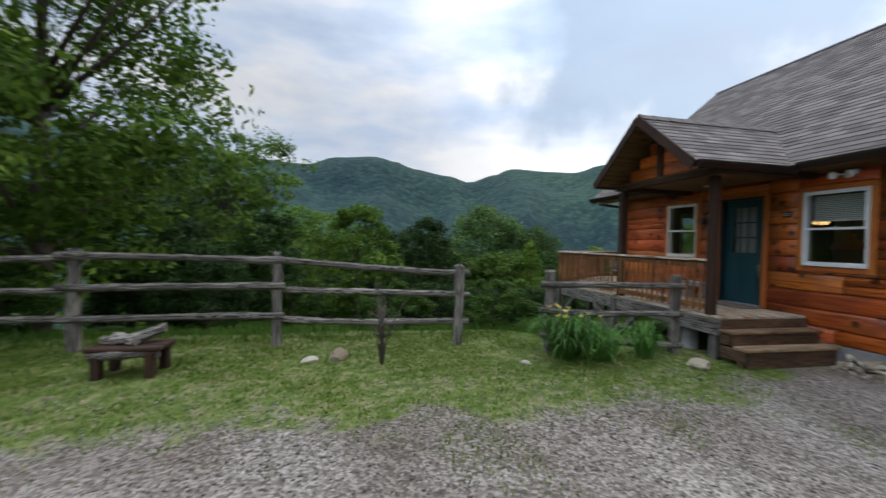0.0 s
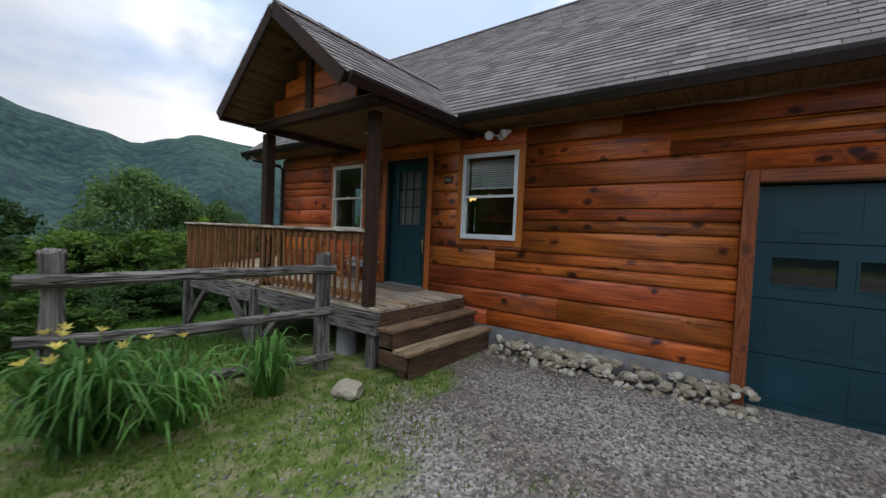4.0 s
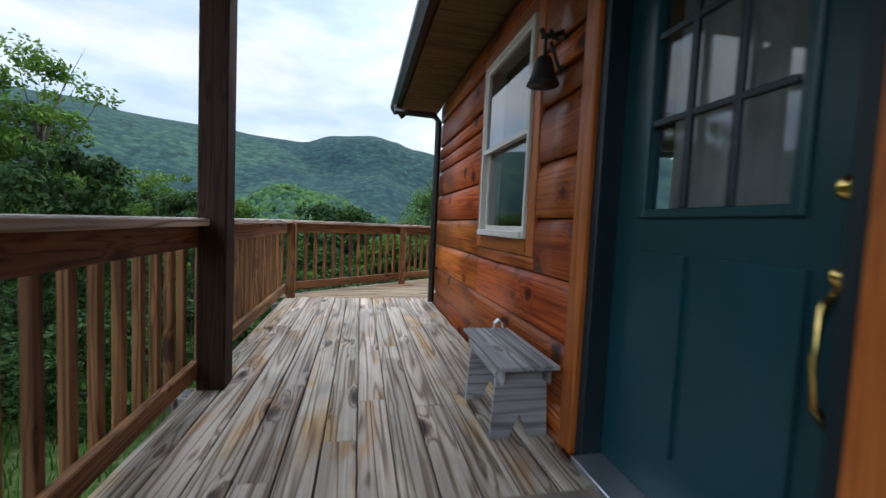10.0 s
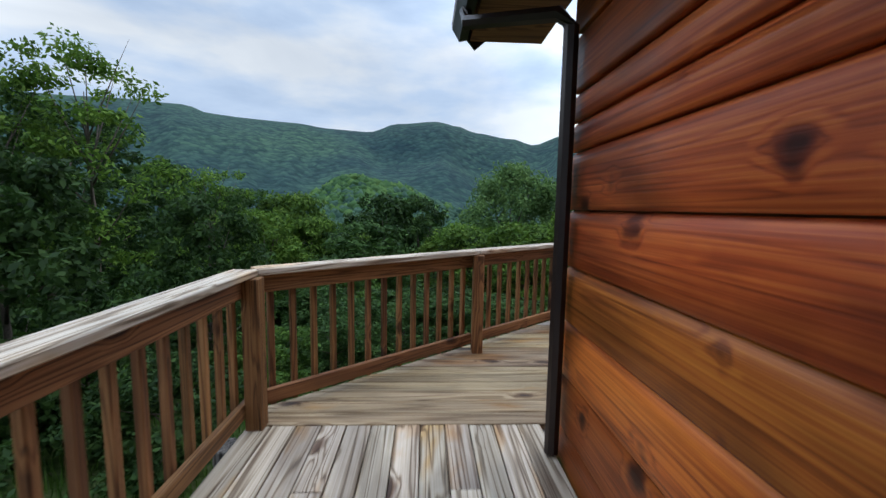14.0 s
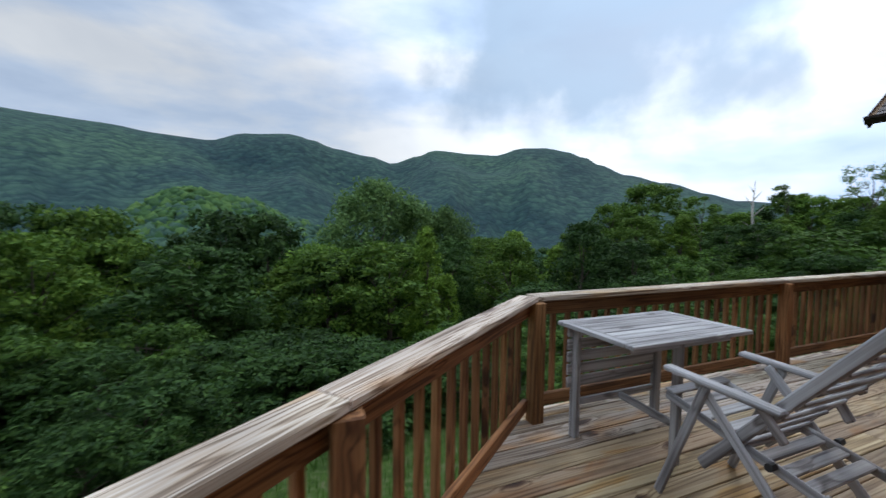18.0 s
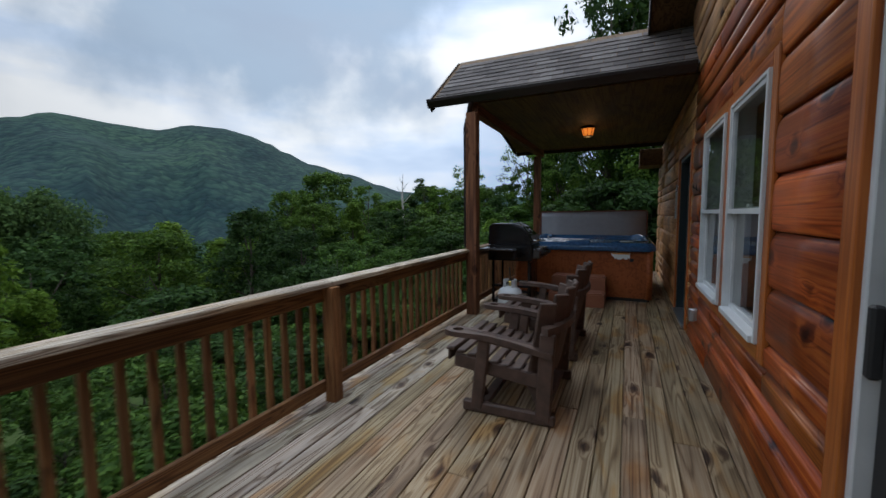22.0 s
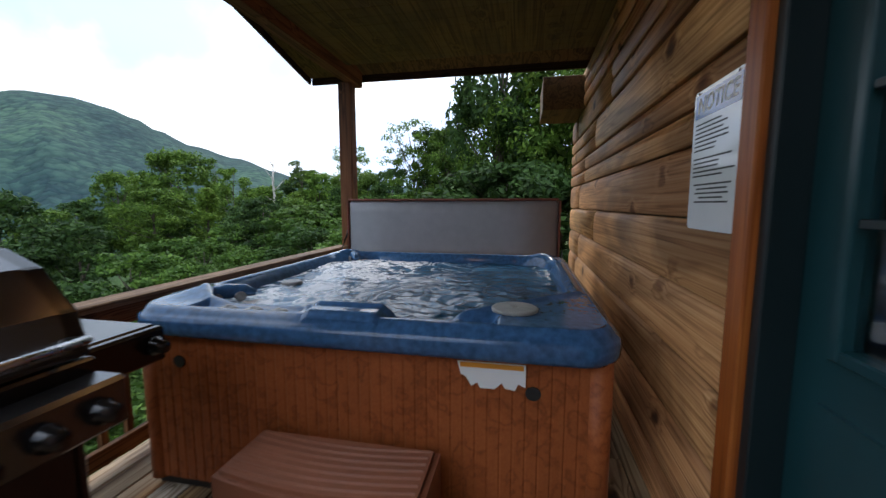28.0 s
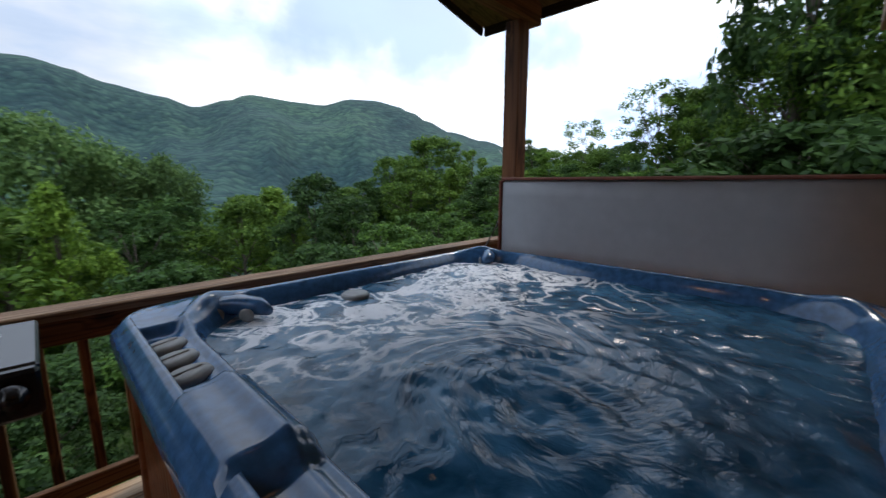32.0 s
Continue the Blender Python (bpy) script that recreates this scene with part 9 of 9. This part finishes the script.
lg = thing("driftwood_log", (-10.0, -0.4, -0.26), "pale weathered driftwood log lying on the stand", "log")
rough_rail("log", (-10.35, -0.45, -0.20), (-9.72, -0.33, -0.13), 0.15, 0.13, lg, 71)
rough_rail("log", (-10.30, -0.30, -0.22), (-9.95, -0.50, -0.20), 0.11, 0.10, lg, 72)

# ---------- planks and boards ----------
def siding_mesh(length, h, mat):
    key = ("plank", round(length, 2), round(h, 3), mat.name)
    if key not in CACHE:
        bm = bmesh.new()
        if h < 0.09:
            prof = [(-0.024, -h / 2 + 0.002), (0.018, -h / 2 + 0.002), (0.022, -h / 2 + 0.008), (0.022, h / 2 - 0.008), (0.018, h / 2 - 0.002), (-0.024, h / 2 - 0.002)]
        else:             # a faintly bellied face, a rounded drip edge below and a cove above that catches the sky
            prof = [(-0.024, -h / 2 + 0.003), (0.014, -h / 2 + 0.003), (0.020, -h / 2 + 0.007), (0.024, -h / 2 + 0.018), (0.028, -h * 0.22), (0.028, h * 0.12),
                    (0.025, h * 0.30), (0.020, h / 2 - 0.036), (0.010, h / 2 - 0.018), (0.002, h / 2 - 0.008), (0.0, h / 2 - 0.003), (-0.024, h / 2 - 0.003)]
        rows = [[bm.verts.new((x, y, z)) for y, z in prof] for x in (-length / 2, length / 2)]
        n = len(prof)
        for k in range(n):
            bm.faces.new((rows[0][k], rows[1][k], rows[1][(k + 1) % n], rows[0][(k + 1) % n]))
        bm.faces.new(rows[0])
        bm.faces.new(list(reversed(rows[1])))
        bmesh.ops.recalc_face_normals(bm, faces=list(bm.faces))
        me = CACHE[key] = to_mesh(bm, "plank", mat)
        for p in me.polygons:
            p.use_smooth = abs(p.normal.x) < 0.5 and p.normal.y > 0.05
    return CACHE[key]


def clad(wall, mfun, a0, a1, z0, z1, first, holes, mat, seed, roofline=None):
    rn = random.Random(seed)
    z = first
    while z > z0:
        z -= COURSE
    while z < z1 - 0.03:
        lo, hi = max(z, z0), min(z + COURSE, z1)
        if hi - lo > 0.05:
            spans = [(a0, a1)]
            notched = []
            for h in holes:
                if h[2] < hi - 0.02 and h[3] > lo + 0.02:
                    for p, q in ((lo, h[2]), (h[3], hi)):
                        if q - p > 0.022:
                            notched.append((max(a0, h[0]), min(a1, h[1]), p, q))
                    spans = [s for p, q in spans for s in ((p, min(q, h[0])), (max(p, h[1]), q)) if s[1] - s[0] > 0.03]
            if roofline:
                spans = [(max(p, roofline(hi)[0]), min(q, roofline(hi)[1])) for p, q in spans]
            for p, q in spans:
                for s, e in joints(rn, p, q, 1.3, 4.0) if q > p + 0.03 else []:
                    ln = round(e - s - 0.003, 2)
                    if ln > 0.02:
                        two = hi - lo > 0.25 and rn.random() < 0.22
                        for p0, p1 in ((lo, (lo + hi) / 2), ((lo + hi) / 2, hi)) if two else ((lo, hi),):
                            put(new("plank", siding_mesh(ln, p1 - p0, mat)), mfun((s + e) / 2, (p0 + p1) / 2), wall)
            for s, e, p, q in notched:
                if e - s > 0.05:
                    put(new("plank", siding_mesh(round(e - s - 0.003, 2), q - p, mat)), mfun((s + e) / 2, (p + q) / 2), wall)
        z += COURSE


def grow(h, t=0.092, below=True):
    return (h[0] - t, h[1] + t, h[2] - (t if below else 0.0), h[3] + t)


f_holes = [grow(F_OPEN[0], 0.097, False), grow(F_OPEN[1]), grow(F_OPEN[2]), (-7.405, -3.935, -0.8, 1.64)]
b_holes = [grow(B_OPEN[0]), grow(B_OPEN[1]), (1.715, 3.775, -0.1, 2.18), grow(B_OPEN[3], 0.097, False)]
clad(wall_front, front_matrix, -8.6, YB + 0.02, -0.37, 2.35, FIRST, f_holes, M["siding"], 11)
clad(wall_back, back_matrix, 0.03, 7.24, -0.2, 2.89, FIRST + 0.02, b_holes, M["siding"], 12)
clad(wall_back, back_matrix, 7.25, 13.0, -0.2, 2.87, FIRST + 0.06, b_holes, M["pale_siding"], 13)
wall_gable = bpy.data.objects["wall_gable"]
WORLD[wall_gable] = Matrix()
clad(wall_gable, back_matrix, 0.03, 8.8, 2.89, RIDGE_Z - 0.3, FIRST + 0.02, [grow(G_OPEN)], M["pale_siding"], 14, lambda zz: (EAVE_X + (zz + 0.15 - EAVE_Z) / SLOPE, FAR_X - (zz + 0.15 - FAR_Z) * (FAR_X - RIDGE_X) / (RIDGE_Z - FAR_Z)))

def board_mesh(length, mat):
    """A deck board whose lower half is tongued, so that neighbours meet below an open joint."""
    key = ("board", round(length, 2), mat.name)
    if key not in CACHE:
        h, t = BW / 2 - 0.003, 0.018
        prof = [(-BW / 2 - 0.001, -t), (BW / 2 + 0.001, -t), (BW / 2 + 0.001, -0.008), (h, -0.006), (h, t - 0.004), (h - 0.004, t), (-h + 0.004, t), (-h, t - 0.004), (-h, -0.006), (-BW / 2 - 0.001, -0.008)]
        n = len(prof)
        verts = [(x, y, z) for x in (-length / 2, length / 2) for y, z in prof]
        faces = [(k, k + n, (k + 1) % n + n, (k + 1) % n) for k in range(n)] + [tuple(range(n)), tuple(range(2 * n - 1, n - 1, -1))]
        CACHE[key] = quick("plank", verts, faces, mat)
    return CACHE[key]


for x0, y0, x1, y1 in deck_boards:
    ln = round(math.hypot(x1 - x0, y1 - y0) - 0.004, 2)
    ob = new("plank", board_mesh(ln, M["deck_back" if y0 == y1 and not (y0 > 6.35 and x1 < 9) else "deck"]))
    m, _ = axes((x0, y0, -0.018), (x1, y1, -0.018))
    lean = (RC3.x - RC1.x) / (RC3.y - RC1.y)
    if y0 == y1 and y0 > 4.53 and abs(RC1.x + (y0 - RC1.y) * lean - 0.16 - x0) < 0.04:      # sawn off along the slanting edge
        ob.data = ob.data.copy()
        side = lean * (1 if m.col[1][1] > 0 else -1)
        for v in ob.data.vertices:
            if v.co.x < 0:
                v.co.x += v.co.y * side
    m = m @ pose(0, 0, 0.0015 * math.sin(x0 * 9 + y0 * 5), 0, 0, 0)
    put(ob, m, deck)
